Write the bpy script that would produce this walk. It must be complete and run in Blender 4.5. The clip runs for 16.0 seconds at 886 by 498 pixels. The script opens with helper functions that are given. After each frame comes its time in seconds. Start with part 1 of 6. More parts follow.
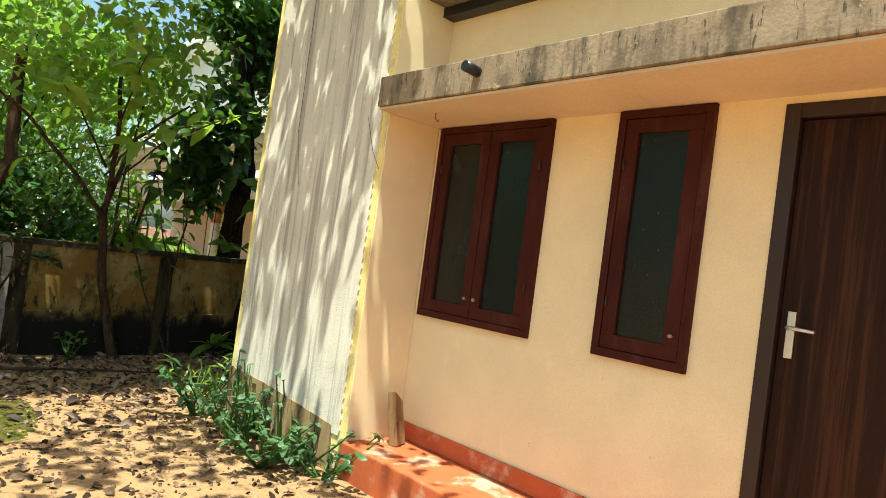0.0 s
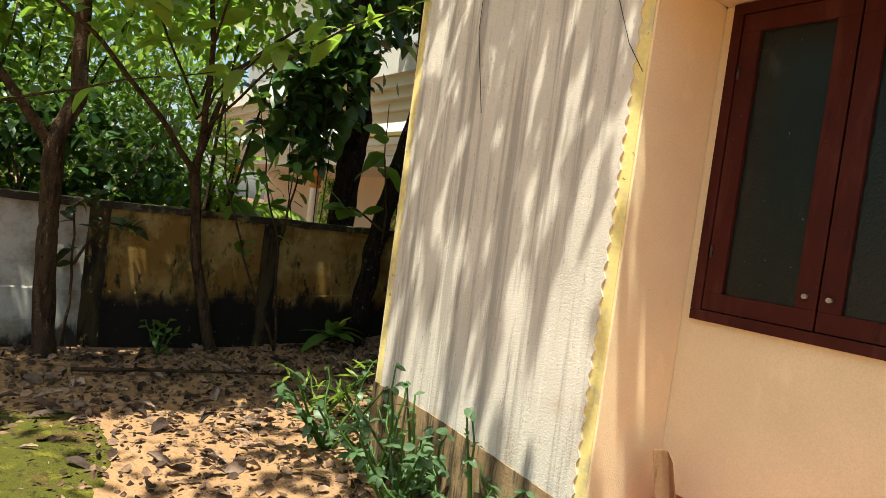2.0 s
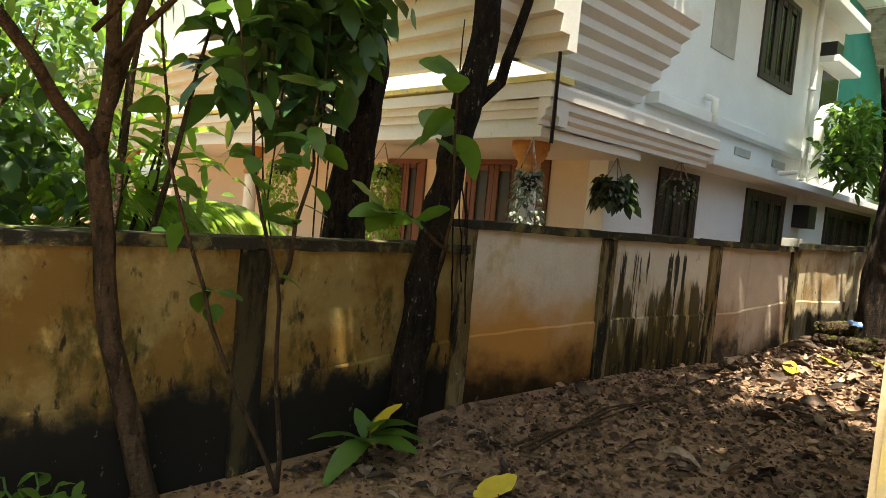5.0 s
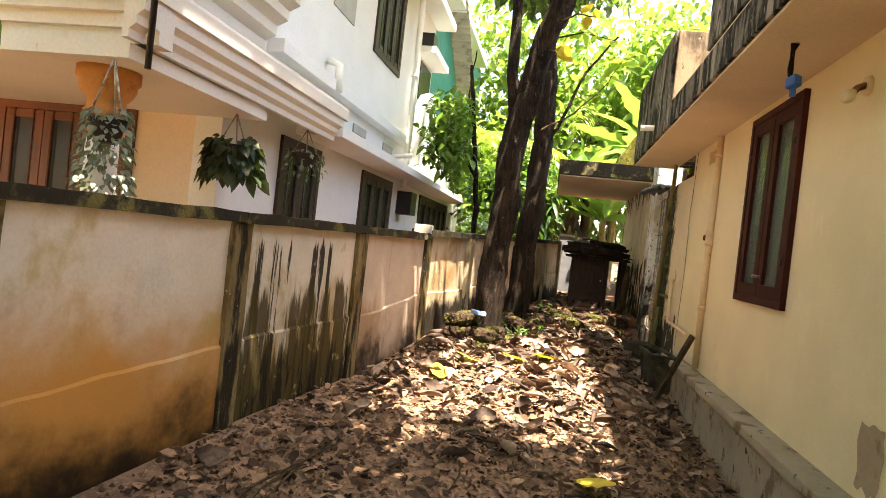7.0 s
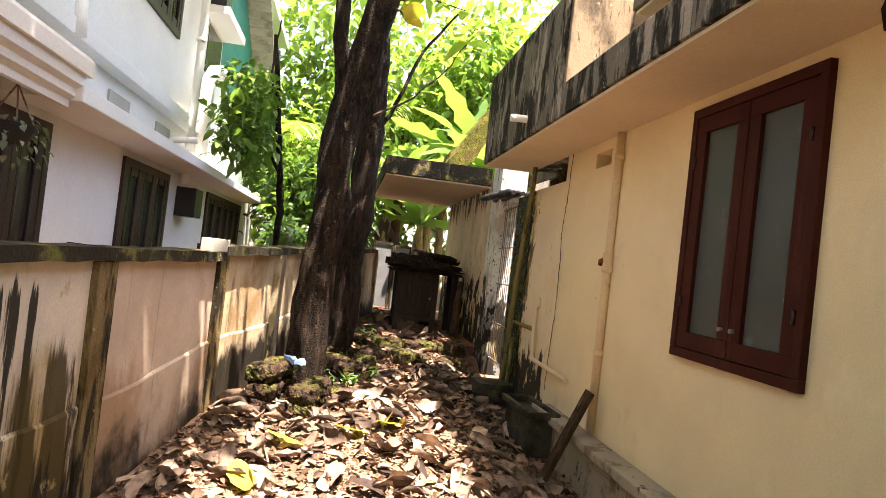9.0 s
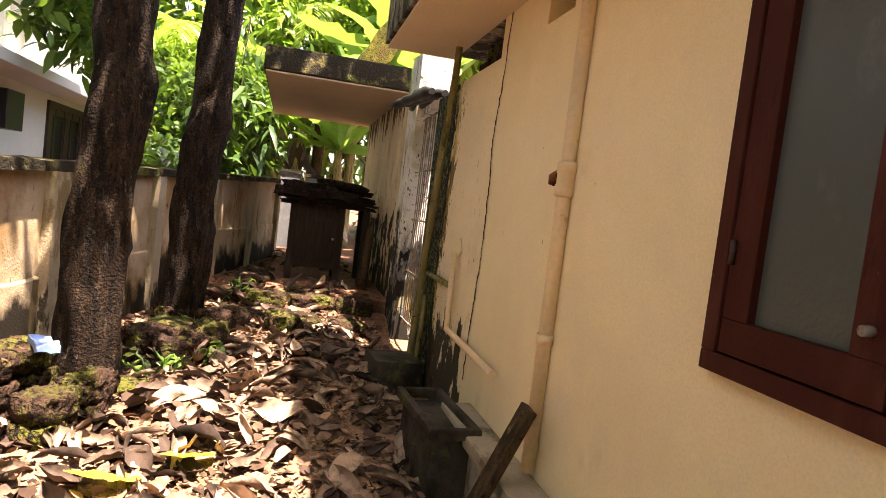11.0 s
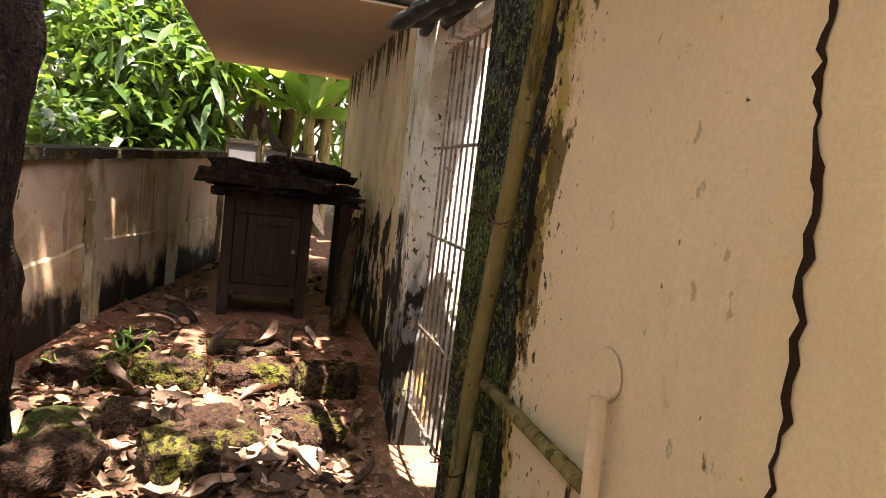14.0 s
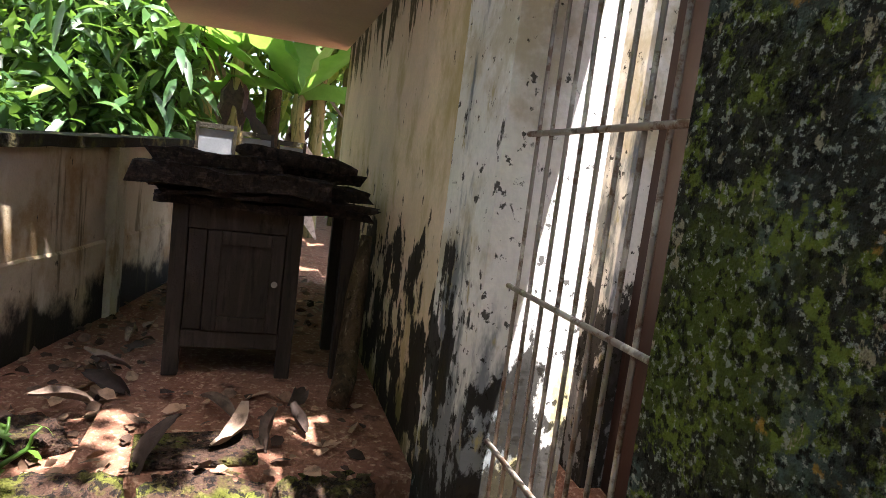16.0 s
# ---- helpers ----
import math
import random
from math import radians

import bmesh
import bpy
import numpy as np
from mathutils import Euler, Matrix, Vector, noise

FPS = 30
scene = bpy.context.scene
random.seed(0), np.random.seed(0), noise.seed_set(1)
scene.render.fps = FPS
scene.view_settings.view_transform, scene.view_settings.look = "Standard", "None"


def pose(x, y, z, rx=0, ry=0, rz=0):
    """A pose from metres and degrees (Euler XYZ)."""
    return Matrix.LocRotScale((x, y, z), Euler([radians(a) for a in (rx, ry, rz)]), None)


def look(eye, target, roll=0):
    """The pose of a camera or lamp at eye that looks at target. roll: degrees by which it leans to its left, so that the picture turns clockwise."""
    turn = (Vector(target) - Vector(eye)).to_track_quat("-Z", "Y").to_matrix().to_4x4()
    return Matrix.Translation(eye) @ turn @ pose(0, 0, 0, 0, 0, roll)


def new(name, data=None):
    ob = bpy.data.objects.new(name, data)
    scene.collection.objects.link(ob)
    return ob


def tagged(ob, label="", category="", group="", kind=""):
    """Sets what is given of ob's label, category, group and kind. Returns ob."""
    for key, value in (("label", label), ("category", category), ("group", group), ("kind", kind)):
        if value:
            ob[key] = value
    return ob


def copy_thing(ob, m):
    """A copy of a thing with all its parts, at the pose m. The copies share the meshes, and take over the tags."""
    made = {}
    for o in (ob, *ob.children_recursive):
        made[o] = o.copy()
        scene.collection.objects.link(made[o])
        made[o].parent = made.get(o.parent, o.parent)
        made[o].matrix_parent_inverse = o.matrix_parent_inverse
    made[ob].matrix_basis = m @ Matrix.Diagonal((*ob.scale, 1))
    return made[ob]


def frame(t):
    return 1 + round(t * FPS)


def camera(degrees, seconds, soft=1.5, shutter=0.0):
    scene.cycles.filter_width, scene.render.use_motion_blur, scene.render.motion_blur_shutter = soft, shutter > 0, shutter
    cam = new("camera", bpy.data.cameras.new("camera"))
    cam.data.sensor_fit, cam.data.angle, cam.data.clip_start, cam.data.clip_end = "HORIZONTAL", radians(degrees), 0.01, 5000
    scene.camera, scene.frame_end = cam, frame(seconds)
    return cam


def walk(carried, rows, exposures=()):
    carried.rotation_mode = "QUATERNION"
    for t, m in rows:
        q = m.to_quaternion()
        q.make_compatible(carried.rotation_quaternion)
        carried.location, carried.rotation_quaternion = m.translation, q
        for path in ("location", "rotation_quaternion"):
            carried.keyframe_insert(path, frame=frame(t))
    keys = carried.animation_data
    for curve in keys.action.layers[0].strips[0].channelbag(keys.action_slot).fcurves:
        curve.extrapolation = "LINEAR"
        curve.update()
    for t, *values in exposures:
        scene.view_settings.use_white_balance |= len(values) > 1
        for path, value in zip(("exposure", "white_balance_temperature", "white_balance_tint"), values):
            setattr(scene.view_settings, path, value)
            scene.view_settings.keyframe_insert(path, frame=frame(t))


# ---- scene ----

# The plan is drawn in units of U metres.
U = 0.88
cam = camera(68.7, 16.0, soft=0.7)
METRES, EYE, TILT, LEAN, TURN = 15.8 * U, 1.5 * U, 0.0, 0.0, -42.6
ROWS = [
    (0.0, 0.0, 0.0, 0.0, -0.19, 1.39, -7.65),
    (0.5, -0.0161, 0.0252, -0.0019, 1.88, 0.38, -7.6),
    (1.0, -0.0309, 0.0604, -0.0054, 3.58, -0.59, -7.71),
    (1.5, -0.0485, 0.0899, -0.0077, 5.46, -1.7, -7.73),
    (2.0, -0.0628, 0.1228, -0.0075, 6.82, -2.34, -7.58),
    (2.5, -0.0809, 0.1599, -0.0052, 7.92, -2.9, -7.02),
    (3.0, -0.0993, 0.1924, -0.0039, 8.52, -3.27, -6.8),
    (5.5, -0.1667, 0.3323, -0.0059, -7.89, -3.95, -4.75),
    (6.0, -0.1617, 0.3629, -0.0096, -16.02, -5.17, -4.63),
    (6.5, -0.162, 0.393, -0.0117, -26.6, -4.54, -5.25),
    (7.0, -0.1509, 0.4187, -0.0092, -37.8, -0.77, -6.34),
    (7.5, -0.1361, 0.4462, 0.0051, -46.66, 2.5, -6.68),
    (8.0, -0.1264, 0.4732, 0.0107, -51.09, 3.24, -6.74),
    (8.5, -0.1035, 0.4982, 0.0046, -52.78, 2.77, -6.71),
    (9.0, -0.0819, 0.5196, 0.0008, -56.03, 1.21, -6.54),
    (9.5, -0.0558, 0.5315, -0.0017, -57.28, 0.12, -6.66),
    (10.0, -0.0199, 0.5415, -0.0022, -58.82, -1.14, -6.95),
    (12.5, 0.114, 0.6191, 0.005, -61.47, -5.81, -6.39),
    (13.0, 0.1346, 0.6412, 0.0079, -61.99, -5.87, -6.48),
    (13.5, 0.1588, 0.6522, 0.0066, -61.97, -6.05, -6.57),
    (14.0, 0.1835, 0.6692, 0.0081, -62.11, -6.29, -6.77),
    (14.5, 0.2055, 0.6852, 0.0089, -61.54, -6.43, -6.93),
    (15.0, 0.2335, 0.696, 0.0076, -61.04, -6.61, -7.03),
    (15.5, 0.2476, 0.7104, 0.0094, -61.64, -6.88, -7.06),
    (16.0, 0.2568, 0.7297, 0.0092, -63.0, -7.09, -7.19),
]
walk(cam, [(t, pose(0, 0, EYE, TILT, LEAN, TURN) @ pose(METRES * x, METRES * y, METRES * z, 90 + pitch, roll, yaw)) for t, x, y, z, yaw, pitch, roll in ROWS],
     exposures=[(0.0, 1.2, 6400, -9), (1.5, 1.1, 6700, -1), (3.0, 0.95, 6700, 9), (5.5, 2.45, 7400, 3), (6.5, 2.95, 7800, 15), (7.5, 3.1, 7700, 16), (9.0, 2.95, 7300, 20), (10.0, 2.95, 7100, 22), (12.5, 2.9, 9400, 31), (14.0, 3.1, 7500, 27), (16.0, 3.1, 6100, 17)])

# ---- world and sun ----
SUN_WAY = Vector((-0.23, -0.135, 1.0)).normalized()
world = bpy.data.worlds.new("sky")
scene.world = world
world.use_nodes = True
wn = world.node_tree.nodes
sky = wn.new("ShaderNodeTexSky")
sky.sky_type = "NISHITA"
sky.sun_disc = False
sky.sun_elevation = math.asin(SUN_WAY.z)
sky.sun_rotation = math.atan2(SUN_WAY.x, SUN_WAY.y)
sky.dust_density = 3.0
wn["Background"].inputs[1].default_value = 0.11
world.node_tree.links.new(sky.outputs[0], wn["Background"].inputs[0])
sun_data = bpy.data.lights.new("sun", "SUN")
sun_data.energy, sun_data.angle, sun_data.color = 5.0, radians(0.53), (1.0, 0.95, 0.86)
sun = new("sun", sun_data)
sun.matrix_world = look(SUN_WAY * 40, (0, 0, 0))


# ---- materials ----
class Nodes:
    """A node material under way."""

    def __init__(self, name, rough=0.8, metal=0.0):
        self.m = bpy.data.materials.new(name)
        self.m.use_nodes = True
        self.t = self.m.node_tree
        self.b = self.t.nodes["Principled BSDF"]
        self.b.inputs["Roughness"].default_value = rough
        self.b.inputs["Metallic"].default_value = metal
        self.pos = self.t.nodes.new("ShaderNodeNewGeometry").outputs["Position"]

    def node(self, kind):
        return self.t.nodes.new(kind)

    def put(self, a, b):
        self.t.links.new(a, b)

    def math(self, op, a, b=0.0, clamp=False):
        n = self.node("ShaderNodeMath")
        n.operation, n.use_clamp = op, clamp
        for sock, v in zip(n.inputs, (a, b)):
            if isinstance(v, (int, float)):
                sock.default_value = v
            else:
                self.put(v, sock)
        return n.outputs[0]

    def noise(self, scale, detail=4.0, rough=0.6, off=0.0):
        s = scale if isinstance(scale, tuple) else (scale, scale, scale)
        mp = self.node("ShaderNodeMapping")
        mp.inputs["Scale"].default_value = s
        mp.inputs["Location"].default_value = (off, off * 1.7, off * 0.6)
        self.put(self.pos, mp.inputs["Vector"])
        n = self.node("ShaderNodeTexNoise")
        n.inputs["Scale"].default_value = 1.0
        n.inputs["Detail"].default_value = detail
        n.inputs["Roughness"].default_value = rough
        self.put(mp.outputs[0], n.inputs["Vector"])
        return n.outputs["Fac"]

    def span(self, v, lo, hi, a=0.0, b=1.0):
        n = self.node("ShaderNodeMapRange")
        n.interpolation_type = "SMOOTHSTEP"
        self.put(v, n.inputs["Value"])
        for k, x in zip(("From Min", "From Max", "To Min", "To Max"), (lo, hi, a, b)):
            n.inputs[k].default_value = x
        return n.outputs["Result"]

    def axis(self, which):
        n = self.node("ShaderNodeSeparateXYZ")
        self.put(self.pos, n.inputs[0])
        return n.outputs["XYZ".index(which)]

    def mix(self, fac, a, b, blend="MIX"):
        n = self.node("ShaderNodeMix")
        n.data_type, n.blend_type = "RGBA", blend
        for sock, v in zip((n.inputs[0], n.inputs[6], n.inputs[7]), (fac, a, b)):
            if isinstance(v, (int, float)):
                sock.default_value = v
            elif isinstance(v, tuple):
                sock.default_value = (*v, 1.0)
            else:
                self.put(v, sock)
        return n.outputs[2]

    def bump(self, height, strength, dist=0.01):
        n = self.node("ShaderNodeBump")
        n.inputs["Strength"].default_value = strength
        n.inputs["Distance"].default_value = dist
        self.put(height, n.inputs["Height"])
        self.put(n.outputs[0], self.b.inputs["Normal"])

    def done(self, colour):
        if isinstance(colour, tuple):
            self.b.inputs["Base Color"].default_value = (*colour, 1.0)
        else:
            self.put(colour, self.b.inputs["Base Color"])
        return self.m


def stained(name, base, layers=(), rough=0.85, metal=0.0, bump=0.3, grain=60.0, mottle=0.12, random=0.0, dist=0.004):
    """A surface of one base colour with mottling, and stains laid over it: (colour, scale, lo, hi, strength, height) where
    height is None or (z0, z1, gain) and perhaps an axis: the stain spreads from z0 towards z1 by that gain; or a list of such."""
    n = Nodes(name, rough, metal)
    n.b.inputs["Specular IOR Level"].default_value = 0.12 if rough > 0.52 else 0.4
    broad = n.noise(2.3, 5.0)
    fine = n.noise(grain, 3.0)
    col = n.mix(n.span(broad, 0.3, 0.7), tuple(c * (1 - mottle) for c in base), tuple(min(1.0, c * (1 + mottle)) for c in base))
    col = n.mix(n.span(fine, 0.3, 0.75, 0.0, 0.35), col, tuple(c * 0.72 for c in base))
    for i, (c, scale, lo, hi, strength, height) in enumerate(layers):
        v = n.noise(scale, 6.0, 0.65, 3.1 * (i + 1))
        if height:
            for part_of in height if isinstance(height, list) else [height]:
                z0, z1, gain = part_of[:3]
                along = n.axis(part_of[3] if len(part_of) > 3 else "Z")
                v = n.math("ADD", v, n.span(along, z1 * U, z0 * U, 0.0, gain))
        col = n.mix(n.span(v, lo, hi, 0.0, strength), col, c)
    if random:
        r = n.node("ShaderNodeObjectInfo").outputs["Random"]
        col = n.mix(n.span(r, 0.0, 1.0, 0.0, random), col, tuple(c * 0.45 for c in base))
    if bump:
        n.bump(n.math("ADD", fine, n.math("MULTIPLY", broad, 2.0)), bump, dist)
    return n.done(col)


BLACK_ALGAE = (0.013, 0.011, 0.008)
MOSS = (0.12, 0.14, 0.02)
STREAK = (14.0, 14.0, 0.55)
cream = stained("cream_plaster", (0.83, 0.685, 0.43), [((0.68, 0.48, 0.24), 1.1, 0.54, 0.78, 0.35, None), ((0.46, 0.31, 0.16), (2.5, 2.5, 1.2), 0.66, 0.82, 0.45, (0.1, 0.8, 0.12)), ((0.12, 0.08, 0.04), 9.0, 0.73, 0.765, 0.7, None), ((0.20, 0.13, 0.07), (28, 28, 14), 0.715, 0.745, 0.8, None), ((0.88, 0.75, 0.51), (5, 5, 3), 0.60, 0.72, 0.5, None)], rough=0.75, bump=0.35, grain=130, mottle=0.05)
cream_old = stained("mould_stained_cream_plaster", (0.74, 0.60, 0.42), [((0.42, 0.32, 0.12), (3, 3, 2.0), 0.46, 0.68, 0.8, None), ((0.07, 0.055, 0.02), (7, 7, 2.0), 0.66, 0.72, 0.95, (2.55, 2.0, 0.22)), ((0.12, 0.11, 0.035), (3, 3, 1.2), 0.66, 0.80, 0.9, (0.3, 1.2, 0.34)), (BLACK_ALGAE, (6, 6, 3.6), 0.64, 0.69, 0.97, [(0.9, 1.7, 0.22), (0.35, 0.8, -0.06)]), (BLACK_ALGAE, (15, 15, 6), 0.67, 0.70, 0.9, (1.0, 1.9, 0.07))], bump=0.4, mottle=0.12)
cream_edge = stained("cream_plaster_with_black_mould_edge", (0.82, 0.67, 0.44), [((0.50, 0.37, 0.16), 2.2, 0.58, 0.76, 0.45, None), ((0.42, 0.31, 0.06), (5, 5, 2.5), 0.60, 0.74, 0.85, (11.18, 10.80, 0.28, "X")), ((0.13, 0.085, 0.025), (8, 8, 5), 0.70, 0.75, 0.9, (11.2, 10.66, 0.24, "X")), (BLACK_ALGAE, (9, 9, 6), 0.70, 0.74, 0.97, (11.2, 10.90, 0.33, "X")), (BLACK_ALGAE, (30, 30, 22), 0.69, 0.72, 0.9, (11.1, 10.6, 0.12, "X")), (BLACK_ALGAE, (6, 6, 3.0), 0.70, 0.75, 0.95, (0.2, 1.2, 0.36)), ((0.34, 0.27, 0.16), (16, 16, 12), 0.66, 0.70, 0.6, (1.7, 2.2, 0.03)), ((0.22, 0.17, 0.09), 13.0, 0.71, 0.75, 0.7, None)], bump=0.4, grain=110, mottle=0.06)
white_old = stained("flaking_whitewash", (0.80, 0.78, 0.73), [((0.45, 0.38, 0.22), 3.0, 0.5, 0.66, 0.7, None), ((0.13, 0.15, 0.16), (5, 5, 1.6), 0.56, 0.68, 0.9, (0.4, 2.0, 0.20)), ((0.40, 0.33, 0.12), (7, 7, 3), 0.60, 0.68, 0.8, (0.4, 1.8, 0.08)), (BLACK_ALGAE, (7, 7, 4), 0.64, 0.69, 0.95, (0.8, 1.7, 0.20)), (BLACK_ALGAE, 22.0, 0.62, 0.66, 0.9, (0.8, 2.2, 0.05))], bump=0.5)
mossy = stained("black_mossy_plaster", (0.030, 0.031, 0.024), [((0.085, 0.115, 0.018), 3.2, 0.48, 0.62, 0.85, None), ((0.085, 0.12, 0.105), 5.0, 0.52, 0.62, 0.85, None), ((0.15, 0.20, 0.03), 22.0, 0.53, 0.61, 0.85, (0.4, 2.0, 0.03)), ((0.34, 0.37, 0.32), 75.0, 0.55, 0.62, 0.8, None), ((0.36, 0.33, 0.23), (34, 34, 16), 0.61, 0.66, 0.85, None), ((0.38, 0.22, 0.04), 9.0, 0.64, 0.69, 0.85, None), ((0.006, 0.006, 0.005), 48.0, 0.52, 0.60, 0.9, None), ((0.005, 0.005, 0.005), (13, 13, 8), 0.58, 0.65, 0.92, None)], bump=1.0, grain=90, dist=0.03)
soffit = stained("slab_underside_paint", (0.66, 0.54, 0.40), [((0.50, 0.36, 0.22), 2.0, 0.58, 0.75, 0.45, None), ((0.16, 0.10, 0.05), 7.0, 0.70, 0.74, 0.7, None)], bump=0.15, mottle=0.05)
fascia_dark = stained("algae_streaked_concrete", (0.17, 0.15, 0.12), [((0.36, 0.31, 0.25), (9, 9, 2.4), 0.52, 0.60, 0.85, None), ((0.012, 0.011, 0.009), (6, 6, 2.0), 0.47, 0.56, 0.95, None), ((0.012, 0.011, 0.009), (24, 24, 2.0), 0.58, 0.64, 0.8, None), ((0.50, 0.45, 0.37), (26, 26, 7), 0.64, 0.69, 0.7, None), ((0.10, 0.075, 0.045), 12.0, 0.58, 0.66, 0.7, None)], bump=0.7, dist=0.012)
fascia_front = stained("weathered_slab_edge", (0.30, 0.225, 0.15), [((0.13, 0.10, 0.07), (8, 8, 3.0), 0.46, 0.62, 0.8, None), ((0.10, 0.080, 0.06), (22, 22, 2.0), 0.54, 0.66, 0.6, None), ((0.055, 0.045, 0.034), (4, 4, 2.0), 0.52, 0.68, 0.85, None), ((0.62, 0.48, 0.26), 14.0, 0.64, 0.70, 0.6, None), ((0.03, 0.03, 0.025), (40, 40, 9), 0.60, 0.66, 0.8, None)], bump=0.35, dist=0.006)
fin_plaster = stained("streaked_bare_plaster", (0.68, 0.625, 0.53), [((0.34, 0.31, 0.265), (13, 13, 0.45), 0.49, 0.64, 0.8, None), ((0.84, 0.79, 0.70), (22, 22, 1.0), 0.58, 0.70, 0.6, None), ((0.17, 0.155, 0.13), (7, 7, 0.6), 0.60, 0.72, 0.7, (0.0, 2.4, 0.04)), ((0.26, 0.24, 0.20), (70, 70, 22), 0.60, 0.68, 0.5, None), ((0.44, 0.30, 0.16), 2.4, 0.62, 0.78, 0.4, (0.2, 0.9, 0.12))], bump=0.6, grain=120, mottle=0.08)
fin_base = stained("brown_streaked_old_plaster", (0.34, 0.23, 0.12), [((0.05, 0.045, 0.03), (16, 16, 1.6), 0.48, 0.60, 0.92, None), ((0.55, 0.42, 0.22), 9.0, 0.62, 0.70, 0.6, None)], bump=0.7)
yellow_edge = stained("flaking_yellow_paint", (0.80, 0.66, 0.26), [((0.5, 0.44, 0.3), 9.0, 0.5, 0.62, 0.6, None), ((0.05, 0.05, 0.03), 14.0, 0.64, 0.7, 0.8, None)], bump=0.3)
red_oxide = stained("red_oxide_cement", (0.45, 0.11, 0.045), [((0.62, 0.48, 0.36), 4.0, 0.52, 0.68, 0.6, None), ((0.15, 0.06, 0.03), 6.0, 0.6, 0.7, 0.6, None)], rough=0.55, bump=0.1)
frame_paint = stained("maroon_window_paint", (0.050, 0.010, 0.007), [((0.095, 0.030, 0.022), (9, 9, 1.6), 0.5, 0.7, 0.6, None), ((0.020, 0.006, 0.005), (30, 30, 6), 0.58, 0.68, 0.7, None), ((0.16, 0.10, 0.08), (60, 60, 40), 0.68, 0.71, 0.6, None)], rough=0.55, bump=0.25, grain=120)
door_wood = stained("dark_door_veneer", (0.024, 0.009, 0.005), [((0.062, 0.024, 0.011), (30, 30, 0.9), 0.48, 0.64, 0.8, None), ((0.008, 0.004, 0.003), (11, 11, 0.6), 0.50, 0.68, 0.8, None)], rough=0.55, bump=0.2)
steel = stained("brushed_steel", (0.62, 0.60, 0.56), rough=0.35, metal=0.9, bump=0.05)
wall_paint = stained("algae_stained_compound_plaster", (0.60, 0.53, 0.42), [((0.34, 0.25, 0.06), (2.2, 2.2, 1.6), 0.55, 0.74, 0.8, (0.0, 1.2, 0.20)), ((0.46, 0.21, 0.05), 1.3, 0.46, 1.08, 0.98, (0.35, 1.15, 0.52)), ((0.022, 0.013, 0.006), 2.2, 0.56, 1.10, 1.0, (-0.1, 0.72, 0.62)), (BLACK_ALGAE, (16, 16, 0.8), 0.66, 0.73, 0.9, None)], bump=0.4, mottle=0.08)
wall_yellow = stained("yellow_algae_compound_plaster", (0.27, 0.195, 0.070), [((0.16, 0.085, 0.016), 2.2, 0.42, 0.62, 0.85, (0.3, 0.9, 0.1)), ((0.42, 0.32, 0.13), (5, 5, 3), 0.58, 0.70, 0.6, (1.15, 0.8, 0.06)), ((0.06, 0.048, 0.012), (7, 7, 3.5), 0.53, 0.66, 0.85, None), (BLACK_ALGAE, (2.4, 2.4, 2.2), 0.58, 0.86, 1.0, (-0.10, 0.72, 0.60)), (BLACK_ALGAE, (14, 14, 5), 0.60, 0.70, 0.9, (-0.1, 0.8, 0.18)), ((0.16, 0.15, 0.08), (34, 34, 20), 0.66, 0.70, 0.6, None)], bump=0.7, grain=80)
wall_dark = stained("brown_stained_compound_plaster", (0.50, 0.40, 0.27), [((0.27, 0.155, 0.05), 2.4, 0.45, 0.66, 0.8, None), ((0.62, 0.54, 0.40), (6, 6, 2.0), 0.60, 0.72, 0.6, (1.5, 1.0, 0.06)), (BLACK_ALGAE, (2.6, 2.6, 2.0), 0.60, 0.80, 0.98, (0.3, 0.98, 0.42)), ((0.09, 0.068, 0.03), (8, 8, 0.8), 0.62, 0.74, 0.75, (1.0, 1.6, 0.06)), (BLACK_ALGAE, (22, 22, 9), 0.64, 0.69, 0.8, None)], bump=0.7, grain=80)
wall_streaked = stained("drip_streaked_compound_plaster", (0.56, 0.50, 0.40), [((0.30, 0.21, 0.08), (3, 3, 1.6), 0.5, 0.7, 0.85, (0.0, 1.2, 0.28)), (BLACK_ALGAE, (11, 11, 0.5), 0.69, 0.73, 0.95, [(1.15, 1.35, 0.12), (7.80, 7.6, -0.2, "X")]), ((0.050, 0.036, 0.011), (6, 6, 0.5), 0.57, 0.66, 0.93, [(0.72, 1.22, 0.27), (0.62, 0.25, -0.12), (6.42, 6.62, -0.14, "X"), (7.85, 7.65, -0.14, "X")]), (BLACK_ALGAE, (9, 9, 1.4), 0.68, 0.76, 0.9, [(0.80, 1.10, 0.20), (0.6, 0.3, -0.08), (6.4, 6.6, -0.1, "X")]), ((0.36, 0.28, 0.12), (7, 7, 5), 0.64, 0.72, 0.7, (0.3, 0.7, 0.06))], bump=0.6, grain=80)
wall_brown = stained("brownish_compound_plaster", (0.47, 0.38, 0.30), [((0.27, 0.17, 0.10), (2.2, 2.2, 1.4), 0.52, 0.74, 0.8, (0.0, 1.0, 0.28)), ((0.10, 0.075, 0.05), (12, 12, 0.7), 0.62, 0.72, 0.7, None), (BLACK_ALGAE, (2.4, 2.4, 2.0), 0.66, 0.92, 0.95, (0.0, 0.75, 0.42))], bump=0.4)
pale_wood = stained("split_pale_timber", (0.26, 0.15, 0.075), [((0.12, 0.06, 0.03), (30, 30, 3), 0.5, 0.64, 0.8, None)], bump=0.5)
bare_plaster = stained("bare_tan_plaster", (0.42, 0.32, 0.22), [((0.24, 0.17, 0.11), 14.0, 0.5, 0.64, 0.8, None)], bump=0.7)
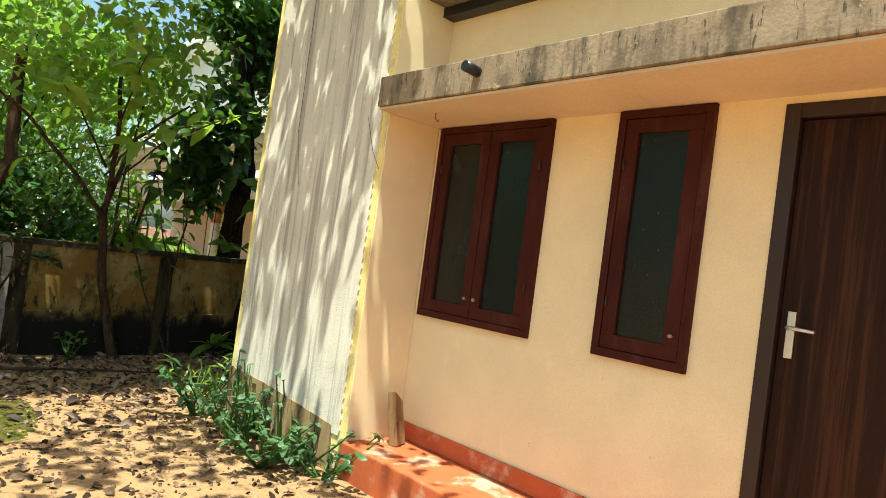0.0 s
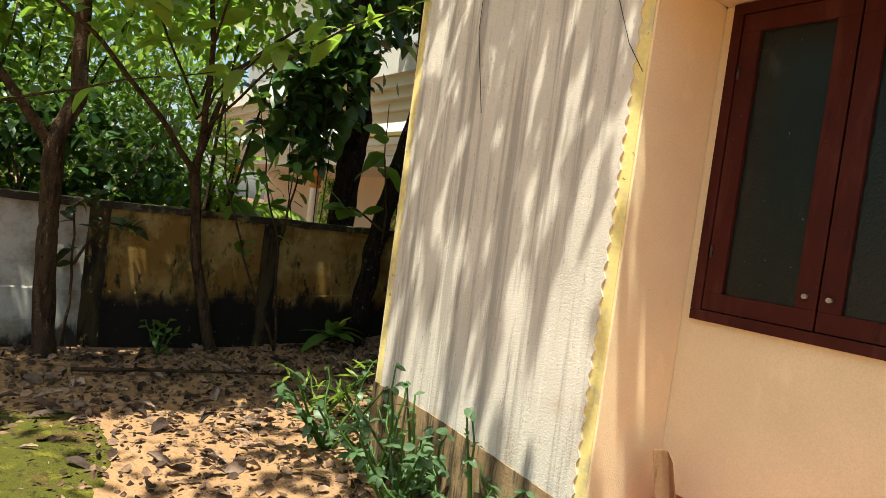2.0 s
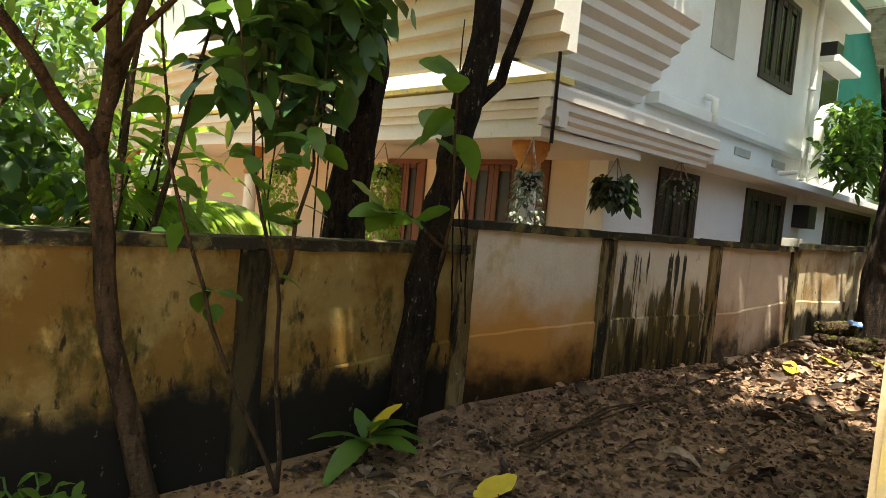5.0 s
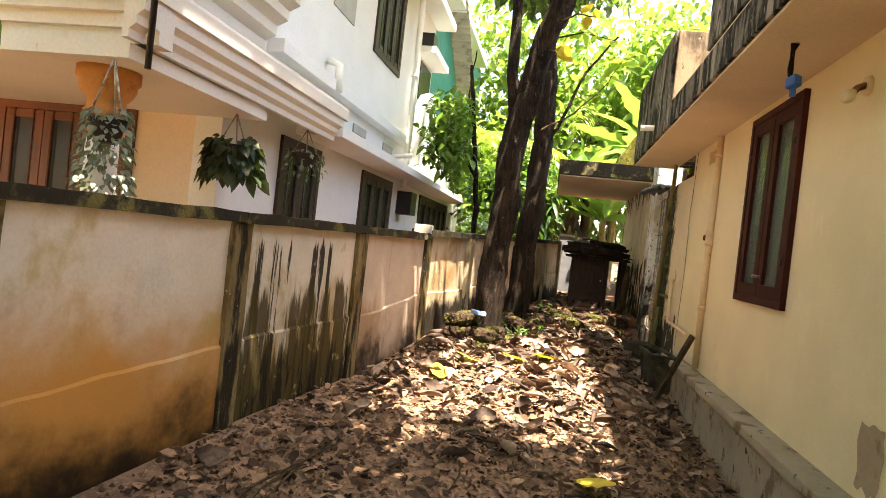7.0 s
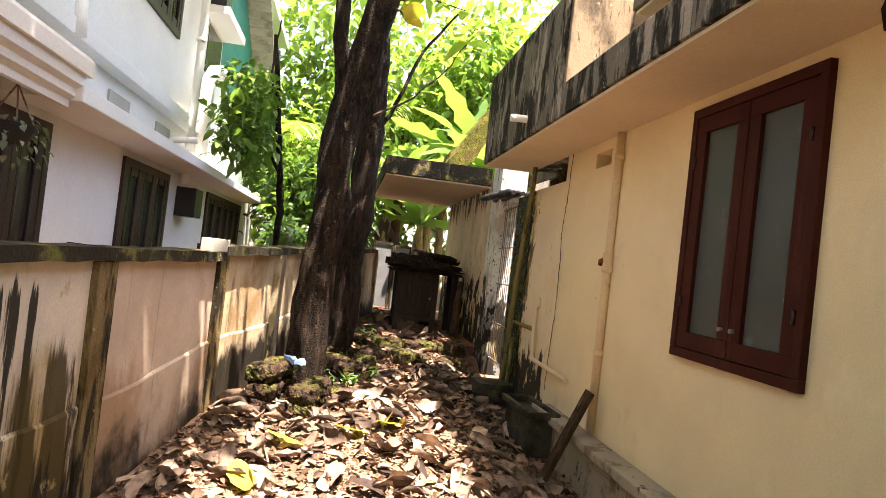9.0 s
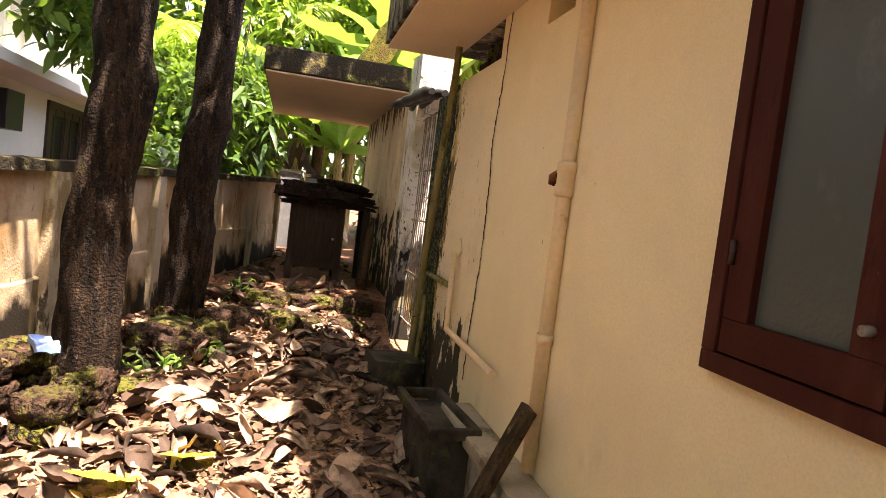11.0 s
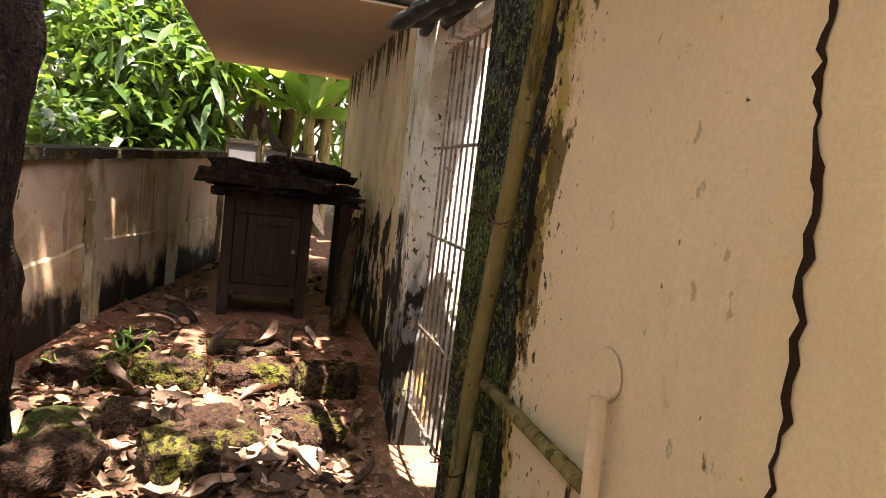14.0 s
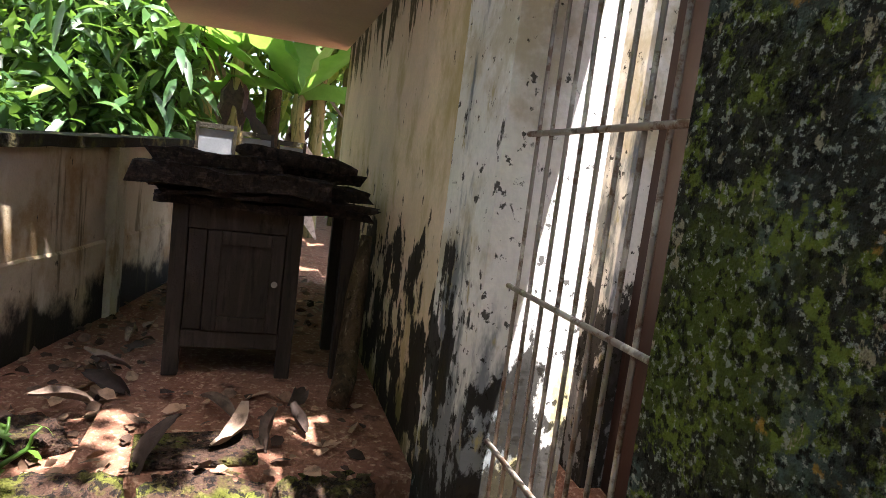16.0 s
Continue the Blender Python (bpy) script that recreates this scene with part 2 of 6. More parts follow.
bulb_glass = stained("dusty_bulb_glass", (0.62, 0.52, 0.36), rough=0.3, bump=0.05)
wall_white = stained("pale_compound_plaster", (0.40, 0.39, 0.34), [((0.17, 0.14, 0.09), 3.0, 0.46, 0.66, 0.8, None), (BLACK_ALGAE, (3, 3, 1.5), 0.64, 0.8, 0.95, (-0.3, 0.4, 0.4))], bump=0.4)
post_dark = stained("black_algae_post", (0.055, 0.042, 0.018), [(BLACK_ALGAE, (7, 7, 1.6), 0.44, 0.58, 0.95, None), ((0.34, 0.25, 0.09), (9, 9, 4), 0.60, 0.68, 0.7, None)], bump=0.7, dist=0.01)
post_brown = stained("yellow_brown_mouldy_post", (0.20, 0.15, 0.07), [((0.10, 0.065, 0.02), (6, 6, 2.5), 0.46, 0.62, 0.85, None), (BLACK_ALGAE, (7, 7, 1.3), 0.49, 0.59, 0.95, (0.0, 0.8, 0.06)), ((0.42, 0.36, 0.24), 18.0, 0.64, 0.70, 0.6, None)], bump=0.8, dist=0.012)
post_pale = stained("pale_flaking_post", (0.42, 0.36, 0.25), [((0.20, 0.14, 0.06), (6, 6, 2.5), 0.50, 0.64, 0.85, None), (BLACK_ALGAE, (7, 7, 2.0), 0.58, 0.66, 0.95, (0.1, 1.0, 0.16)), ((0.60, 0.55, 0.44), 14.0, 0.62, 0.69, 0.6, None)], bump=0.8, dist=0.012)
coping = stained("black_mossy_coping", (0.030, 0.026, 0.018), [((0.20, 0.17, 0.06), 6.0, 0.52, 0.66, 0.7, None), ((0.16, 0.17, 0.04), 3.0, 0.58, 0.68, 0.7, None), ((0.4, 0.36, 0.28), 16.0, 0.66, 0.72, 0.7, None)], bump=0.9, dist=0.012)
white_paint = stained("white_wall_paint", (0.74, 0.75, 0.74), [((0.64, 0.61, 0.53), (4, 4, 0.9), 0.60, 0.8, 0.5, None), ((0.45, 0.42, 0.36), (14, 14, 1.0), 0.68, 0.74, 0.4, None)], rough=0.7, bump=0.12, mottle=0.03)
cornice_paint = stained("off_white_moulding_paint", (0.72, 0.68, 0.61), [((0.55, 0.48, 0.36), (6, 6, 2.5), 0.6, 0.78, 0.5, None), ((0.30, 0.26, 0.19), (26, 26, 5), 0.66, 0.74, 0.5, None)], rough=0.7, bump=0.12, mottle=0.03)
beige_paint = stained("beige_verandah_paint", (0.70, 0.58, 0.45), rough=0.7, bump=0.08, mottle=0.03)
grey_paint = stained("grey_panel_paint", (0.42, 0.41, 0.37), rough=0.7, bump=0.08)
teak = stained("polished_red_brown_timber", (0.16, 0.045, 0.018), [((0.07, 0.02, 0.01), (14, 14, 1.2), 0.5, 0.68, 0.7, None)], rough=0.4, bump=0.1)
dark_frame = stained("dark_timber_window_paint", (0.030, 0.014, 0.010), [((0.08, 0.05, 0.04), (20, 20, 2), 0.6, 0.7, 0.5, None)], rough=0.5, bump=0.1)
teal = stained("teal_sheet_metal", (0.02, 0.22, 0.18), [((0.01, 0.12, 0.10), 3.0, 0.5, 0.7, 0.6, None)], rough=0.5, bump=0.1)
sheet_roof = stained("weathered_corrugated_sheet", (0.36, 0.35, 0.30), [((0.16, 0.15, 0.12), 3.0, 0.5, 0.66, 0.8, None)], bump=0.2)
pvc = stained("white_plastic_pipe", (0.78, 0.78, 0.74), [((0.4, 0.38, 0.32), 6.0, 0.62, 0.75, 0.6, None)], rough=0.45, bump=0.03, mottle=0.02)
pvc_cream = stained("cream_painted_pipe", (0.74, 0.55, 0.34), [((0.35, 0.22, 0.1), 12.0, 0.62, 0.72, 0.6, None)], rough=0.6, bump=0.05)
terracotta = stained("orange_terracotta_capital", (0.50, 0.22, 0.07), [((0.25, 0.10, 0.04), 12.0, 0.52, 0.68, 0.6, None)], rough=0.55, bump=0.2)
bark = stained("dark_fissured_bark", (0.030, 0.019, 0.012), [((0.008, 0.006, 0.005), (22, 22, 5.0), 0.45, 0.60, 0.95, None), ((0.075, 0.052, 0.034), (38, 38, 12), 0.56, 0.66, 0.8, None), ((0.006, 0.005, 0.004), (60, 60, 18), 0.54, 0.62, 0.9, None), ((0.20, 0.17, 0.12), (26, 26, 16), 0.665, 0.70, 0.7, None), ((0.05, 0.055, 0.015), 5.0, 0.60, 0.72, 0.6, None)], bump=1.0, grain=70, dist=0.035)
bark_spotted = stained("lichen_spotted_dark_bark", (0.018, 0.012, 0.008), [((0.006, 0.005, 0.004), (22, 22, 6.0), 0.45, 0.60, 0.95, None), ((0.055, 0.042, 0.028), (44, 44, 14), 0.56, 0.66, 0.7, None), ((0.26, 0.25, 0.18), (26, 26, 13), 0.645, 0.675, 0.8, None), ((0.09, 0.10, 0.03), 7.0, 0.64, 0.72, 0.5, None)], bump=1.0, grain=70, dist=0.035)
bark_pale = stained("brown_bark", (0.070, 0.044, 0.024), [((0.025, 0.017, 0.010), (20, 20, 5.0), 0.46, 0.62, 0.9, None), ((0.20, 0.16, 0.10), (30, 30, 10), 0.60, 0.68, 0.7, None), ((0.012, 0.009, 0.007), 26.0, 0.60, 0.66, 0.8, None)], bump=0.9, grain=70, dist=0.02)
laterite = stained("mossy_laterite_stone", (0.050, 0.027, 0.018), [((0.060, 0.036, 0.024), 18.0, 0.46, 0.6, 0.9, None), ((0.095, 0.105, 0.016), 3.5, 0.47, 0.59, 0.85, None), ((0.008, 0.006, 0.005), 34.0, 0.50, 0.57, 0.95, None), ((0.20, 0.15, 0.07), (13, 13, 13), 0.62, 0.70, 0.6, None), ((0.13, 0.12, 0.03), 48.0, 0.60, 0.66, 0.6, None)], bump=1.0, grain=60, dist=0.04, random=0.4)
desk_wood = stained("old_dark_desk_wood", (0.034, 0.024, 0.018), [((0.060, 0.043, 0.032), (24, 24, 3), 0.48, 0.64, 0.7, None), ((0.014, 0.010, 0.008), (50, 50, 5), 0.54, 0.64, 0.8, None), ((0.09, 0.07, 0.055), (8, 8, 5), 0.66, 0.74, 0.5, None)], bump=0.5, grain=90, dist=0.006, random=0.35)
rotten = stained("dark_rotten_timber", (0.026, 0.017, 0.013), [((0.080, 0.052, 0.038), (6, 20, 40), 0.5, 0.64, 0.8, None), ((0.008, 0.006, 0.005), (14, 40, 30), 0.50, 0.60, 0.9, None), ((0.15, 0.10, 0.075), (9, 26, 60), 0.64, 0.70, 0.6, None)], bump=1.0, grain=80, dist=0.02, random=0.4)
rust = stained("painted_rusty_bar", (0.30, 0.26, 0.22), [((0.12, 0.06, 0.03), 20.0, 0.52, 0.62, 0.8, None), ((0.66, 0.62, 0.54), 9.0, 0.54, 0.62, 0.7, None)], rough=0.6, metal=0.3, bump=0.3)
concrete = stained("damp_grey_concrete", (0.065, 0.056, 0.042), [((0.016, 0.014, 0.010), 4.0, 0.42, 0.64, 0.9, None), (MOSS, 5.0, 0.6, 0.7, 0.6, None)], bump=0.6, dist=0.01)
plinth_cement = stained("weathered_plinth_cement", (0.36, 0.30, 0.22), [((0.14, 0.10, 0.06), (5, 5, 4), 0.50, 0.64, 0.85, None), (BLACK_ALGAE, (9, 9, 7), 0.60, 0.68, 0.9, None), (MOSS, 7.0, 0.64, 0.72, 0.6, None)], bump=0.6, dist=0.01)
rusty_tap = stained("flaking_rusty_iron", (0.20, 0.075, 0.03), [((0.05, 0.022, 0.012), 40.0, 0.48, 0.6, 0.9, None)], bump=0.8)
pole_green = stained("greenish_weathered_pole", (0.22, 0.18, 0.075), [((0.05, 0.05, 0.018), (22, 22, 3.0), 0.50, 0.62, 0.85, None), ((0.36, 0.30, 0.17), (30, 30, 6), 0.56, 0.66, 0.7, None), ((0.02, 0.018, 0.01), 40.0, 0.62, 0.67, 0.8, None)], bump=0.8)
black_plastic = stained("black_plastic", (0.014, 0.014, 0.014), rough=0.4, bump=0.05)
blue_plastic = stained("blue_plastic", (0.02, 0.12, 0.42), rough=0.4, bump=0.05)
blue_white = stained("blue_printed_wrapper", (0.18, 0.30, 0.62), rough=0.4, bump=0.1)
crack_dark = stained("broken_plaster_edge", (0.035, 0.02, 0.012), [((0.03, 0.02, 0.012), 20.0, 0.45, 0.6, 0.9, None)], bump=0.6)
zinc = stained("galvanised_sheet", (0.20, 0.21, 0.22), [((0.3, 0.3, 0.3), 4.0, 0.5, 0.7, 0.6, None)], rough=0.5, metal=0.4, bump=0.1)
pot_clay = stained("black_nursery_pot", (0.03, 0.028, 0.026), rough=0.6, bump=0.1)


def glass_material(name, colour, rough, alpha=0.0):
    n = Nodes(name, rough)
    n.b.inputs["Specular IOR Level"].default_value = 0.3
    n.bump(n.noise(90.0, 2.0), 0.5, 0.003)
    # Pale blots and small specks mixed into the glass colour at random.
    pale_blots = n.span(n.noise((5, 5, 3), 5.0, 0.6, 2.0), 0.58, 0.74, 0.0, 0.5)
    specks = n.span(n.noise((60, 60, 40), 2.0, 0.5, 5.0), 0.745, 0.765, 0.0, 0.35)
    return n.done(n.mix(specks, n.mix(pale_blots, colour, tuple(c * 2.2 + 0.02 for c in colour)), (0.4, 0.4, 0.36)))


frosted_dark = glass_material("dark_pinhead_glass", (0.008, 0.011, 0.010), 0.10)
frosted_pale = glass_material("grey_pinhead_glass", (0.075, 0.085, 0.076), 0.25)
nb_glass = glass_material("dark_window_glass", (0.022, 0.019, 0.017), 0.10)


def leaf_material(name, colour, tip, rough=0.45, through_light=0.35):
    """Leaf green that lets some light through; each leaf of a crown differs a little."""
    n = Nodes(name, rough)
    r = n.t.nodes["Geometry"].outputs["Random Per Island"]
    col = n.mix(n.span(r, 0.0, 1.0), colour, tip)
    col = n.mix(n.span(n.noise(9.0), 0.35, 0.7, 0.0, 0.5), col, tuple(c * 0.6 for c in colour))
    tr = n.node("ShaderNodeBsdfTranslucent")
    n.put(n.mix(0.5, col, (0.27, 0.50, 0.05)), tr.inputs["Color"])
    ms = n.node("ShaderNodeMixShader")
    ms.inputs[0].default_value = through_light
    n.put(n.b.outputs[0], ms.inputs[1])
    n.put(tr.outputs[0], ms.inputs[2])
    n.put(ms.outputs[0], n.t.nodes["Material Output"].inputs["Surface"])
    return n.done(col)


leaf_mid = leaf_material("mid_green_leaf", (0.040, 0.105, 0.014), (0.12, 0.21, 0.025))
leaf_dark = leaf_material("dark_green_leaf", (0.020, 0.055, 0.016), (0.05, 0.11, 0.025), 0.35, 0.22)
leaf_bright = leaf_material("yellow_green_leaf", (0.19, 0.32, 0.04), (0.40, 0.49, 0.08), 0.4, 0.58)
leaf_banana = leaf_material("banana_leaf", (0.055, 0.14, 0.03), (0.15, 0.25, 0.06), 0.35, 0.45)
leaf_far = leaf_material("sunlit_far_foliage", (0.055, 0.14, 0.022), (0.25, 0.34, 0.05), 0.45, 0.45)
leaf_yellow = leaf_material("fallen_yellow_leaf", (0.62, 0.44, 0.03), (0.70, 0.55, 0.06), 0.45, 0.2)
leaf_weed = leaf_material("bluish_green_weed_leaf", (0.040, 0.105, 0.040), (0.13, 0.21, 0.09), 0.45, 0.25)
leaf_vine = leaf_material("dark_glossy_leaf", (0.012, 0.022, 0.008), (0.03, 0.05, 0.016), 0.4, 0.08)
leaf_silver = leaf_material("grey_green_trailing_leaf", (0.10, 0.12, 0.09), (0.24, 0.25, 0.20), 0.6, 0.2)


def dead_material(name, a, b):
    n = Nodes(name, 0.75)
    n.b.inputs["Specular IOR Level"].default_value = 0.2
    r = n.node("ShaderNodeObjectInfo").outputs["Random"]
    isl = n.t.nodes["Geometry"].outputs["Random Per Island"]
    col = n.mix(n.math("POWER", n.math("FRACT", n.math("ADD", r, isl)), 1.5), a, b)
    col = n.mix(n.span(n.noise(25.0), 0.4, 0.7, 0.0, 0.55), col, tuple(c * 0.4 for c in a))
    n.bump(n.noise(55.0), 0.6, 0.006)
    return n.done(col)


dead_leaf_mat = dead_material("dry_brown_leaf", (0.026, 0.016, 0.012), (0.40, 0.285, 0.205))
litter_mat = dead_material("leaf_litter", (0.030, 0.016, 0.010), (0.34, 0.21, 0.13))


def soil_material():
    n = Nodes("damp_red_brown_soil", 0.9)
    n.b.inputs["Specular IOR Level"].default_value = 0.12
    a, b, c = n.noise(1.6, 6.0), n.noise(38.0, 4.0), n.noise(7.0, 5.0, 0.6, 4.0)
    col = n.mix(n.span(a, 0.35, 0.65), (0.155, 0.093, 0.060), (0.27, 0.170, 0.110))
    warm = n.span(n.axis("X"), 4.6 * U, 2.6 * U)
    col = n.mix(n.math("MULTIPLY", warm, 0.75), col, (0.37, 0.215, 0.10))
    col = n.mix(n.span(n.axis("X"), 12.2 * U, 13.0 * U, 0.0, 0.8), col, (0.15, 0.062, 0.038))
    col = n.mix(n.span(b, 0.52, 0.68, 0.0, 0.8), col, (0.31, 0.205, 0.135))
    col = n.mix(n.span(c, 0.55, 0.72, 0.0, 0.8), col, (0.032, 0.017, 0.011))
    n.bump(n.math("ADD", b, n.math("MULTIPLY", c, 1.5)), 1.0, 0.02)
    return n.done(col)


soil = soil_material()
# Darker copy of the moss below, with the passage's shade in its colours.
moss_dark = stained("shade_toned_green_moss", (0.035, 0.045, 0.010), [((0.075, 0.095, 0.018), 9.0, 0.5, 0.64, 0.85, None), ((0.020, 0.014, 0.008), 14.0, 0.52, 0.62, 0.9, None), ((0.13, 0.15, 0.03), 50.0, 0.58, 0.66, 0.7, None)], bump=1.0, grain=90, dist=0.03)
# Moss tones lowered for the shadows that mottle it; brown patches are soil.
moss_mat = stained("shadow_toned_ground_moss", (0.075, 0.075, 0.012), [((0.17, 0.155, 0.020), 7.0, 0.5, 0.66, 0.8, None), ((0.13, 0.08, 0.03), 2.6, 0.55, 0.66, 0.85, None), ((0.025, 0.022, 0.008), 22.0, 0.55, 0.64, 0.8, None), ((0.08, 0.05, 0.02), 5.0, 0.56, 0.66, 0.9, None)], bump=1.0, grain=70, dist=0.015)


# ---- helpers for meshes ----
def box(bm, x0, x1, y0, y1, z0, z1, m=None):
    """Adds a box; returns its vertices."""
    vs = [bm.verts.new((x, y, z)) for x in (x0, x1) for y in (y0, y1) for z in (z0, z1)]
    for f in ((0, 1, 3, 2), (4, 6, 7, 5), (0, 4, 5, 1), (2, 3, 7, 6), (0, 2, 6, 4), (1, 5, 7, 3)):
        bm.faces.new([vs[i] for i in f])
    if m is not None:
        for v in vs:
            v.co = m @ v.co
    return vs


def tube(bm, pts, radii, n=10, caps=True, rough=0.0, ridges=0.0):
    """Adds a tube along pts; radii: one for each point, or a number."""
    pts = [Vector(p) for p in pts]
    if isinstance(radii, (int, float)):
        radii = [radii] * len(pts)
    rings = []
    side = None
    for i, p in enumerate(pts):
        d = (pts[min(i + 1, len(pts) - 1)] - pts[max(i - 1, 0)]).normalized()
        if side is None:
            side = d.orthogonal().normalized()
        side = (side - d * side.dot(d)).normalized()
        up = d.cross(side)
        ring = []
        for k in range(n):
            a = 2 * math.pi * k / n
            r = radii[i]
            if rough:
                r *= 1 + rough * noise.noise(Vector((p.x * 3 + 2 * math.cos(a), p.y * 3 + 2 * math.sin(a), p.z * 3)))
            if ridges:
                r *= 1 + ridges * noise.noise(Vector((6 * math.cos(a), 6 * math.sin(a), p.z * 4))) + 0.6 * ridges * noise.noise(Vector((14 * math.cos(a), 14 * math.sin(a), p.z * 11)))
            ring.append(bm.verts.new(p + side * (r * math.cos(a)) + up * (r * math.sin(a))))
        rings.append(ring)
    for a, b in zip(rings, rings[1:]):
        for k in range(n):
            f = bm.faces.new((a[k], a[(k + 1) % n], b[(k + 1) % n], b[k]))
            f.smooth = True
    if caps:
        bm.faces.new(rings[0][::-1])
        bm.faces.new(rings[-1])
    return rings


def lathe(bm, profile, n=20, c=(0, 0)):
    """Adds a turned shape round an upright axis; profile: (radius, z) from below."""
    rings = [[bm.verts.new((c[0] + r * math.cos(2 * math.pi * k / n), c[1] + r * math.sin(2 * math.pi * k / n), z)) for k in range(n)] for r, z in profile]
    for a, b in zip(rings, rings[1:]):
        for k in range(n):
            bm.faces.new((a[k], a[(k + 1) % n], b[(k + 1) % n], b[k])).smooth = True
    bm.faces.new(rings[0][::-1])
    bm.faces.new(rings[-1])


def extrude(bm, profile, axis, a, b):
    """Adds a prism: profile is (u, v) pairs in the plane across axis ('x': y and z, 'y': x and z), from a to b."""
    def at(u, v, w):
        return (w, u, v) if axis == "x" else (u, w, v)
    one = [bm.verts.new(at(u, v, a)) for u, v in profile]
    two = [bm.verts.new(at(u, v, b)) for u, v in profile]
    n = len(profile)
    for k in range(n):
        bm.faces.new((one[k], one[(k + 1) % n], two[(k + 1) % n], two[k]))
    bm.faces.new(one[::-1])
    bm.faces.new(two)


def finish(name, bm, material, bevel=0.0):
    """A mesh object of the bmesh, which is in plan units."""
    if bevel:
        bmesh.ops.bevel(bm, geom=bm.edges[:], offset=bevel, segments=2, profile=0.6, affect="EDGES", clamp_overlap=True)
    bmesh.ops.recalc_face_normals(bm, faces=bm.faces[:])
    for v in bm.verts:
        v.co *= U
    me = bpy.data.meshes.new(name)
    bm.to_mesh(me)
    bm.free()
    me.materials.append(material)
    return new(name, me)


def part(name, bm, material, parent, label="", bevel=0.0):
    ob = finish(name, bm, material, bevel)
    ob.parent = parent
    return tagged(ob, label=label)


def thing(name, x, y, z, rz, label, category, group=""):
    """The empty at a thing's base that its parts hang on."""
    ob = new(name)
    ob.empty_display_size = 0.1
    ob.matrix_world = pose(x * U, y * U, z * U, 0, 0, rz)
    return tagged(ob, label, category, group)


def setting(name, bm, material, label="", category="", bevel=0.0):
    return tagged(finish(name, bm, material, bevel), label or name.replace("_", " "), category, kind="structure")


def boxed(*dims, m=None):
    bm = bmesh.new()
    box(bm, *dims, m=m)
    return bm


def shift(ob, x, y, z, rz=0.0):
    """Sets a part's place under its parent, in plan units."""
    ob.matrix_basis = pose(x * U, y * U, z * U, 0, 0, rz)
    return ob


def leaves_mesh(name, base, way, size, width, material, droop=0.25, fold=0.18, rng=None):
    """One mesh of many leaves: arrays of base points, directions, lengths; each leaf is pointed, folded along its rib and drooping."""
    rng = rng or np.random.default_rng(1)
    base, way = np.asarray(base, float), np.asarray(way, float)
    n = len(base)
    size = np.broadcast_to(np.asarray(size, float), (n,))[:, None]
    way = way / np.maximum(np.linalg.norm(way, axis=1, keepdims=True), 1e-6)
    up = np.array([0, 0, 1.0]) + rng.normal(0, 0.45, (n, 3))
    side = np.cross(way, up)
    side /= np.maximum(np.linalg.norm(side, axis=1, keepdims=True), 1e-6)
    nor = np.cross(side, way)
    d = np.array([0, 0, -1.0]) * droop
    p0 = base
    pm1 = base + way * size * 0.33 + d * size * 0.06
    pm2 = base + way * size * 0.70 + d * size * 0.35
    tip = base + way * size + d * size
    w = size * width
    l1, r1 = pm1 + side * w * 0.9 + nor * w * fold, pm1 - side * w * 0.9 + nor * w * fold
    l2, r2 = pm2 + side * w * 0.8 + nor * w * fold, pm2 - side * w * 0.8 + nor * w * fold
    v = np.stack([p0, l1, pm1, r1, l2, pm2, r2, tip], 1).reshape(-1, 3) * U
    f = np.array([(0, 1, 2), (0, 2, 3), (1, 4, 5), (1, 5, 2), (2, 5, 6), (2, 6, 3), (4, 7, 5), (5, 7, 6)])
    f = (np.arange(n)[:, None, None] * 8 + f[None]).reshape(-1, 3)
    me = bpy.data.meshes.new(name)
    me.vertices.add(len(v))
    me.vertices.foreach_set("co", v.astype(np.float32).ravel())
    me.loops.add(f.size)
    me.loops.foreach_set("vertex_index", f.astype(np.int32).ravel())
    me.polygons.add(len(f))
    me.polygons.foreach_set("loop_start", np.arange(0, f.size, 3, dtype=np.int32))
    me.polygons.foreach_set("loop_total", np.full(len(f), 3, dtype=np.int32))
    me.update(calc_edges=True)
    me.materials.append(material)
    return new(name, me)


def cloud(rng, n, centre, radii, clumps=14, tight=0.32):
    """Leaf bases and directions for an uneven crown: clumps inside an ellipsoid, with gaps between."""
    centre, radii = np.array(centre, float), np.array(radii, float)
    q = rng.normal(0, 1, (clumps, 3))
    q /= np.linalg.norm(q, axis=1, keepdims=True)
    q *= rng.uniform(0.35, 1.0, (clumps, 1))
    k = rng.integers(0, clumps, n)
    p = rng.normal(0, 1, (n, 3))
    p *= (tight * rng.uniform(0.6, 1.3, clumps))[k][:, None] * 0.6
    pts = q[k] + p
    way = p + rng.normal(0, 0.5, (n, 3)) + np.array([0, 0, 0.1])
    return centre + pts * radii, way


def ground_z(x, y):
    """The height of the ground in the plan."""
    z = float(np.interp(x, [-40, 3.0, 5.0, 6.5, 8.0, 10.0, 12.4, 14.0, 40], [-0.17, -0.16, 0.0, 0.11, 0.14, 0.24, 0.31, 0.40, 0.40]))
    z -= 0.13 * float(np.interp(y, [5.35, 5.75], [1, 0]) * np.interp(x, [5.0, 6.5, 12.5, 12.9], [0, 1, 1, 0]))
    z += 0.035 * noise.noise(Vector((x * 0.9, y * 0.9, 0.3))) + 0.012 * noise.noise(Vector((x * 4, y * 4, 1.3)))
    return z


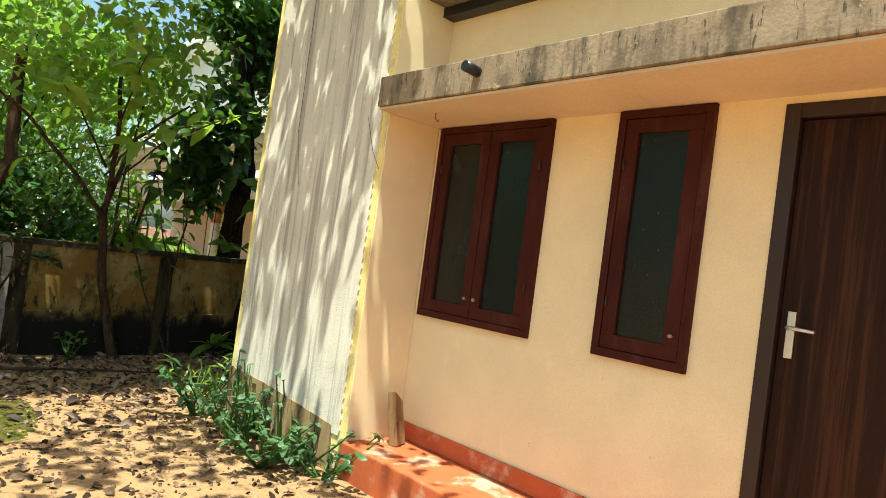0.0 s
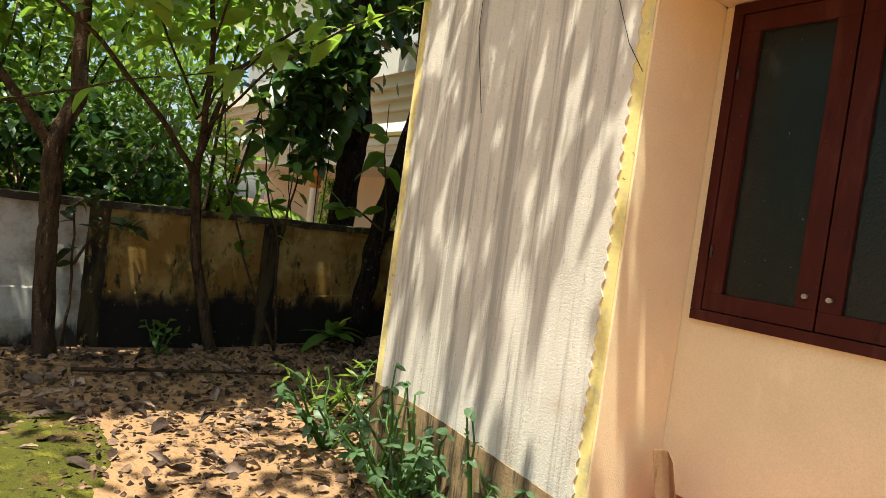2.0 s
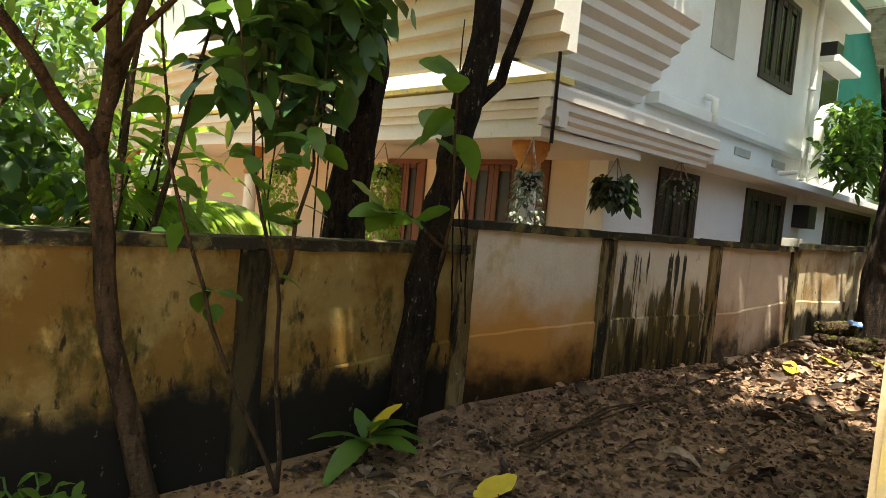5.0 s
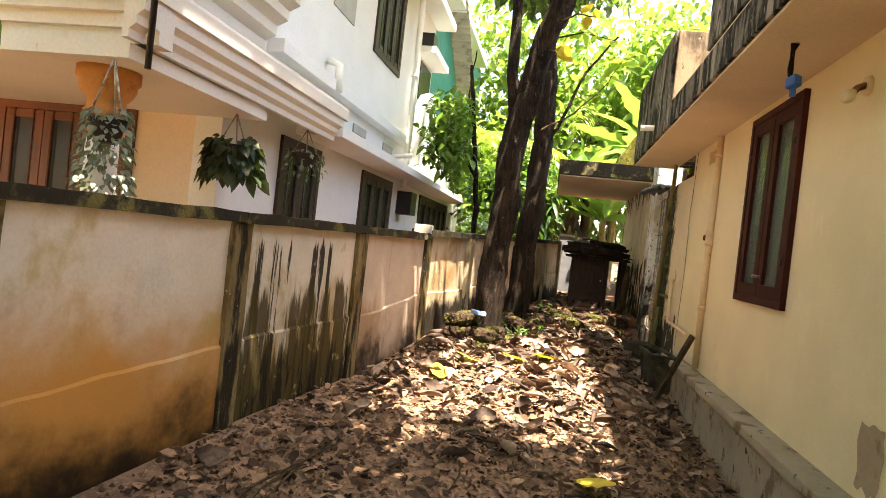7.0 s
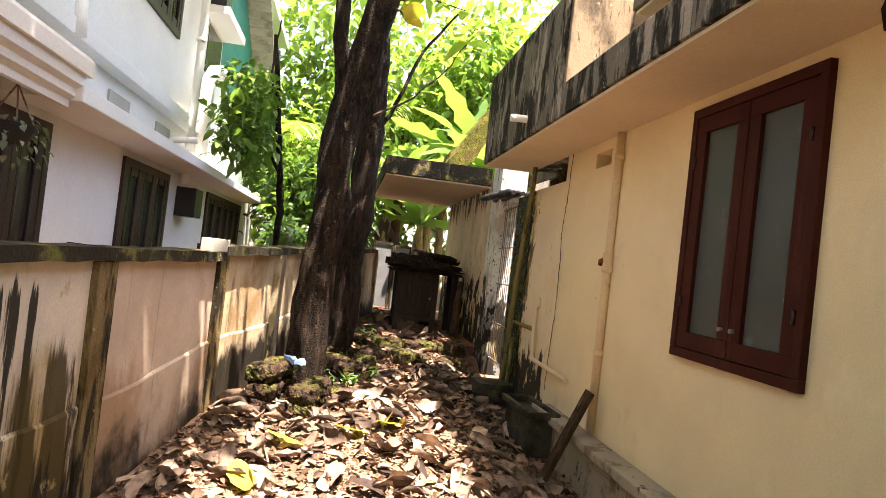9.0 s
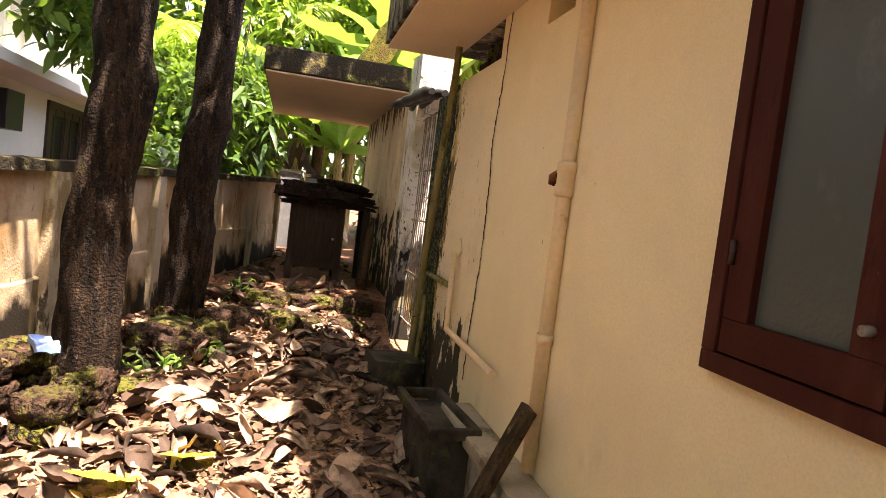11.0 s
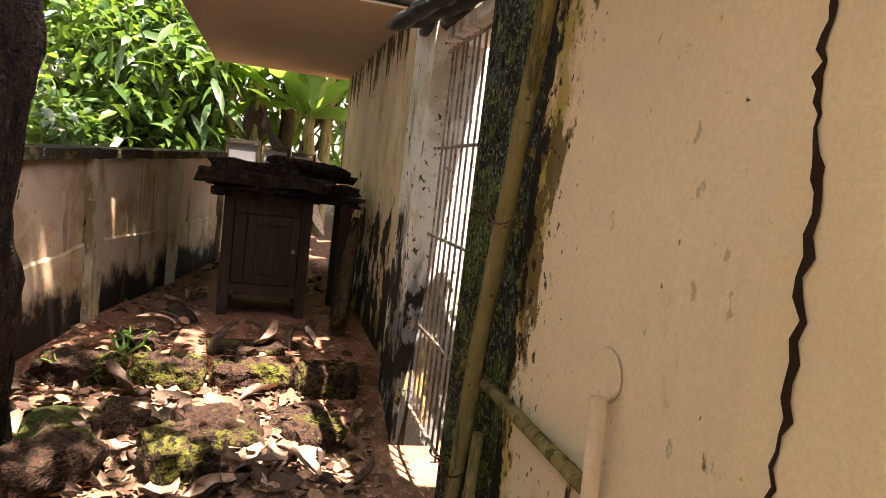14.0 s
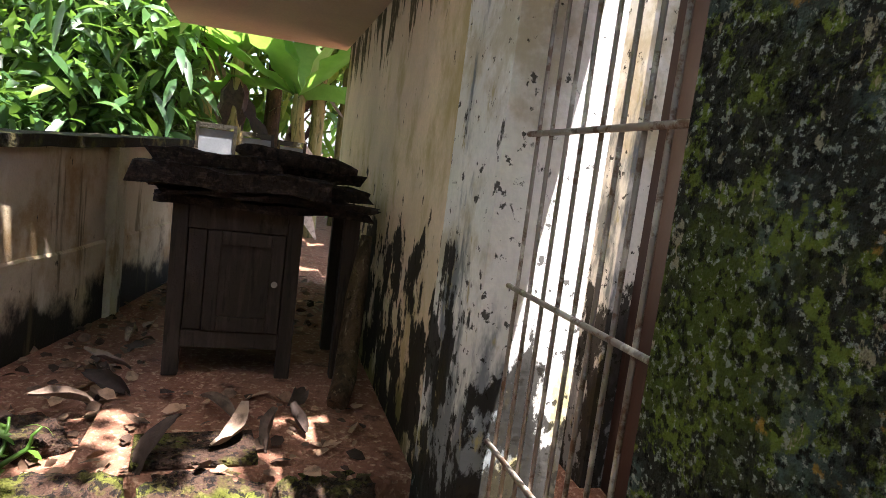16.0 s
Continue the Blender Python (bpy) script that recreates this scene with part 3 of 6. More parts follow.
# ---- ground ----
def build_ground():
    xs = np.concatenate([[-500, -60, -12], np.arange(-4, 19.01, 0.12), [26, 70, 600]])
    ys = np.concatenate([[-500, -60, -12], np.arange(-4, 10.01, 0.12), [16, 70, 600]])
    verts = [(x * U, y * U, ground_z(x, y) * U) for y in ys for x in xs]
    w = len(xs)
    faces = [(j * w + i, j * w + i + 1, (j + 1) * w + i + 1, (j + 1) * w + i) for j in range(len(ys) - 1) for i in range(w - 1)]
    me = bpy.data.meshes.new("ground")
    me.from_pydata(verts, [], faces)
    me.polygons.foreach_set("use_smooth", [True] * len(me.polygons))
    me.materials.append(soil)
    tagged(new("ground", me), "bare red-brown soil yard scattered with leaf litter", "ground", kind="structure")


build_ground()

# ---- our house ----
NY, FX = 5.06, 3.42


def wall_with_openings(bm, axis, a, b, c0, c1, z0, z1, openings):
    """Adds a wall from a to b along axis ('x' or 'y'), c0..c1 thick, with openings (a, b, z0, z1) cut through it.
    bm may be a list: it then gets the sizes of the wall's sections."""
    def put(u0, u1, w0, w1):
        if u1 - u0 > 1e-4 and w1 - w0 > 1e-4:
            if isinstance(bm, list):
                bm.append((u0, u1, c0, c1, w0, w1))
            elif axis == "x":
                box(bm, u0, u1, c0, c1, w0, w1)
            else:
                box(bm, c0, c1, u0, u1, w0, w1)
    at = a
    for o0, o1, p0, p1 in sorted(openings):
        put(at, o0, z0, z1)
        put(o0, o1, z0, p0)
        put(o0, o1, p1, z1)
        at = o1
    put(at, b, z0, z1)


bm = bmesh.new()
wall_with_openings(bm, "x", FX, 10.14, NY - 0.22, NY, -0.3, 2.58, [(6.94, 7.97, 1.155, 2.51), (9.16, 9.46, 2.38, 2.5)])
setting("wall_north", bm, cream, "cream plastered house wall with a long crack", "wall")
bm = bmesh.new()
wall_with_openings(bm, "y", -5.0, NY - 0.22, FX, FX + 0.22, -0.3, 2.58, [(2.765, 3.89, 1.085, 2.575), (1.652, 2.252, 1.085, 2.575), (0.33, 1.30, 0.10, 2.54)])
setting("wall_west", bm, cream, "cream plastered front wall with windows and a door", "wall")
setting("wall_back", boxed(9.86, 10.08, -5, NY - 0.22, -0.3, 2.58), cream, "plain rear house wall", "wall")
setting("wall_south", boxed(FX + 0.22, 9.86, -5.0, -4.8, -0.3, 2.58), cream, "plain far house wall", "wall")
setting("wall_extension", boxed(10.14, 11.14, NY - 0.2, NY - 0.004, -0.3, 2.36), cream_edge, "cream outhouse wall stained black by mould", "wall")
setting("wall_mossy", boxed(11.14, 11.76, NY - 0.24, NY - 0.012, -0.3, 2.34), mossy, "wall end black with algae and moss", "wall")
setting("pilaster", boxed(12.53, 13.02, NY - 0.3, NY + 0.03, -0.3, 2.88), white_old, "flaking whitewashed pilaster stained by mould", "pilaster")
setting("wall_porch", boxed(13.02, 16.7, NY - 0.22, NY, -0.3, 2.6), cream_old, "peeling cream wall under the porch slab", "wall")
setting("wall_yard_back", boxed(13.14, 14.0, 4.1, 4.3, -0.3, 2.8), white_old, "whitewashed yard wall black with mould", "wall")
# The doorway is open and unlit; a dark panel gives its darkness.
setting("yard_doorway_dark", boxed(12.2, 13.137, 4.16, 4.2, -0.3, 2.5), dark_frame, "dark panel standing in for the unlit doorway of the yard", "door")
# Unseen wall, added to close off light behind the doorway.
setting("wall_yard_room", boxed(10.3, 14.0, 2.6, 2.8, -0.3, 2.8), white_old, "unseen far wall added to close the dark inner room", "wall")
setting("wall_yard_west", boxed(10.1, 10.3, 2.6, NY - 0.2, -0.3, 2.3), white_old, "inner side wall of the yard", "wall")
# Unseen roof, added so that no sky light reaches behind the doorway.
setting("yard_room_shade_roof", boxed(10.1, 14.2, 2.6, 4.3, 2.81, 2.95), concrete, "unseen flat roof added to keep the inner room dark", "roof")
setting("wall_yard_side", boxed(13.8, 14.0, 4.3, NY - 0.22, -0.3, 2.6), white_old, "whitewashed side wall of the open yard", "wall")
setting("ceiling", boxed(FX + 0.22, 9.86, -4.8, NY - 0.22, 2.5, 2.575), soffit, "plain flat ceiling inside the house", "ceiling")
setting("floor", boxed(FX + 0.22, 9.86, -4.8, NY - 0.22, -0.2, 0.08), red_oxide, "dark red cement floor inside the house", "floor")
setting("partition_wall", boxed(6.4, 6.5, -4.8, NY - 0.22, 0.08, 2.5), cream, "plain inner wall of the house", "wall")

# Roof slab with its projecting sunshades
setting("sunshade_north_underside", boxed(2.86, 11.35, NY, 5.56, 2.58, 2.60), soffit, "pale underside of the projecting slab", "sunshade")
bm = bmesh.new()
box(bm, 2.95, 8.95, NY, 5.58, 2.604, 2.83)
setting("sunshade_north", bm, fascia_dark, "concrete sunshade edge streaked with black algae", "sunshade", bevel=0.006)
setting("parapet_box", boxed(8.954, 11.35, 4.4, 5.585, 2.604, 3.52), fascia_dark, "tall concrete parapet streaked black and grey", "parapet", bevel=0.012)
setting("parapet_end", boxed(8.90, 8.95, 4.9, 5.56, 2.84, 3.50), fascia_front, "pale weathered end of the parapet", "parapet", bevel=0.01)
setting("roof_wall", boxed(3.05, 8.896, 4.9, 5.0, 2.835, 4.3), cream, "cream wall strip above the sunshade", "wall")
setting("roof_slab", boxed(FX, 10.9, -5.0, 4.88, 2.60, 2.80), concrete, "flat concrete roof slab", "roof")
setting("upper_parapet", boxed(3.05, 8.12, 5.02, 5.46, 3.07, 3.68), fascia_dark, "streaked projecting concrete parapet over the sunshade", "parapet", bevel=0.01)
setting("upper_parapet_underside", boxed(3.06, 8.10, 5.02, 5.44, 3.05, 3.066), cream, "yellow underside of the upper parapet", "parapet")
setting("sunshade_front", boxed(2.78, FX + 0.2, -5.0, 3.945, 2.60, 2.82), fascia_front, "weathered concrete sunshade over the front wall", "sunshade", bevel=0.008)
setting("sunshade_front_underside", boxed(2.80, FX, -5.0, 3.94, 2.58, 2.597), soffit, "pale painted underside of the front sunshade", "sunshade")
setting("roof_wall_front", boxed(FX, FX + 0.18, -5.0, 4.6, 2.82, 4.4), cream, "cream wall strip over the front sunshade", "wall")
bm = bmesh.new()
box(bm, 3.05, FX, -5, 4.1, 3.54, 4.4)
setting("upper_parapet_front", bm, fascia_front, "projecting weathered parapet over the front", "parapet", bevel=0.01)
# Solid black strip in place of the shadow beneath the parapet.
setting("parapet_shade_strip", boxed(3.30, FX, 2.75, 4.0, 3.46, 3.536), black_plastic, "black strip standing in for the shadow under the front parapet", "gap")


# The broad fin at the corner, its outer face a little askew
def fin_x(y):
    return 2.91 + (y - 3.95) / 1.6 * -0.20


bm = bmesh.new()
vs = [bm.verts.new((x, y, z)) for z in (-0.3, 4.6) for x, y in ((fin_x(3.95), 3.95), (fin_x(5.55), 5.55), (3.04, 5.55), (FX - 0.004, NY + 0.004), (FX - 0.004, 3.95))]
bm.faces.new(vs[:5])
bm.faces.new(vs[5:][::-1])
for k in range(5):
    bm.faces.new((vs[k], vs[(k + 1) % 5], vs[5 + (k + 1) % 5], vs[5 + k]))
setting("corner_fin", bm, cream, "broad cream fin wall at the house corner", "wall")
fa = math.degrees(math.atan2(fin_x(5.55) - fin_x(3.95), 1.6))


def scalloped(bm, a, b, z0, z1, step, depth, x):
    """A thin skin in the plane of the fin with wavy upright edges; a and b along the fin from its near edge."""
    n = int((z1 - z0) / step * 6)
    rows = []
    for k in range(n + 1):
        z = z0 + (z1 - z0) * k / n
        w = depth * abs(math.sin(math.pi * (z / step)))
        rows.append([bm.verts.new((xx, yy, z)) for xx in (x, x - 0.012) for yy in (a + w, b - w)])
    for p, q in zip(rows, rows[1:]):
        bm.faces.new((p[2], p[3], q[3], q[2]))
        bm.faces.new((p[0], p[2], q[2], q[0]))
        bm.faces.new((p[3], p[1], q[1], q[3]))
    return rows


bm = bmesh.new()
scalloped(bm, 0.06, 1.545, 0.12, 4.55, 0.082, 0.016, -0.004)
skin = setting("fin_render_skin", bm, fin_plaster, "grey streaked cement coat with a scalloped edge on the fin", "plaster coat")
skin.matrix_world = pose(fin_x(3.95) * U, 3.95 * U, 0, 0, 0, -fa)
bm = bmesh.new()
edge = [(1.60, 0.34), (1.30, 0.32), (1.05, 0.30), (0.75, 0.26), (0.45, 0.22), (0.16, 0.18), (0.12, -0.3), (1.60, -0.3)]
outer = [bm.verts.new((-0.022, y, z)) for y, z in edge]
inner = [bm.verts.new((-0.004, y, z)) for y, z in edge]
bm.faces.new(outer)
for k in range(8):
    bm.faces.new((outer[k], outer[(k + 1) % 8], inner[(k + 1) % 8], inner[k]))
low = setting("fin_base_coat", bm, fin_base, "brown streaked old plaster at the foot of the fin", "plaster coat")
low.matrix_world = pose(fin_x(3.95) * U, 3.95 * U, 0, 0, 0, -fa)
bm = bmesh.new()
box(bm, -0.006, 0.0, 0.012, 1.60, 0.0, 4.55)
strip = setting("fin_yellow_border", bm, yellow_edge, "flaking yellow painted border of the fin", "paint border")
strip.matrix_world = pose(fin_x(3.95) * U, 3.95 * U, 0, 0, 0, -fa)

# Verandah strip of red cement
setting("verandah_floor", boxed(2.87, FX, -5.0, 3.945, -0.35, 0.10), red_oxide, "red cement verandah ledge dusted with pale dirt", "floor", bevel=0.012)
setting("skirting", boxed(FX - 0.02, FX, -5.0, 3.94, 0.104, 0.235), red_oxide, "red cement skirting", "skirting", bevel=0.004)
bm = bmesh.new()
box(bm, 3.5, 9.9, NY, NY + 0.13, -0.3, 0.36)
setting("plinth_north", bm, plinth_cement, "rough damp stone plinth along the wall", "plinth", bevel=0.01)
setting("plinth_lip", boxed(3.5, 9.9, NY, NY + 0.17, 0.364, 0.43), plinth_cement, "smooth cement lip on the plinth", "plinth", bevel=0.012)

# ---- porch slab and stone step ----
setting("porch_slab", boxed(13.25, 17.0, NY, 6.52, 2.62, 2.86), coping, "mossy concrete porch slab", "porch roof", bevel=0.015)
setting("porch_slab_underside", boxed(13.27, 16.98, NY, 6.50, 2.60, 2.617), soffit, "peeling cream underside of the porch slab", "porch roof")
setting("back_yard_floor", boxed(13.05, 30.0, NY, 6.3, -0.3, 0.46), soil, "raised earth floor under the porch", "floor", bevel=0.02)

# ---- neighbouring house ----
nb = thing("neighbour_house", 0, 0, 0, 0, "white two-storey house with stepped mouldings behind the wall", "house")
sections = []
wall_with_openings(sections, "x", 7.93, 22.0, 9.4, 9.65, -0.3, 2.7, [(9.13, 10.28, 0.2, 2.27), (12.05, 13.85, 0.2, 2.27), (16.3, 19.9, 0.6, 2.27)])
wall_with_openings(sections, "x", 7.93, 16.2, 9.4, 9.65, 2.7, 6.6, [(11.95, 13.5, 4.02, 5.5)])
sections.append((16.2, 19.9, 9.4, 9.65, 2.7, 4.165))
for size in sections:
    part("wall_section", boxed(*size), white_paint, nb)
part("west_wall", boxed(7.93, 8.18, 9.65, 22, -0.3, 2.6), beige_paint, nb, "beige inner verandah wall")
part("verandah_ceiling", boxed(6.1, 7.93, 9.0, 22, 2.2, 2.29), cornice_paint, nb)
part("upper_wall_west", boxed(7.0, 7.2, 9.65, 22, 2.7, 6.6), white_paint, nb)
part("upper_wall", boxed(7.0, 7.93, 9.4, 9.65, 2.6, 6.6), white_paint, nb)
part("back_wall", boxed(8.2, 22, 21.8, 22, -0.3, 6.6), white_paint, nb)
part("roof", boxed(6.4, 22, 9.0, 22.3, 6.6, 6.75), white_paint, nb)
part("floor_slab", boxed(6.31, 17.5, 9.66, 22, 2.70, 2.82), white_paint, nb)


def stepped(bottom, top, back, out, steps):
    """A stepped moulding's profile (y, z): it comes forward, towards lower y, as it rises."""
    prof = [(back, bottom)]
    for k in range(steps):
        y = back - out * (k + 1) / steps
        z0 = bottom + (top - bottom) * k / steps
        z1 = bottom + (top - bottom) * (k + 0.62) / steps
        prof += [(y, z0), (y, z1)]
    return prof + [(back - out, top), (back, top)]


bm = bmesh.new()
extrude(bm, stepped(2.30, 2.54, 9.0, 0.13, 3), "x", 6.02, 9.52)
extrude(bm, [(9.4, 2.54), (8.84, 2.54), (8.84, 2.64), (8.87, 2.68), (9.4, 2.68)], "x", 6.0, 9.60)
part("lower_cornice", bm, cornice_paint, nb, "off-white stepped cornice")
bm = bmesh.new()
extrude(bm, [(6.3, 2.30), (6.16, 2.30), (6.16, 2.38), (6.12, 2.38), (6.12, 2.46), (6.07, 2.46), (6.07, 2.54), (6.02, 2.54), (6.02, 2.66), (6.3, 2.68)], "y", 8.86, 22.0)
part("lower_cornice", bm, cornice_paint, nb)
part("cornice_ledge", boxed(5.98, 6.3, 8.83, 22, 2.684, 2.74), yellow_edge, nb, "algae-yellowed ledge over the cornice")
bm = bmesh.new()
extrude(bm, stepped(2.92, 3.9, 9.4, 0.72, 7), "x", 5.5, 8.35)
part("upper_cornice", bm, cornice_paint, nb, "wide stepped upper cornice")
bm = bmesh.new()
extrude(bm, [(6.1, 2.92), (5.98, 2.92), (5.98, 3.05), (5.86, 3.05), (5.86, 3.2), (5.74, 3.2), (5.74, 3.34), (5.62, 3.34), (5.62, 3.5), (5.5, 3.5), (5.5, 3.9), (6.1, 3.9)], "y", 8.7, 22.0)
part("upper_cornice", bm, cornice_paint, nb)
part("sunshade", boxed(9.5, 19.9, 8.86, 9.4, 2.35, 2.47), white_paint, nb, "long white sunshade slab", bevel=0.01)
part("band", boxed(8.6, 14.5, 9.22, 9.4, 2.98, 3.12), white_paint, nb, bevel=0.01)
part("eave_slab", boxed(11.4, 16.35, 9.0, 9.4, 5.78, 5.93), white_paint, nb, bevel=0.01)
part("grey_panel", boxed(10.2, 11.0, 9.385, 9.4, 4.05, 6.0), grey_paint, nb, "grey painted panel")
bm = bmesh.new()
box(bm, 16.2, 24.0, 9.42, 9.6, 4.17, 7.0)
part("teal_cladding", bm, teal, nb, "teal metal sheet cladding")
bm = bmesh.new()
prof = []
for k in range(60):
    prof.append((16.2 + k * 0.065, 7.25 - 0.036 * k + 0.045 * math.sin(k * math.pi / 1.5)))
extrude(bm, prof + [(x, z + 0.02) for x, z in prof[::-1]], "y", 8.95, 12.0)
part("corrugated_roof", bm, sheet_roof, nb, "weathered corrugated roof sheet")

# ---- compound wall ----
def wall_y(x):
    """The garden face of the compound wall."""
    return float(np.interp(x, [-8, 4.82, 9.62, 17.2], [8.62, 8.56, 7.80, 6.30]))


def wall_top(x):
    return float(np.interp(x, [-8, 4.7, 4.72, 9.5, 9.52, 12, 17.2], [1.10, 1.20, 1.385, 1.40, 1.44, 1.50, 1.62]))


posts = [-4.6, -3.05, -1.5, 0.0, 1.5, 3.1, 4.78, 6.33, 7.95, 9.56, 10.94, 12.45, 13.98, 15.46, 16.95]
rear_wall = thing("compound_wall", 0, 0, 0, 0, "stained plastered compound wall with black posts and coping", "wall")
rear_wall["kind"] = "structure"
for x0, x1 in zip(posts, posts[1:]):
    bm = bmesh.new()
    y0, y1, t0, t1 = wall_y(x0), wall_y(x1), wall_top(x0 + 0.01) - 0.06, wall_top(x1 - 0.1) - 0.06
    low = -0.4
    v = [bm.verts.new(c) for c in ((x0, y0, low), (x1, y1, low), (x1, y1, t1), (x0, y0, t0), (x0, y0 + 0.14, low), (x1, y1 + 0.14, low), (x1, y1 + 0.14, t1), (x0, y0 + 0.14, t0))]
    for f in ((0, 1, 2, 3), (5, 4, 7, 6), (4, 0, 3, 7), (1, 5, 6, 2), (3, 2, 6, 7), (4, 5, 1, 0)):
        bm.faces.new([v[i] for i in f])
    m = wall_white if x1 < 1.6 else (wall_yellow if x1 < 4.9 else (wall_streaked if 6 < x0 < 7 else (wall_paint if x0 < 6 else (wall_brown if x0 < 9.5 else wall_dark))))
    part("panel", bm, m, rear_wall)
    bm = bmesh.new()
    low_y = [(x0 + 0.08 + (x1 - x0 - 0.16) * k / 10) for k in range(11)]
    rows = []
    for x in low_y:
        zt = ground_z(x, wall_y(x)) + 0.52 + 0.012 * noise.noise(Vector((x * 4, 0, 0)))
        rows.append([bm.verts.new((x, wall_y(x) + dy, z)) for dy, z in ((-0.016, -0.35), (-0.016, zt - 0.015), (-0.004, zt), (0.02, zt))])
    for p, q in zip(rows, rows[1:]):
        for k in range(3):
            bm.faces.new((p[k], q[k], q[k + 1], p[k + 1]))
    part("lower_panel", bm, m, rear_wall)
    bm = bmesh.new()
    ang = math.degrees(math.atan2(y1 - y0, x1 - x0))
    ln = math.hypot(x1 - x0, y1 - y0)
    box(bm, 0, ln, -0.05, 0.19, 0, 0.065)
    bmesh.ops.subdivide_edges(bm, edges=[e for e in bm.edges if e.calc_length() > 0.5], cuts=9)
    for w in bm.verts:
        w.co.z += 0.012 * noise.noise(Vector((w.co.x * 5 + x0 * 3, w.co.y * 9, w.co.z * 9)))
        w.co.y += 0.010 * noise.noise(Vector((w.co.x * 4, x0 * 7, w.co.z * 9 + 4)))
    c = part("coping", bm, coping, rear_wall)
    c.matrix_basis = pose(x0 * U, y0 * U, t0 * U, 0, -math.degrees(math.atan2(t1 - t0, ln)), ang)
for x in posts:
    bm = bmesh.new()
    h = wall_top(x + 0.02)
    box(bm, -0.085, 0.085, -0.035 if x < 10.5 else -0.06, 0.16, -0.4, h - 0.062)
    bmesh.ops.subdivide_edges(bm, edges=[e for e in bm.edges if e.calc_length() > 0.5], cuts=14)
    for w in bm.verts:
        w.co.x += 0.010 * noise.noise(Vector((w.co.x * 9 + x, w.co.y * 9, w.co.z * 5)))
    c = part("post", bm, post_dark if x < 4.5 else (post_brown if x < 10.5 else post_pale), rear_wall, bevel=0.0)
    c.matrix_basis = pose(x * U, wall_y(x) * U, 0, 0, 0, -9 if x > 4.8 else 0)
bm = bmesh.new()
box(bm, 9.49, 9.63, 7.77, 7.95, 1.40, 1.50)
part("post_cap", bm, wall_white, rear_wall, "whitewashed post cap", bevel=0.006)


# ---- windows and doors ----
def window(name, x, y, z, rz, w, h, sashes, glass, label, bars=False, frame_mat=None, fw=0.05):
    """A timber casement; its outer face looks along its own -y, its sill's left end is at the origin."""
    fm = frame_mat or frame_paint
    wdw = thing(name, x, y, z, rz, label, "window")
    bm = bmesh.new()
    for d in ((0, w, 0, fw), (0, w, h - fw, h), (0, fw, fw, h - fw), (w - fw, w, fw, h - fw)):
        box(bm, d[0], d[1], -0.035, 0.07, d[2], d[3])
    part("frame", bm, fm, wdw, bevel=0.004)
    n = sashes
    sw = (w - 2 * fw) / n
    for k in range(n):
        a, b = fw + k * sw + 0.004, fw + (k + 1) * sw - 0.004
        r = min(0.088, sw * 0.2)
        bm = bmesh.new()
        for d in ((a, b, fw + 0.004, fw + r), (a, b, h - fw - r, h - fw - 0.004), (a, a + r, fw + r, h - fw - r), (b - r, b, fw + r, h - fw - r)):
            box(bm, d[0], d[1], -0.028, 0.02, d[2], d[3])
        sash = part("sash", bm, fm, wdw, bevel=0.003)
        part("pane", boxed(a + r - 0.005, b - r + 0.005, -0.006, 0.002, fw + r - 0.005, h - fw - r + 0.005), glass, sash)
        if not bars:
            bm = bmesh.new()
            tube(bm, [(b - r / 2 if k == 0 else a + r / 2, -0.028, fw + r * 1.6), (b - r / 2 if k == 0 else a + r / 2, -0.052, fw + r * 1.6)], 0.011, 8)
            part("knob", bm, rust, sash, "small metal knob")
            hx = a + 0.012 if k == 0 else b - 0.012
            for hz in (0.22, 0.78):
                bm = bmesh.new()
                tube(bm, [(hx, -0.034, h * hz - 0.03), (hx, -0.034, h * hz + 0.03)], 0.008, 8)
                part("hinge", bm, dark_frame, sash)
    if bars:
        for k in range(n * 2):
            xx = fw + (w - 2 * fw) * (k + 0.5) / (n * 2)
            bm = bmesh.new()
            tube(bm, [(xx, -0.03, fw), (xx, -0.03, h - fw)], 0.008, 6)
            part("bar", bm, fm, wdw)
    return wdw


window("window_front", FX, 3.89, 1.085, -90, 1.125, 1.49, 2, frosted_dark, "maroon double casement window with dark frosted panes")
window("window_front_single", FX, 2.252, 1.085, -90, 0.60, 1.49, 1, frosted_dark, "maroon single casement window with a dark frosted pane")
window("window_side", 7.97, NY, 1.155, 180, 1.03, 1.355, 2, frosted_pale, "maroon double casement window with grey pinhead glass")
for nm, a, b, z0, z1, n in (("house_window", 9.13, 10.28, 0.2, 2.27, 2), ("house_window", 12.05, 13.85, 0.2, 2.27, 3), ("house_window", 16.3, 19.9, 0.6, 2.27, 5), ("house_window", 11.95, 13.5, 4.02, 5.5, 3)):
    window(nm, a, 9.4, z0, 0, b - a, z1 - z0, n, nb_glass, "dark timber barred window of the white house", True, dark_frame, 0.09)

door = thing("door", FX, 1.30, 0.10, -90, "closed dark brown wooden door with a steel lever handle", "door")
bm = bmesh.new()
for d in ((0, 0.075, 0, 2.44), (0.895, 0.97, 0, 2.44), (0.075, 0.895, 2.365, 2.44)):
    box(bm, d[0], d[1], -0.01, 0.12, d[2], d[3])
part("frame", bm, dark_frame, door, bevel=0.005)
bm = bmesh.new()
box(bm, 0.08, 0.89, 0.03, 0.07, 0.01, 2.36)
leaf_door = part("leaf", bm, door_wood, door, bevel=0.004)
bm = bmesh.new()
box(bm, 0.115, 0.155, 0.018, 0.03, 1.17, 1.40)
hd = part("handle", bm, steel, door, "steel lever handle on a long plate", bevel=0.004)
bm = bmesh.new()
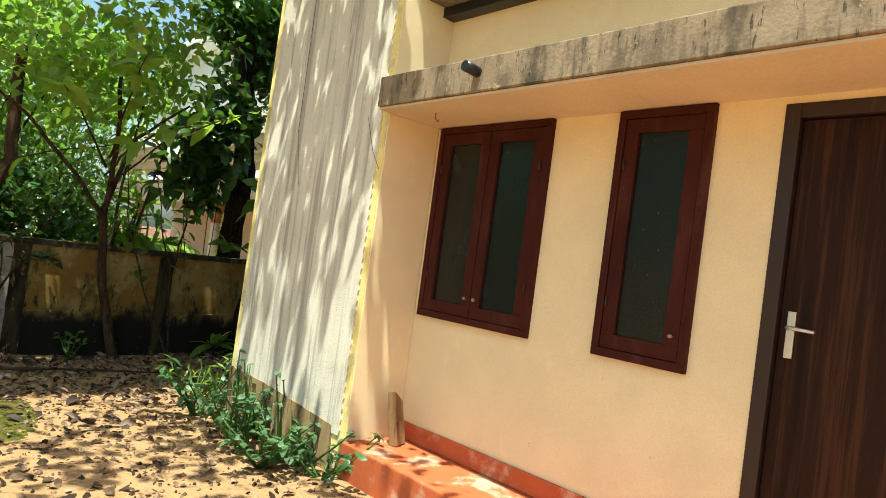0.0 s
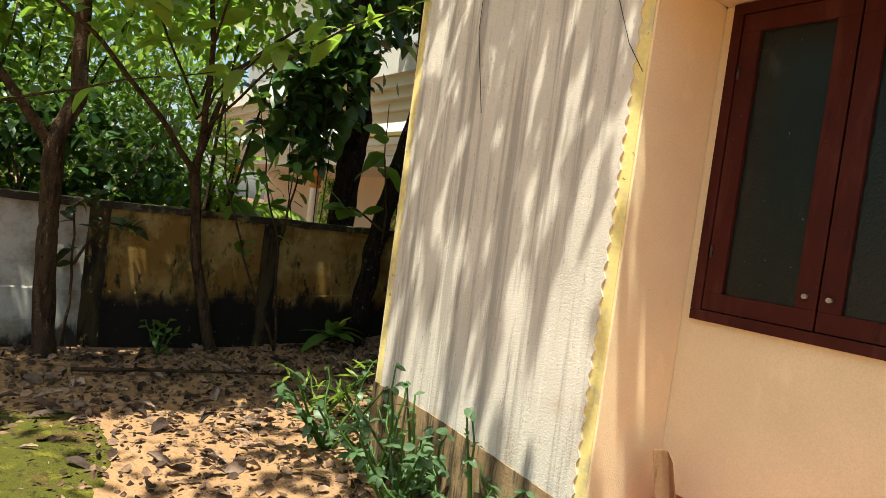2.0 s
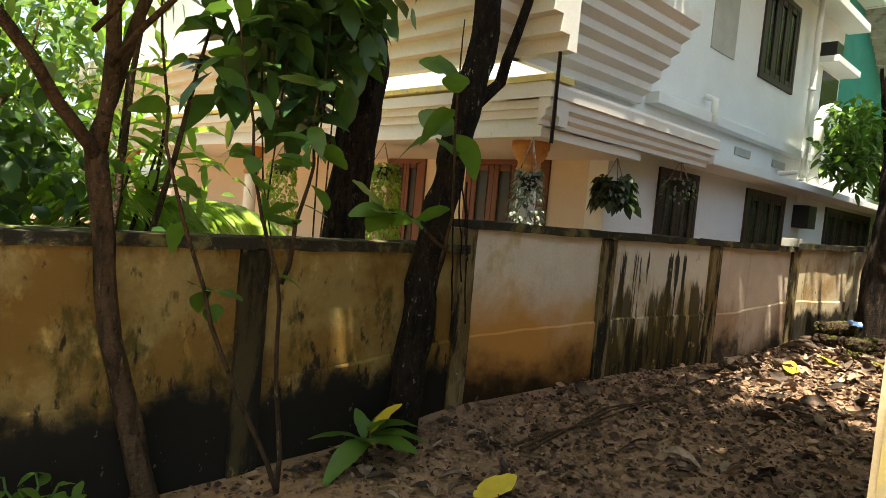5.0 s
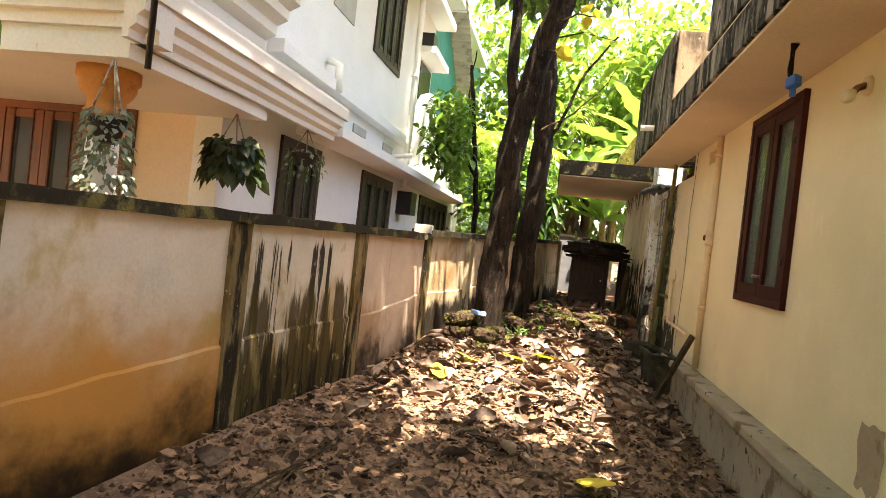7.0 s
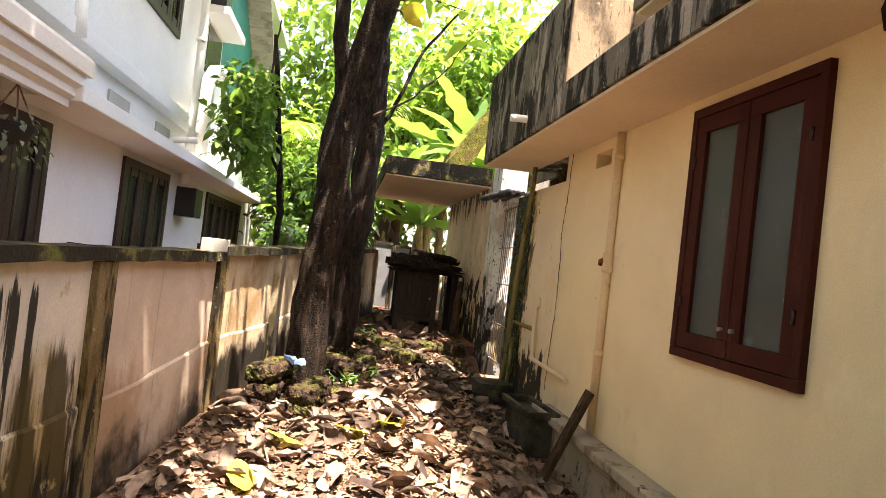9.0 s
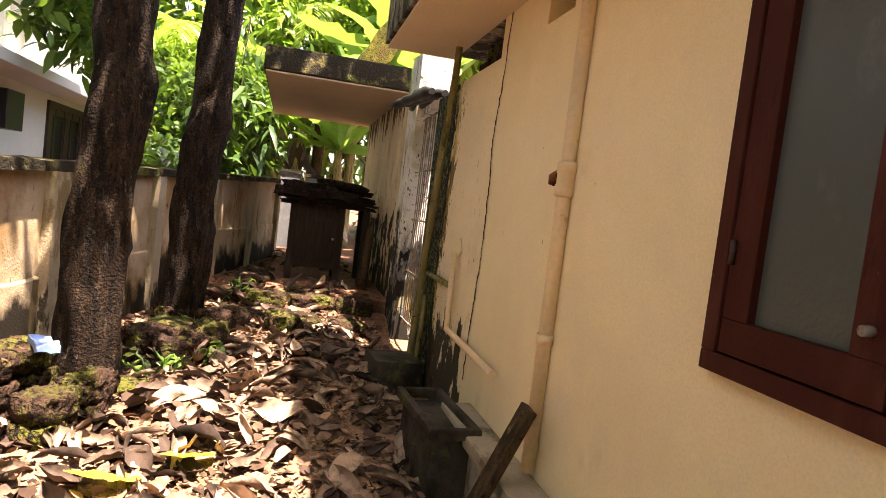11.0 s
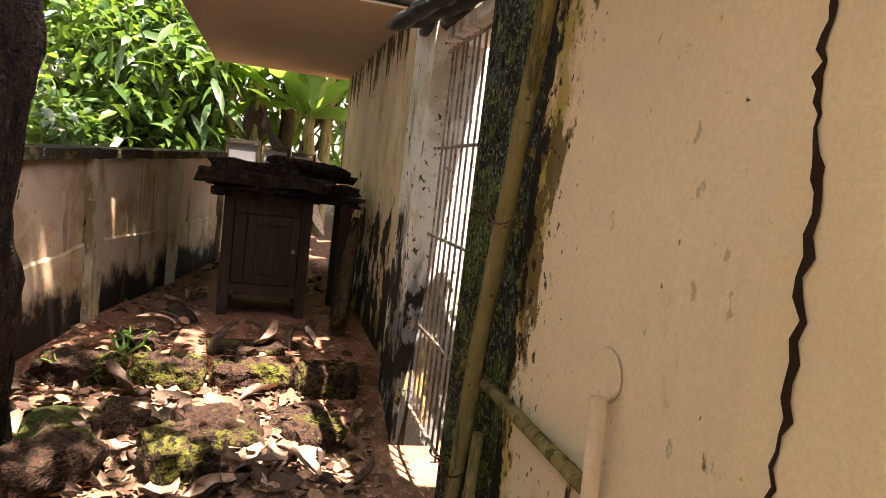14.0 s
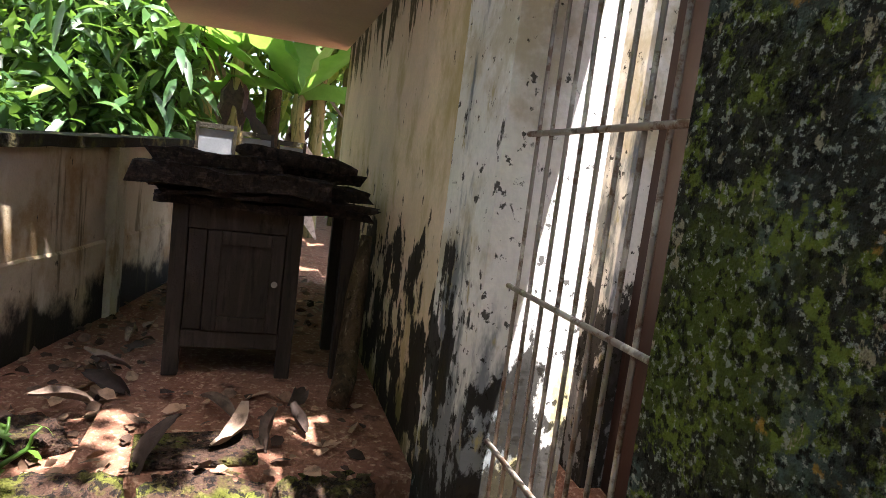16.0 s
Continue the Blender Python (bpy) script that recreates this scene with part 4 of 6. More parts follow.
tube(bm, [(0.135, 0.02, 1.32), (0.135, -0.03, 1.32), (0.15, -0.035, 1.32), (0.26, -0.035, 1.315)], 0.010, 8)
part("lever", bm, steel, hd)


# ---- trees ----
def wobble(a, b, n, amp, seed, pace=0.45):
    a, b = Vector(a), Vector(b)
    return [a.lerp(b, k / n) + Vector((noise.noise(Vector((seed, k * pace, 0))), noise.noise(Vector((seed, k * pace, 9))), 0)) * (amp if 0 < k < n else 0) for k in range(n + 1)]


def tree(label, trunk, radii, limbs, bark_mat, crowns, category="tree", name="tree"):
    """trunk: points; limbs: lists of points with end radii; crowns: (material, n, centre, radii, leaf length, width,
    clumps), some added only for shade.
    """
    b = trunk[0]
    tr = thing(name, b[0], b[1], b[2], 0, label, category)
    o = Vector(b)
    bm = bmesh.new()
    pts = []
    for p, q in zip(trunk, trunk[1:]):
        pts += wobble(p, q, 20, 0.025, b[0] * 3.1, 0.135)[:-1]
    pts.append(Vector(trunk[-1]))
    rr = np.interp(np.linspace(0, len(radii) - 1, len(pts)), range(len(radii)), radii)
    rr[0] *= 1.35
    tube(bm, [p - o for p in pts], list(rr), 30, True, 0.25, 0.11)
    part("trunk", bm, bark_mat, tr)
    for k, (ps, r0, r1) in enumerate(limbs):
        pts = []
        for p, q in zip(ps, ps[1:]):
            pts += wobble(p, q, 5, 0.03, b[0] + k * 2.3)[:-1]
        pts.append(Vector(ps[-1]))
        bm = bmesh.new()
        tube(bm, [p - o for p in pts], list(np.linspace(r0, r1, len(pts))), 8, True, 0.15)
        part("limb", bm, bark_mat, tr)
    for k, (m, n, c, r, size, width, clumps) in enumerate(crowns):
        rng = np.random.default_rng(int(abs(b[0] * 100)) + k)
        base, way = cloud(rng, n, np.array(c) - np.array(b), r, clumps)
        ob = leaves_mesh("crown", base, way, size * rng.uniform(0.6, 1.2, n), width, m, 0.35, rng=rng)
        ob.parent = tr
    return tr


# Two leaning trees in the passage
tree("dark leaning tree with fissured bark in the passage", [(10.5, 7.18, 0.2), (10.48, 7.13, 1.5), (10.45, 7.05, 2.8), (10.25, 6.78, 3.9), (10.0, 6.4, 5.2)], [0.165, 0.15, 0.145, 0.13, 0.11],
     [([(10.45, 7.06, 2.65), (10.45, 7.18, 3.4), (10.45, 7.25, 5.0)], 0.085, 0.05), ([(10.2, 6.72, 4.0), (10.7, 6.2, 5.4)], 0.08, 0.03), ([(10.2, 6.72, 4.0), (10.6, 7.0, 6.0)], 0.07, 0.04)], bark,
     # Crown at z 8.6: unseen, added to keep sun off the white house.
     [(leaf_mid, 1700, (10.8, 7.0, 6.0), (2.2, 1.8, 1.0), 0.17, 0.28, 22), (leaf_mid, 5200, (9.3, 8.55, 8.6), (3.2, 0.55, 0.6), 0.32, 0.34, 60)])
tree("second dark tree leaning in the passage", [(12.08, 6.90, 0.2), (11.98, 6.86, 1.4), (12.0, 6.77, 2.9), (12.05, 6.85, 4.5)], [0.165, 0.15, 0.135, 0.10],
     [([(12.0, 6.77, 2.85), (12.0, 6.6, 3.1), (12.0, 6.3, 3.9), (12.2, 5.9, 4.5)], 0.03, 0.012)], bark,
     # Dark crowns added overhead to shade the far wall and porch floor.
     [(leaf_mid, 1800, (12.6, 6.6, 6.2), (2.0, 1.6, 0.9), 0.17, 0.28, 18), (leaf_dark, 2000, (14.2, 6.9, 6.4), (2.2, 1.3, 0.5), 0.28, 0.3, 36), (leaf_dark, 110, (12.3, 4.85, 6.7), (0.6, 0.45, 0.3), 0.28, 0.3, 14)])
# Dark tree at the wall
tree("dark lichen-spotted tree beside the compound wall", [(4.1, 8.36, -0.1), (4.18, 8.37, 0.9), (4.34, 8.36, 1.75), (4.55, 8.34, 2.7), (4.5, 8.4, 4.4)], [0.112, 0.10, 0.098, 0.092, 0.08],
     [([(4.45, 8.35, 2.1), (4.72, 8.33, 2.35), (4.9, 8.2, 3.2)], 0.05, 0.03)], bark_spotted,
     # All three crowns are added overhead to shade the yard, passage and compound wall.
     [(leaf_dark, 3400, (3.2, 7.25, 5.9), (2.2, 0.95, 0.7), 0.28, 0.3, 40), (leaf_dark, 1700, (4.3, 5.9, 6.2), (1.9, 1.2, 0.6), 0.28, 0.3, 34), (leaf_dark, 1000, (6.9, 7.4, 6.0), (2.0, 0.5, 0.5), 0.26, 0.3, 34)])
tree("dark tree trunk beyond the compound wall", [(4.25, 9.35, -0.1), (4.25, 9.35, 1.2), (4.3, 9.3, 2.5), (4.1, 9.4, 4.5)], [0.17, 0.16, 0.15, 0.1], [], bark,
     [(leaf_mid, 700, (3.9, 9.5, 5.2), (1.6, 1.2, 0.8), 0.2, 0.3, 18)])
# Young forked trees in front of the wall
tree("slender young tree forking at chest height", [(2.56, 8.42, -0.17), (2.32, 8.40, 0.75), (2.22, 8.38, 1.55)], [0.055, 0.045, 0.045],
     [([(2.22, 8.38, 1.5), (2.2, 8.15, 2.3), (2.12, 8.1, 3.2)], 0.035, 0.02), ([(2.22, 8.38, 1.5), (1.9, 8.1, 1.85), (1.3, 8.0, 2.45), (0.9, 7.9, 2.7)], 0.03, 0.012), ([(2.2, 8.38, 1.6), (2.4, 8.15, 2.5), (2.9, 8.0, 3.0)], 0.03, 0.012)], bark_pale,
     [(leaf_bright, 800, (2.1, 7.9, 3.4), (1.5, 1.0, 0.8), 0.15, 0.3, 16)])
tree("brown tree with a swollen fork near the wall", [(1.15, 8.25, -0.17), (1.08, 8.22, 0.9), (1.07, 8.2, 1.65), (1.2, 8.2, 2.0), (1.15, 8.15, 3.2)], [0.082, 0.07, 0.075, 0.06, 0.05],
     [([(1.05, 8.2, 1.6), (0.8, 8.1, 1.9), (0.3, 8.0, 2.6)], 0.05, 0.02)], bark_pale,
     # All but the first crown are added overhead, shading yard and dappling fin.
     [(leaf_bright, 500, (0.9, 8.1, 3.5), (1.5, 1.0, 0.9), 0.16, 0.3, 16), (leaf_mid, 900, (-0.4, 6.9, 5.7), (1.8, 0.9, 0.6), 0.24, 0.3, 26), (leaf_dark, 2400, (0.9, 6.65, 5.7), (2.6, 0.65, 0.45), 0.27, 0.3, 46), (leaf_mid, 540, (2.32, 4.4, 4.85), (0.5, 1.25, 0.22), 0.15, 0.3, 30), (leaf_mid, 380, (0.6, 3.6, 5.8), (1.4, 2.2, 0.5), 0.22, 0.28, 20)])


def thicket(name, label, m, n, centre, radii, size, width, clumps, seed, category="shrub", stems=None, stem_mat=None, droop=0.35):
    rng = np.random.default_rng(seed)
    t = thing(name, centre[0], centre[1], ground_z(centre[0], centre[1]), 0, label, category)
    o = np.array([centre[0], centre[1], ground_z(centre[0], centre[1])])
    base, way = cloud(rng, n, np.array(centre) - o, radii, clumps)
    ob = leaves_mesh("foliage", base, way, size * rng.uniform(0.6, 1.2, n), width, m, droop, rng=rng)
    ob.parent = t
    for k in range(stems or 5):
        bm = bmesh.new()
        e = base[rng.integers(0, n)]
        tube(bm, wobble((rng.normal(0, 0.1), rng.normal(0, 0.1), -0.05), tuple(e), 5, 0.08, seed + k), list(np.linspace(0.03, 0.008, 6)) if radii[0] > 0.6 else [0.006] * 6, 6)
        part("stem", bm, stem_mat or bark_pale, t)
    return t


# Greenery beyond the compound wall and round the place
spots = [
    (leaf_bright, 230, (2.7, 10.0, 1.6), (0.8, 0.3, 0.6), 0.36, 0.09, 24),
    (leaf_bright, 2400, (0.5, 10.2, 4.0), (2.3, 0.7, 1.2), 0.19, 0.3, 48),
    (leaf_far, 3400, (0.2, 10.3, 2.0), (2.0, 0.9, 1.9), 0.18, 0.2, 60), (leaf_dark, 1500, (1.2, 9.2, 1.5), (1.2, 0.35, 0.6), 0.15, 0.3, 30), (leaf_far, 2200, (-2.6, 10.0, 2.2), (2.4, 1.4, 2.2), 0.22, 0.22, 26),
    (leaf_mid, 1800, (2.2, 11.4, 2.2), (1.3, 1.0, 1.6), 0.18, 0.18, 30), (leaf_dark, 380, (3.55, 9.2, 2.5), (0.5, 0.35, 1.1), 0.26, 0.36, 14),
    (leaf_far, 4200, (-1, 15.5, 3.6), (5.5, 1.6, 3.8), 0.30, 0.22, 44), (leaf_far, 3000, (2.6, 20.5, 3.6), (3.4, 1.6, 4.0), 0.34, 0.22, 34), (leaf_dark, 300, (3.85, 9.0, 3.0), (0.40, 0.3, 1.0), 0.22, 0.36, 22), (leaf_dark, 1500, (4.7, 9.7, 4.5), (1.0, 0.6, 1.0), 0.24, 0.32, 30), (leaf_bright, 900, (2.4, 9.4, 3.4), (1.1, 0.4, 0.9), 0.16, 0.3, 40), (leaf_dark, 1600, (-0.6, 9.3, 1.7), (1.6, 0.4, 0.8), 0.16, 0.3, 34), (leaf_far, 6000, (-7, 9, 4.4), (2.6, 6.0, 4.4), 0.34, 0.22, 50),
]
for k, s in enumerate(spots):
    thicket("shrub", "dense green shrubbery beyond the compound wall", *s, 40 + k, stems=2 if s[2][2] > 2.4 and s[2][1] < 9.8 else 7)
far = [
    (leaf_far, 9000, (24.0, 7.6, 4.2), (3.0, 4.5, 4.6), 0.42, 0.2, 60), (leaf_far, 8000, (27.0, 1.5, 6.0), (3.5, 5.5, 5.5), 0.42, 0.22, 60),
    (leaf_far, 6000, (21.0, 3.2, 5.4), (2.5, 2.2, 2.6), 0.4, 0.2, 40), (leaf_dark, 700, (17.4, 8.1, 1.5), (1.3, 0.35, 0.5), 0.20, 0.3, 26),
    (leaf_mid, 4200, (19.5, 7.6, 2.4), (1.7, 1.0, 1.8), 0.19, 0.26, 50), (leaf_dark, 1900, (18.9, 7.3, 2.3), (1.5, 0.8, 1.5), 0.42, 0.12, 44), (leaf_dark, 2400, (20.2, 8.0, 2.0), (1.8, 1.0, 1.6), 0.26, 0.3, 40),
]
for k, s in enumerate(far):
    thicket("tree_clump", "sunlit tropical trees behind the houses", *s, 70 + k, category="trees", stems=7, stem_mat=bark)
tree("slim leafy tree between the wall and the white house", [(15.3, 8.05, 0.3), (15.25, 8.02, 2.0), (14.8, 8.1, 3.0), (14.5, 8.3, 4.6)], [0.055, 0.05, 0.045, 0.03],
     [([(15.0, 8.06, 2.6), (14.2, 8.4, 3.2), (13.2, 8.5, 3.1)], 0.03, 0.012), ([(14.7, 8.15, 3.3), (15.2, 8.4, 4.2), (15.6, 8.4, 5.2)], 0.03, 0.012)], bark,
     [(leaf_mid, 1300, (14.1, 8.5, 3.3), (1.3, 0.35, 0.75), 0.19, 0.27, 40)])


# ---- things along the house ----
def pipe(name, pts, r, material, label, category="pipe", clips=()):
    p = Vector(pts[0])
    t = thing(name, p.x, p.y, p.z, 0, label, category)
    bm = bmesh.new()
    tube(bm, [Vector(q) - p for q in pts], r, 12)
    part("tube", bm, material, t)
    for c in clips:
        bm = bmesh.new()
        q = Vector(c) - p
        tube(bm, [q - Vector((0, 0, 0.02)), q + Vector((0, 0, 0.02))], r * 1.22, 12)
        part("collar", bm, material, t)
    return t


pipe("wall_pipe", [(8.96, 5.085, 2.57), (8.96, 5.085, 0.45)], 0.030, pvc_cream, "cream painted pipe fixed upright to the wall", clips=[(8.96, 5.085, 2.4), (8.96, 5.085, 1.0)])
tap_box = thing("pipe_coupling", 8.93, NY, 1.575, 180, "cream painted pipe coupling with a broken rusty tap", "tap")
bm = bmesh.new()
lathe(bm, [(0.034, 0.0), (0.041, 0.006), (0.041, 0.045), (0.037, 0.05), (0.037, 0.09), (0.041, 0.095), (0.041, 0.134), (0.034, 0.14)], 18, (-0.03, -0.026))
part("body", bm, pvc_cream, tap_box)
bm = bmesh.new()
tube(bm, [(-0.045, -0.03, 0.085), (-0.07, -0.045, 0.09), (-0.092, -0.052, 0.075), (-0.10, -0.056, 0.045)], [0.014, 0.019, 0.021, 0.012], 14, True, 0.7)
part("tap", bm, rusty_tap, tap_box, "rusty broken tap")
bm = bmesh.new()
tube(bm, [(-0.01, -0.02, 0.16), (-0.03, -0.02, 0.24), (-0.02, -0.015, 0.33)], 0.004, 6)
part("wire", bm, rust, tap_box)
pipe("low_pipe", [(11.45, 5.09, 0.98), (10.52, 5.09, 0.985)], 0.020, pole_green, "grey water pipe running along the stained wall")
pipe("low_pipe", [(10.50, 5.10, 1.20), (10.46, 5.10, 0.72), (9.5, 5.10, 0.70)], 0.020, pvc_cream, "cream water pipe bending along the wall foot")
pipe("drain_spout", [(9.74, 5.50, 2.76), (9.74, 5.72, 2.75)], 0.030, pvc, "short white drain spout through the parapet")
pipe("drain_spout", [(5.84, 5.50, 2.70), (5.84, 5.74, 2.69)], 0.036, black_plastic, "short black drain spout through the sunshade")
pipe("drain_spout", [(2.84, 2.92, 2.72), (2.66, 2.92, 2.73)], 0.034, black_plastic, "short black drain spout over the front sunshade")

pipe("thin_cable", [(2.752, 5.02, 4.2), (2.752, 5.01, 2.45), (2.76, 4.93, 2.1), (2.765, 4.91, 2.0)], 0.002, black_plastic, "thin black cable hanging down the fin", "cable")
pipe("thin_cable", [(2.865, 4.25, 2.75), (2.872, 4.05, 2.28), (2.885, 3.965, 2.15)], 0.002, black_plastic, "thin black cable looped at the fin edge", "cable")
bm = bmesh.new()
extrude(bm, [(5.52, 2.865), (5.60, 2.93), (5.56, 3.05), (4.92, 4.02), (4.80, 4.02), (4.80, 3.9), (5.3, 2.865)], "x", 14.1, 16.6)
bmesh.ops.subdivide_edges(bm, edges=[e for e in bm.edges if e.calc_length() > 0.3], cuts=12, use_grid_fill=True)
for v in bm.verts:
    v.co += Vector((0, noise.noise(v.co * 5), noise.noise(v.co * 6 + Vector((3, 0, 0))))) * 0.05
setting("mossy_roof_slope", bm, moss_mat, "old sloping roof edge thick with green moss", "roof")

# crack in the wall: a ragged dark fissure
def crack(pts, w):
    """A ragged open crack proud of the wall by a hair."""
    c = thing("wall_crack", pts[0][0], NY, pts[0][1], 0, "long ragged crack in the cream plaster", "crack")
    bm = bmesh.new()
    rng = np.random.default_rng(5)
    fine = []
    for (x0, z0), (x1, z1) in zip(pts, pts[1:]):
        for k in range(9):
            f = k / 9
            fine.append((x0 + (x1 - x0) * f + rng.normal(0, 0.006), z0 + (z1 - z0) * f))
    fine.append(pts[-1])
    rows = []
    for x, z in fine:
        a = w * rng.uniform(0.35, 1.2)
        rows.append([bm.verts.new((x + s * a - pts[0][0], yy, z - pts[0][1])) for s, yy in ((-1, 0.003), (0, 0.005), (1, 0.003))])
    for p, q in zip(rows, rows[1:]):
        for k in range(2):
            bm.faces.new((p[k], p[k + 1], q[k + 1], q[k]))
    part("fissure", bm, crack_dark, c)


crack([(10.02, 2.58), (10.04, 2.2), (10.085, 2.02), (10.10, 1.84), (10.065, 1.67), (10.05, 1.39), (10.048, 1.15), (10.07, 0.97), (10.10, 0.76), (10.11, 0.5)], 0.0105)

patch = thing("plaster_patch", 10.55, NY, 1.235, 180, "old cream electrical cap with a mould ring on the wall", "fitting")
bm = bmesh.new()
tube(bm, [(0, 0, 0), (0, -0.008, 0)], [0.062, 0.056], 24)
part("cap", bm, cream_edge, patch)

# bulb holder and the hanging blue plug
lamp = thing("bulb_holder", 6.17, NY, 2.33, 180, "unlit frosted bulb in a cream wall holder", "lamp")
bm = bmesh.new()
tube(bm, [(0, 0, 0), (0, -0.02, 0)], [0.05, 0.045], 16)
part("base", bm, pvc_cream, lamp)
bm = bmesh.new()
tube(bm, [(0, -0.02, 0), (0.02, -0.06, -0.02), (0.045, -0.085, -0.045)], 0.017, 10)
part("socket", bm, teak, lamp)
bm = bmesh.new()
tube(bm, [(0.045, -0.085, -0.045), (0.065, -0.105, -0.06), (0.085, -0.125, -0.08), (0.10, -0.14, -0.095), (0.108, -0.148, -0.10)], [0.014, 0.024, 0.034, 0.027, 0.008], 12)
part("bulb", bm, bulb_glass, lamp)
plug = thing("hanging_cable", 6.36, 5.36, 2.58, 0, "loose dark cable with a blue plug hanging from the slab", "cable")
bm = bmesh.new()
tube(bm, [(0, 0, 0), (0.02, 0, -0.03), (-0.015, 0.01, -0.08), (0.02, 0, -0.13), (0.01, 0, -0.20)], [0.022, 0.012, 0.010, 0.014, 0.008], 7, True, 0.4)
part("cable", bm, bark, plug)
bm = bmesh.new()
box(bm, -0.034, 0.034, -0.024, 0.024, -0.26, -0.20, m=pose(0, 0, 0, 8, 14, 25))
part("plug_body", bm, blue_plastic, plug, "blue plastic plug", bevel=0.01)
part("plug_foot", boxed(-0.062, -0.038, -0.012, 0.012, -0.29, -0.235), blue_plastic, plug)
hook = thing("ceiling_hook", 3.02, 3.55, 2.58, 0, "small rusty hook under the front sunshade", "hook")
bm = bmesh.new()
tube(bm, [(0, 0, 0.01), (0, 0, -0.04), (0.02, 0, -0.06), (0.035, 0, -0.045)], 0.006, 6)
part("rod", bm, rust, hook)

# iron grille of the little yard
grille = thing("iron_grille", 11.76, NY - 0.06, 0.36, 0, "rusty white-painted iron grille closing the yard opening", "grille")
for k in range(9):
    bm = bmesh.new()
    x = 0.03 + k * 0.088
    tube(bm, [(x, 0, 0), (x, 0, 1.0), (x + 0.004 * (k % 3 - 1), 0.005 * (k % 2), 1.92)], 0.0065, 6)
    part("bar", bm, rust, grille)
for z in (0.06, 0.50, 0.98, 1.42, 1.90):
    bm = bmesh.new()
    tube(bm, [(0.0, 0.013, z), (0.4, 0.013, z - 0.004), (0.77, 0.013, z - 0.008)], 0.0085, 8)
    part("crossbar", bm, rust, grille)
setting("yard_lintel", boxed(11.76, 12.53, NY - 0.24, NY - 0.02, 2.30, 2.36), white_old, "thin whitewashed lintel over the grille", "lintel")
black_sheet = thing("folded_tarpaulin", 11.9, 5.0, 2.37, 0, "folded black tarpaulin lying over the wall top", "tarpaulin")
bm = bmesh.new()
for k in range(3):
    tube(bm, wobble((-0.15, -0.1 + 0.11 * k, 0.03), (0.95, 0.10 + 0.09 * k, 0.02 + 0.03 * (k % 2)), 10, 0.03, k * 3.7), [0.03, 0.05, 0.04, 0.05, 0.035, 0.045, 0.05, 0.04, 0.05, 0.04, 0.02], 8, True, 0.5)
part("sheet", bm, black_plastic, black_sheet)

# leaning weathered pole tied to the wall
pole = thing("leaning_pole", 11.40, 5.13, 0.11, 0, "greenish weathered pole tied upright against the mossy wall", "pole")
bm = bmesh.new()
tube(bm, wobble((0, 0, 0), (-0.44, -0.01, 2.5), 10, 0.012, 4.4), [0.031, 0.031, 0.029, 0.030, 0.028, 0.029, 0.028, 0.027, 0.027, 0.026, 0.025], 12, True, 0.15)
part("shaft", bm, pole_green, pole)
for z in (0.55, 1.42):
    bm = bmesh.new()
    tube(bm, [(-0.176 * z + 0.06 * math.cos(a), 0.055 * math.sin(a) - 0.01, z + 0.02 * math.sin(2 * a)) for a in np.linspace(0, 6.28, 14)], 0.0035, 5)
    for j in range(5):
        tube(bm, wobble((-0.176 * z + 0.04, 0.04, z), (-0.176 * z + 0.10 * math.cos(j * 1.9) - 0.02, 0.05 + 0.01 * j, z + 0.05 * math.sin(j * 2.3)), 4, 0.02, j + z), 0.0025, 4)
    part("binding", bm, litter_mat, pole, "knotted dry cord")
pipe("cut_pipe", [(11.22, 5.11, 0.1), (11.2, 5.10, 0.82)], 0.020, pole_green, "short greyish plastic pipe against the wall")

# concrete pieces and a stick at the wall foot
def slab_piece(x, y, z, rz, w, d, h, label, tilt=0.0):
    t = thing("concrete_block", x, y, z, rz, label, "block")
    bm = bmesh.new()
    box(bm, -w / 2, w / 2, -d / 2, d / 2, 0, h, m=pose(0, 0, 0, tilt, 0, 0))
    bmesh.ops.subdivide_edges(bm, edges=bm.edges[:], cuts=3, use_grid_fill=True)
    for v in bm.verts:
        v.co += Vector((noise.noise(v.co * 9), noise.noise(v.co * 9 + Vector((7, 0, 0))), noise.noise(v.co * 9 + Vector((0, 5, 0))))) * 0.012
    part("body", bm, concrete, t)


slab_piece(11.18, 5.28, 0.07, 6, 0.38, 0.34, 0.28, "damp grey concrete block at the wall foot")
basin = thing("wash_basin", 9.72, 5.30, 0.10, 4, "broken grey cement wash basin against the wall", "basin")
part("body", boxed(-0.30, 0.30, -0.12, 0.10, 0, 0.30), concrete, basin, bevel=0.02)
bm = bmesh.new()
for d in ((-0.34, 0.34, -0.13, -0.09), (-0.34, 0.34, 0.09, 0.13), (-0.34, -0.30, -0.09, 0.09), (0.30, 0.34, -0.09, 0.09)):
    box(bm, d[0], d[1], d[2], d[3], 0.304, 0.36)
part("rim", bm, concrete, basin, bevel=0.012)
stick = thing("leaning_plank", 8.90, 5.42, 0.10, 0, "short brown plank leaning against the wall", "plank")
bm = bmesh.new()
box(bm, -0.05, 0.05, -0.018, 0.018, 0, 0.70, m=pose(0, 0, 0, 22, -4, 0))
part("board", bm, bark_pale, stick, bevel=0.006)
wedge = thing("wooden_offcut", 3.24, 3.74, 0.10, 20, "split pale timber offcut leaning in the corner", "wood")
bm = bmesh.new()
vs = box(bm, -0.068, 0.068, -0.035, 0.035, 0, 0.41, m=pose(0, 0, 0, -10, 0, 0))
for v in vs:
    if v.co.z > 0.2 and v.co.x > 0:
        v.co.z -= 0.09
part("wedge", bm, pale_wood, wedge, bevel=0.008)

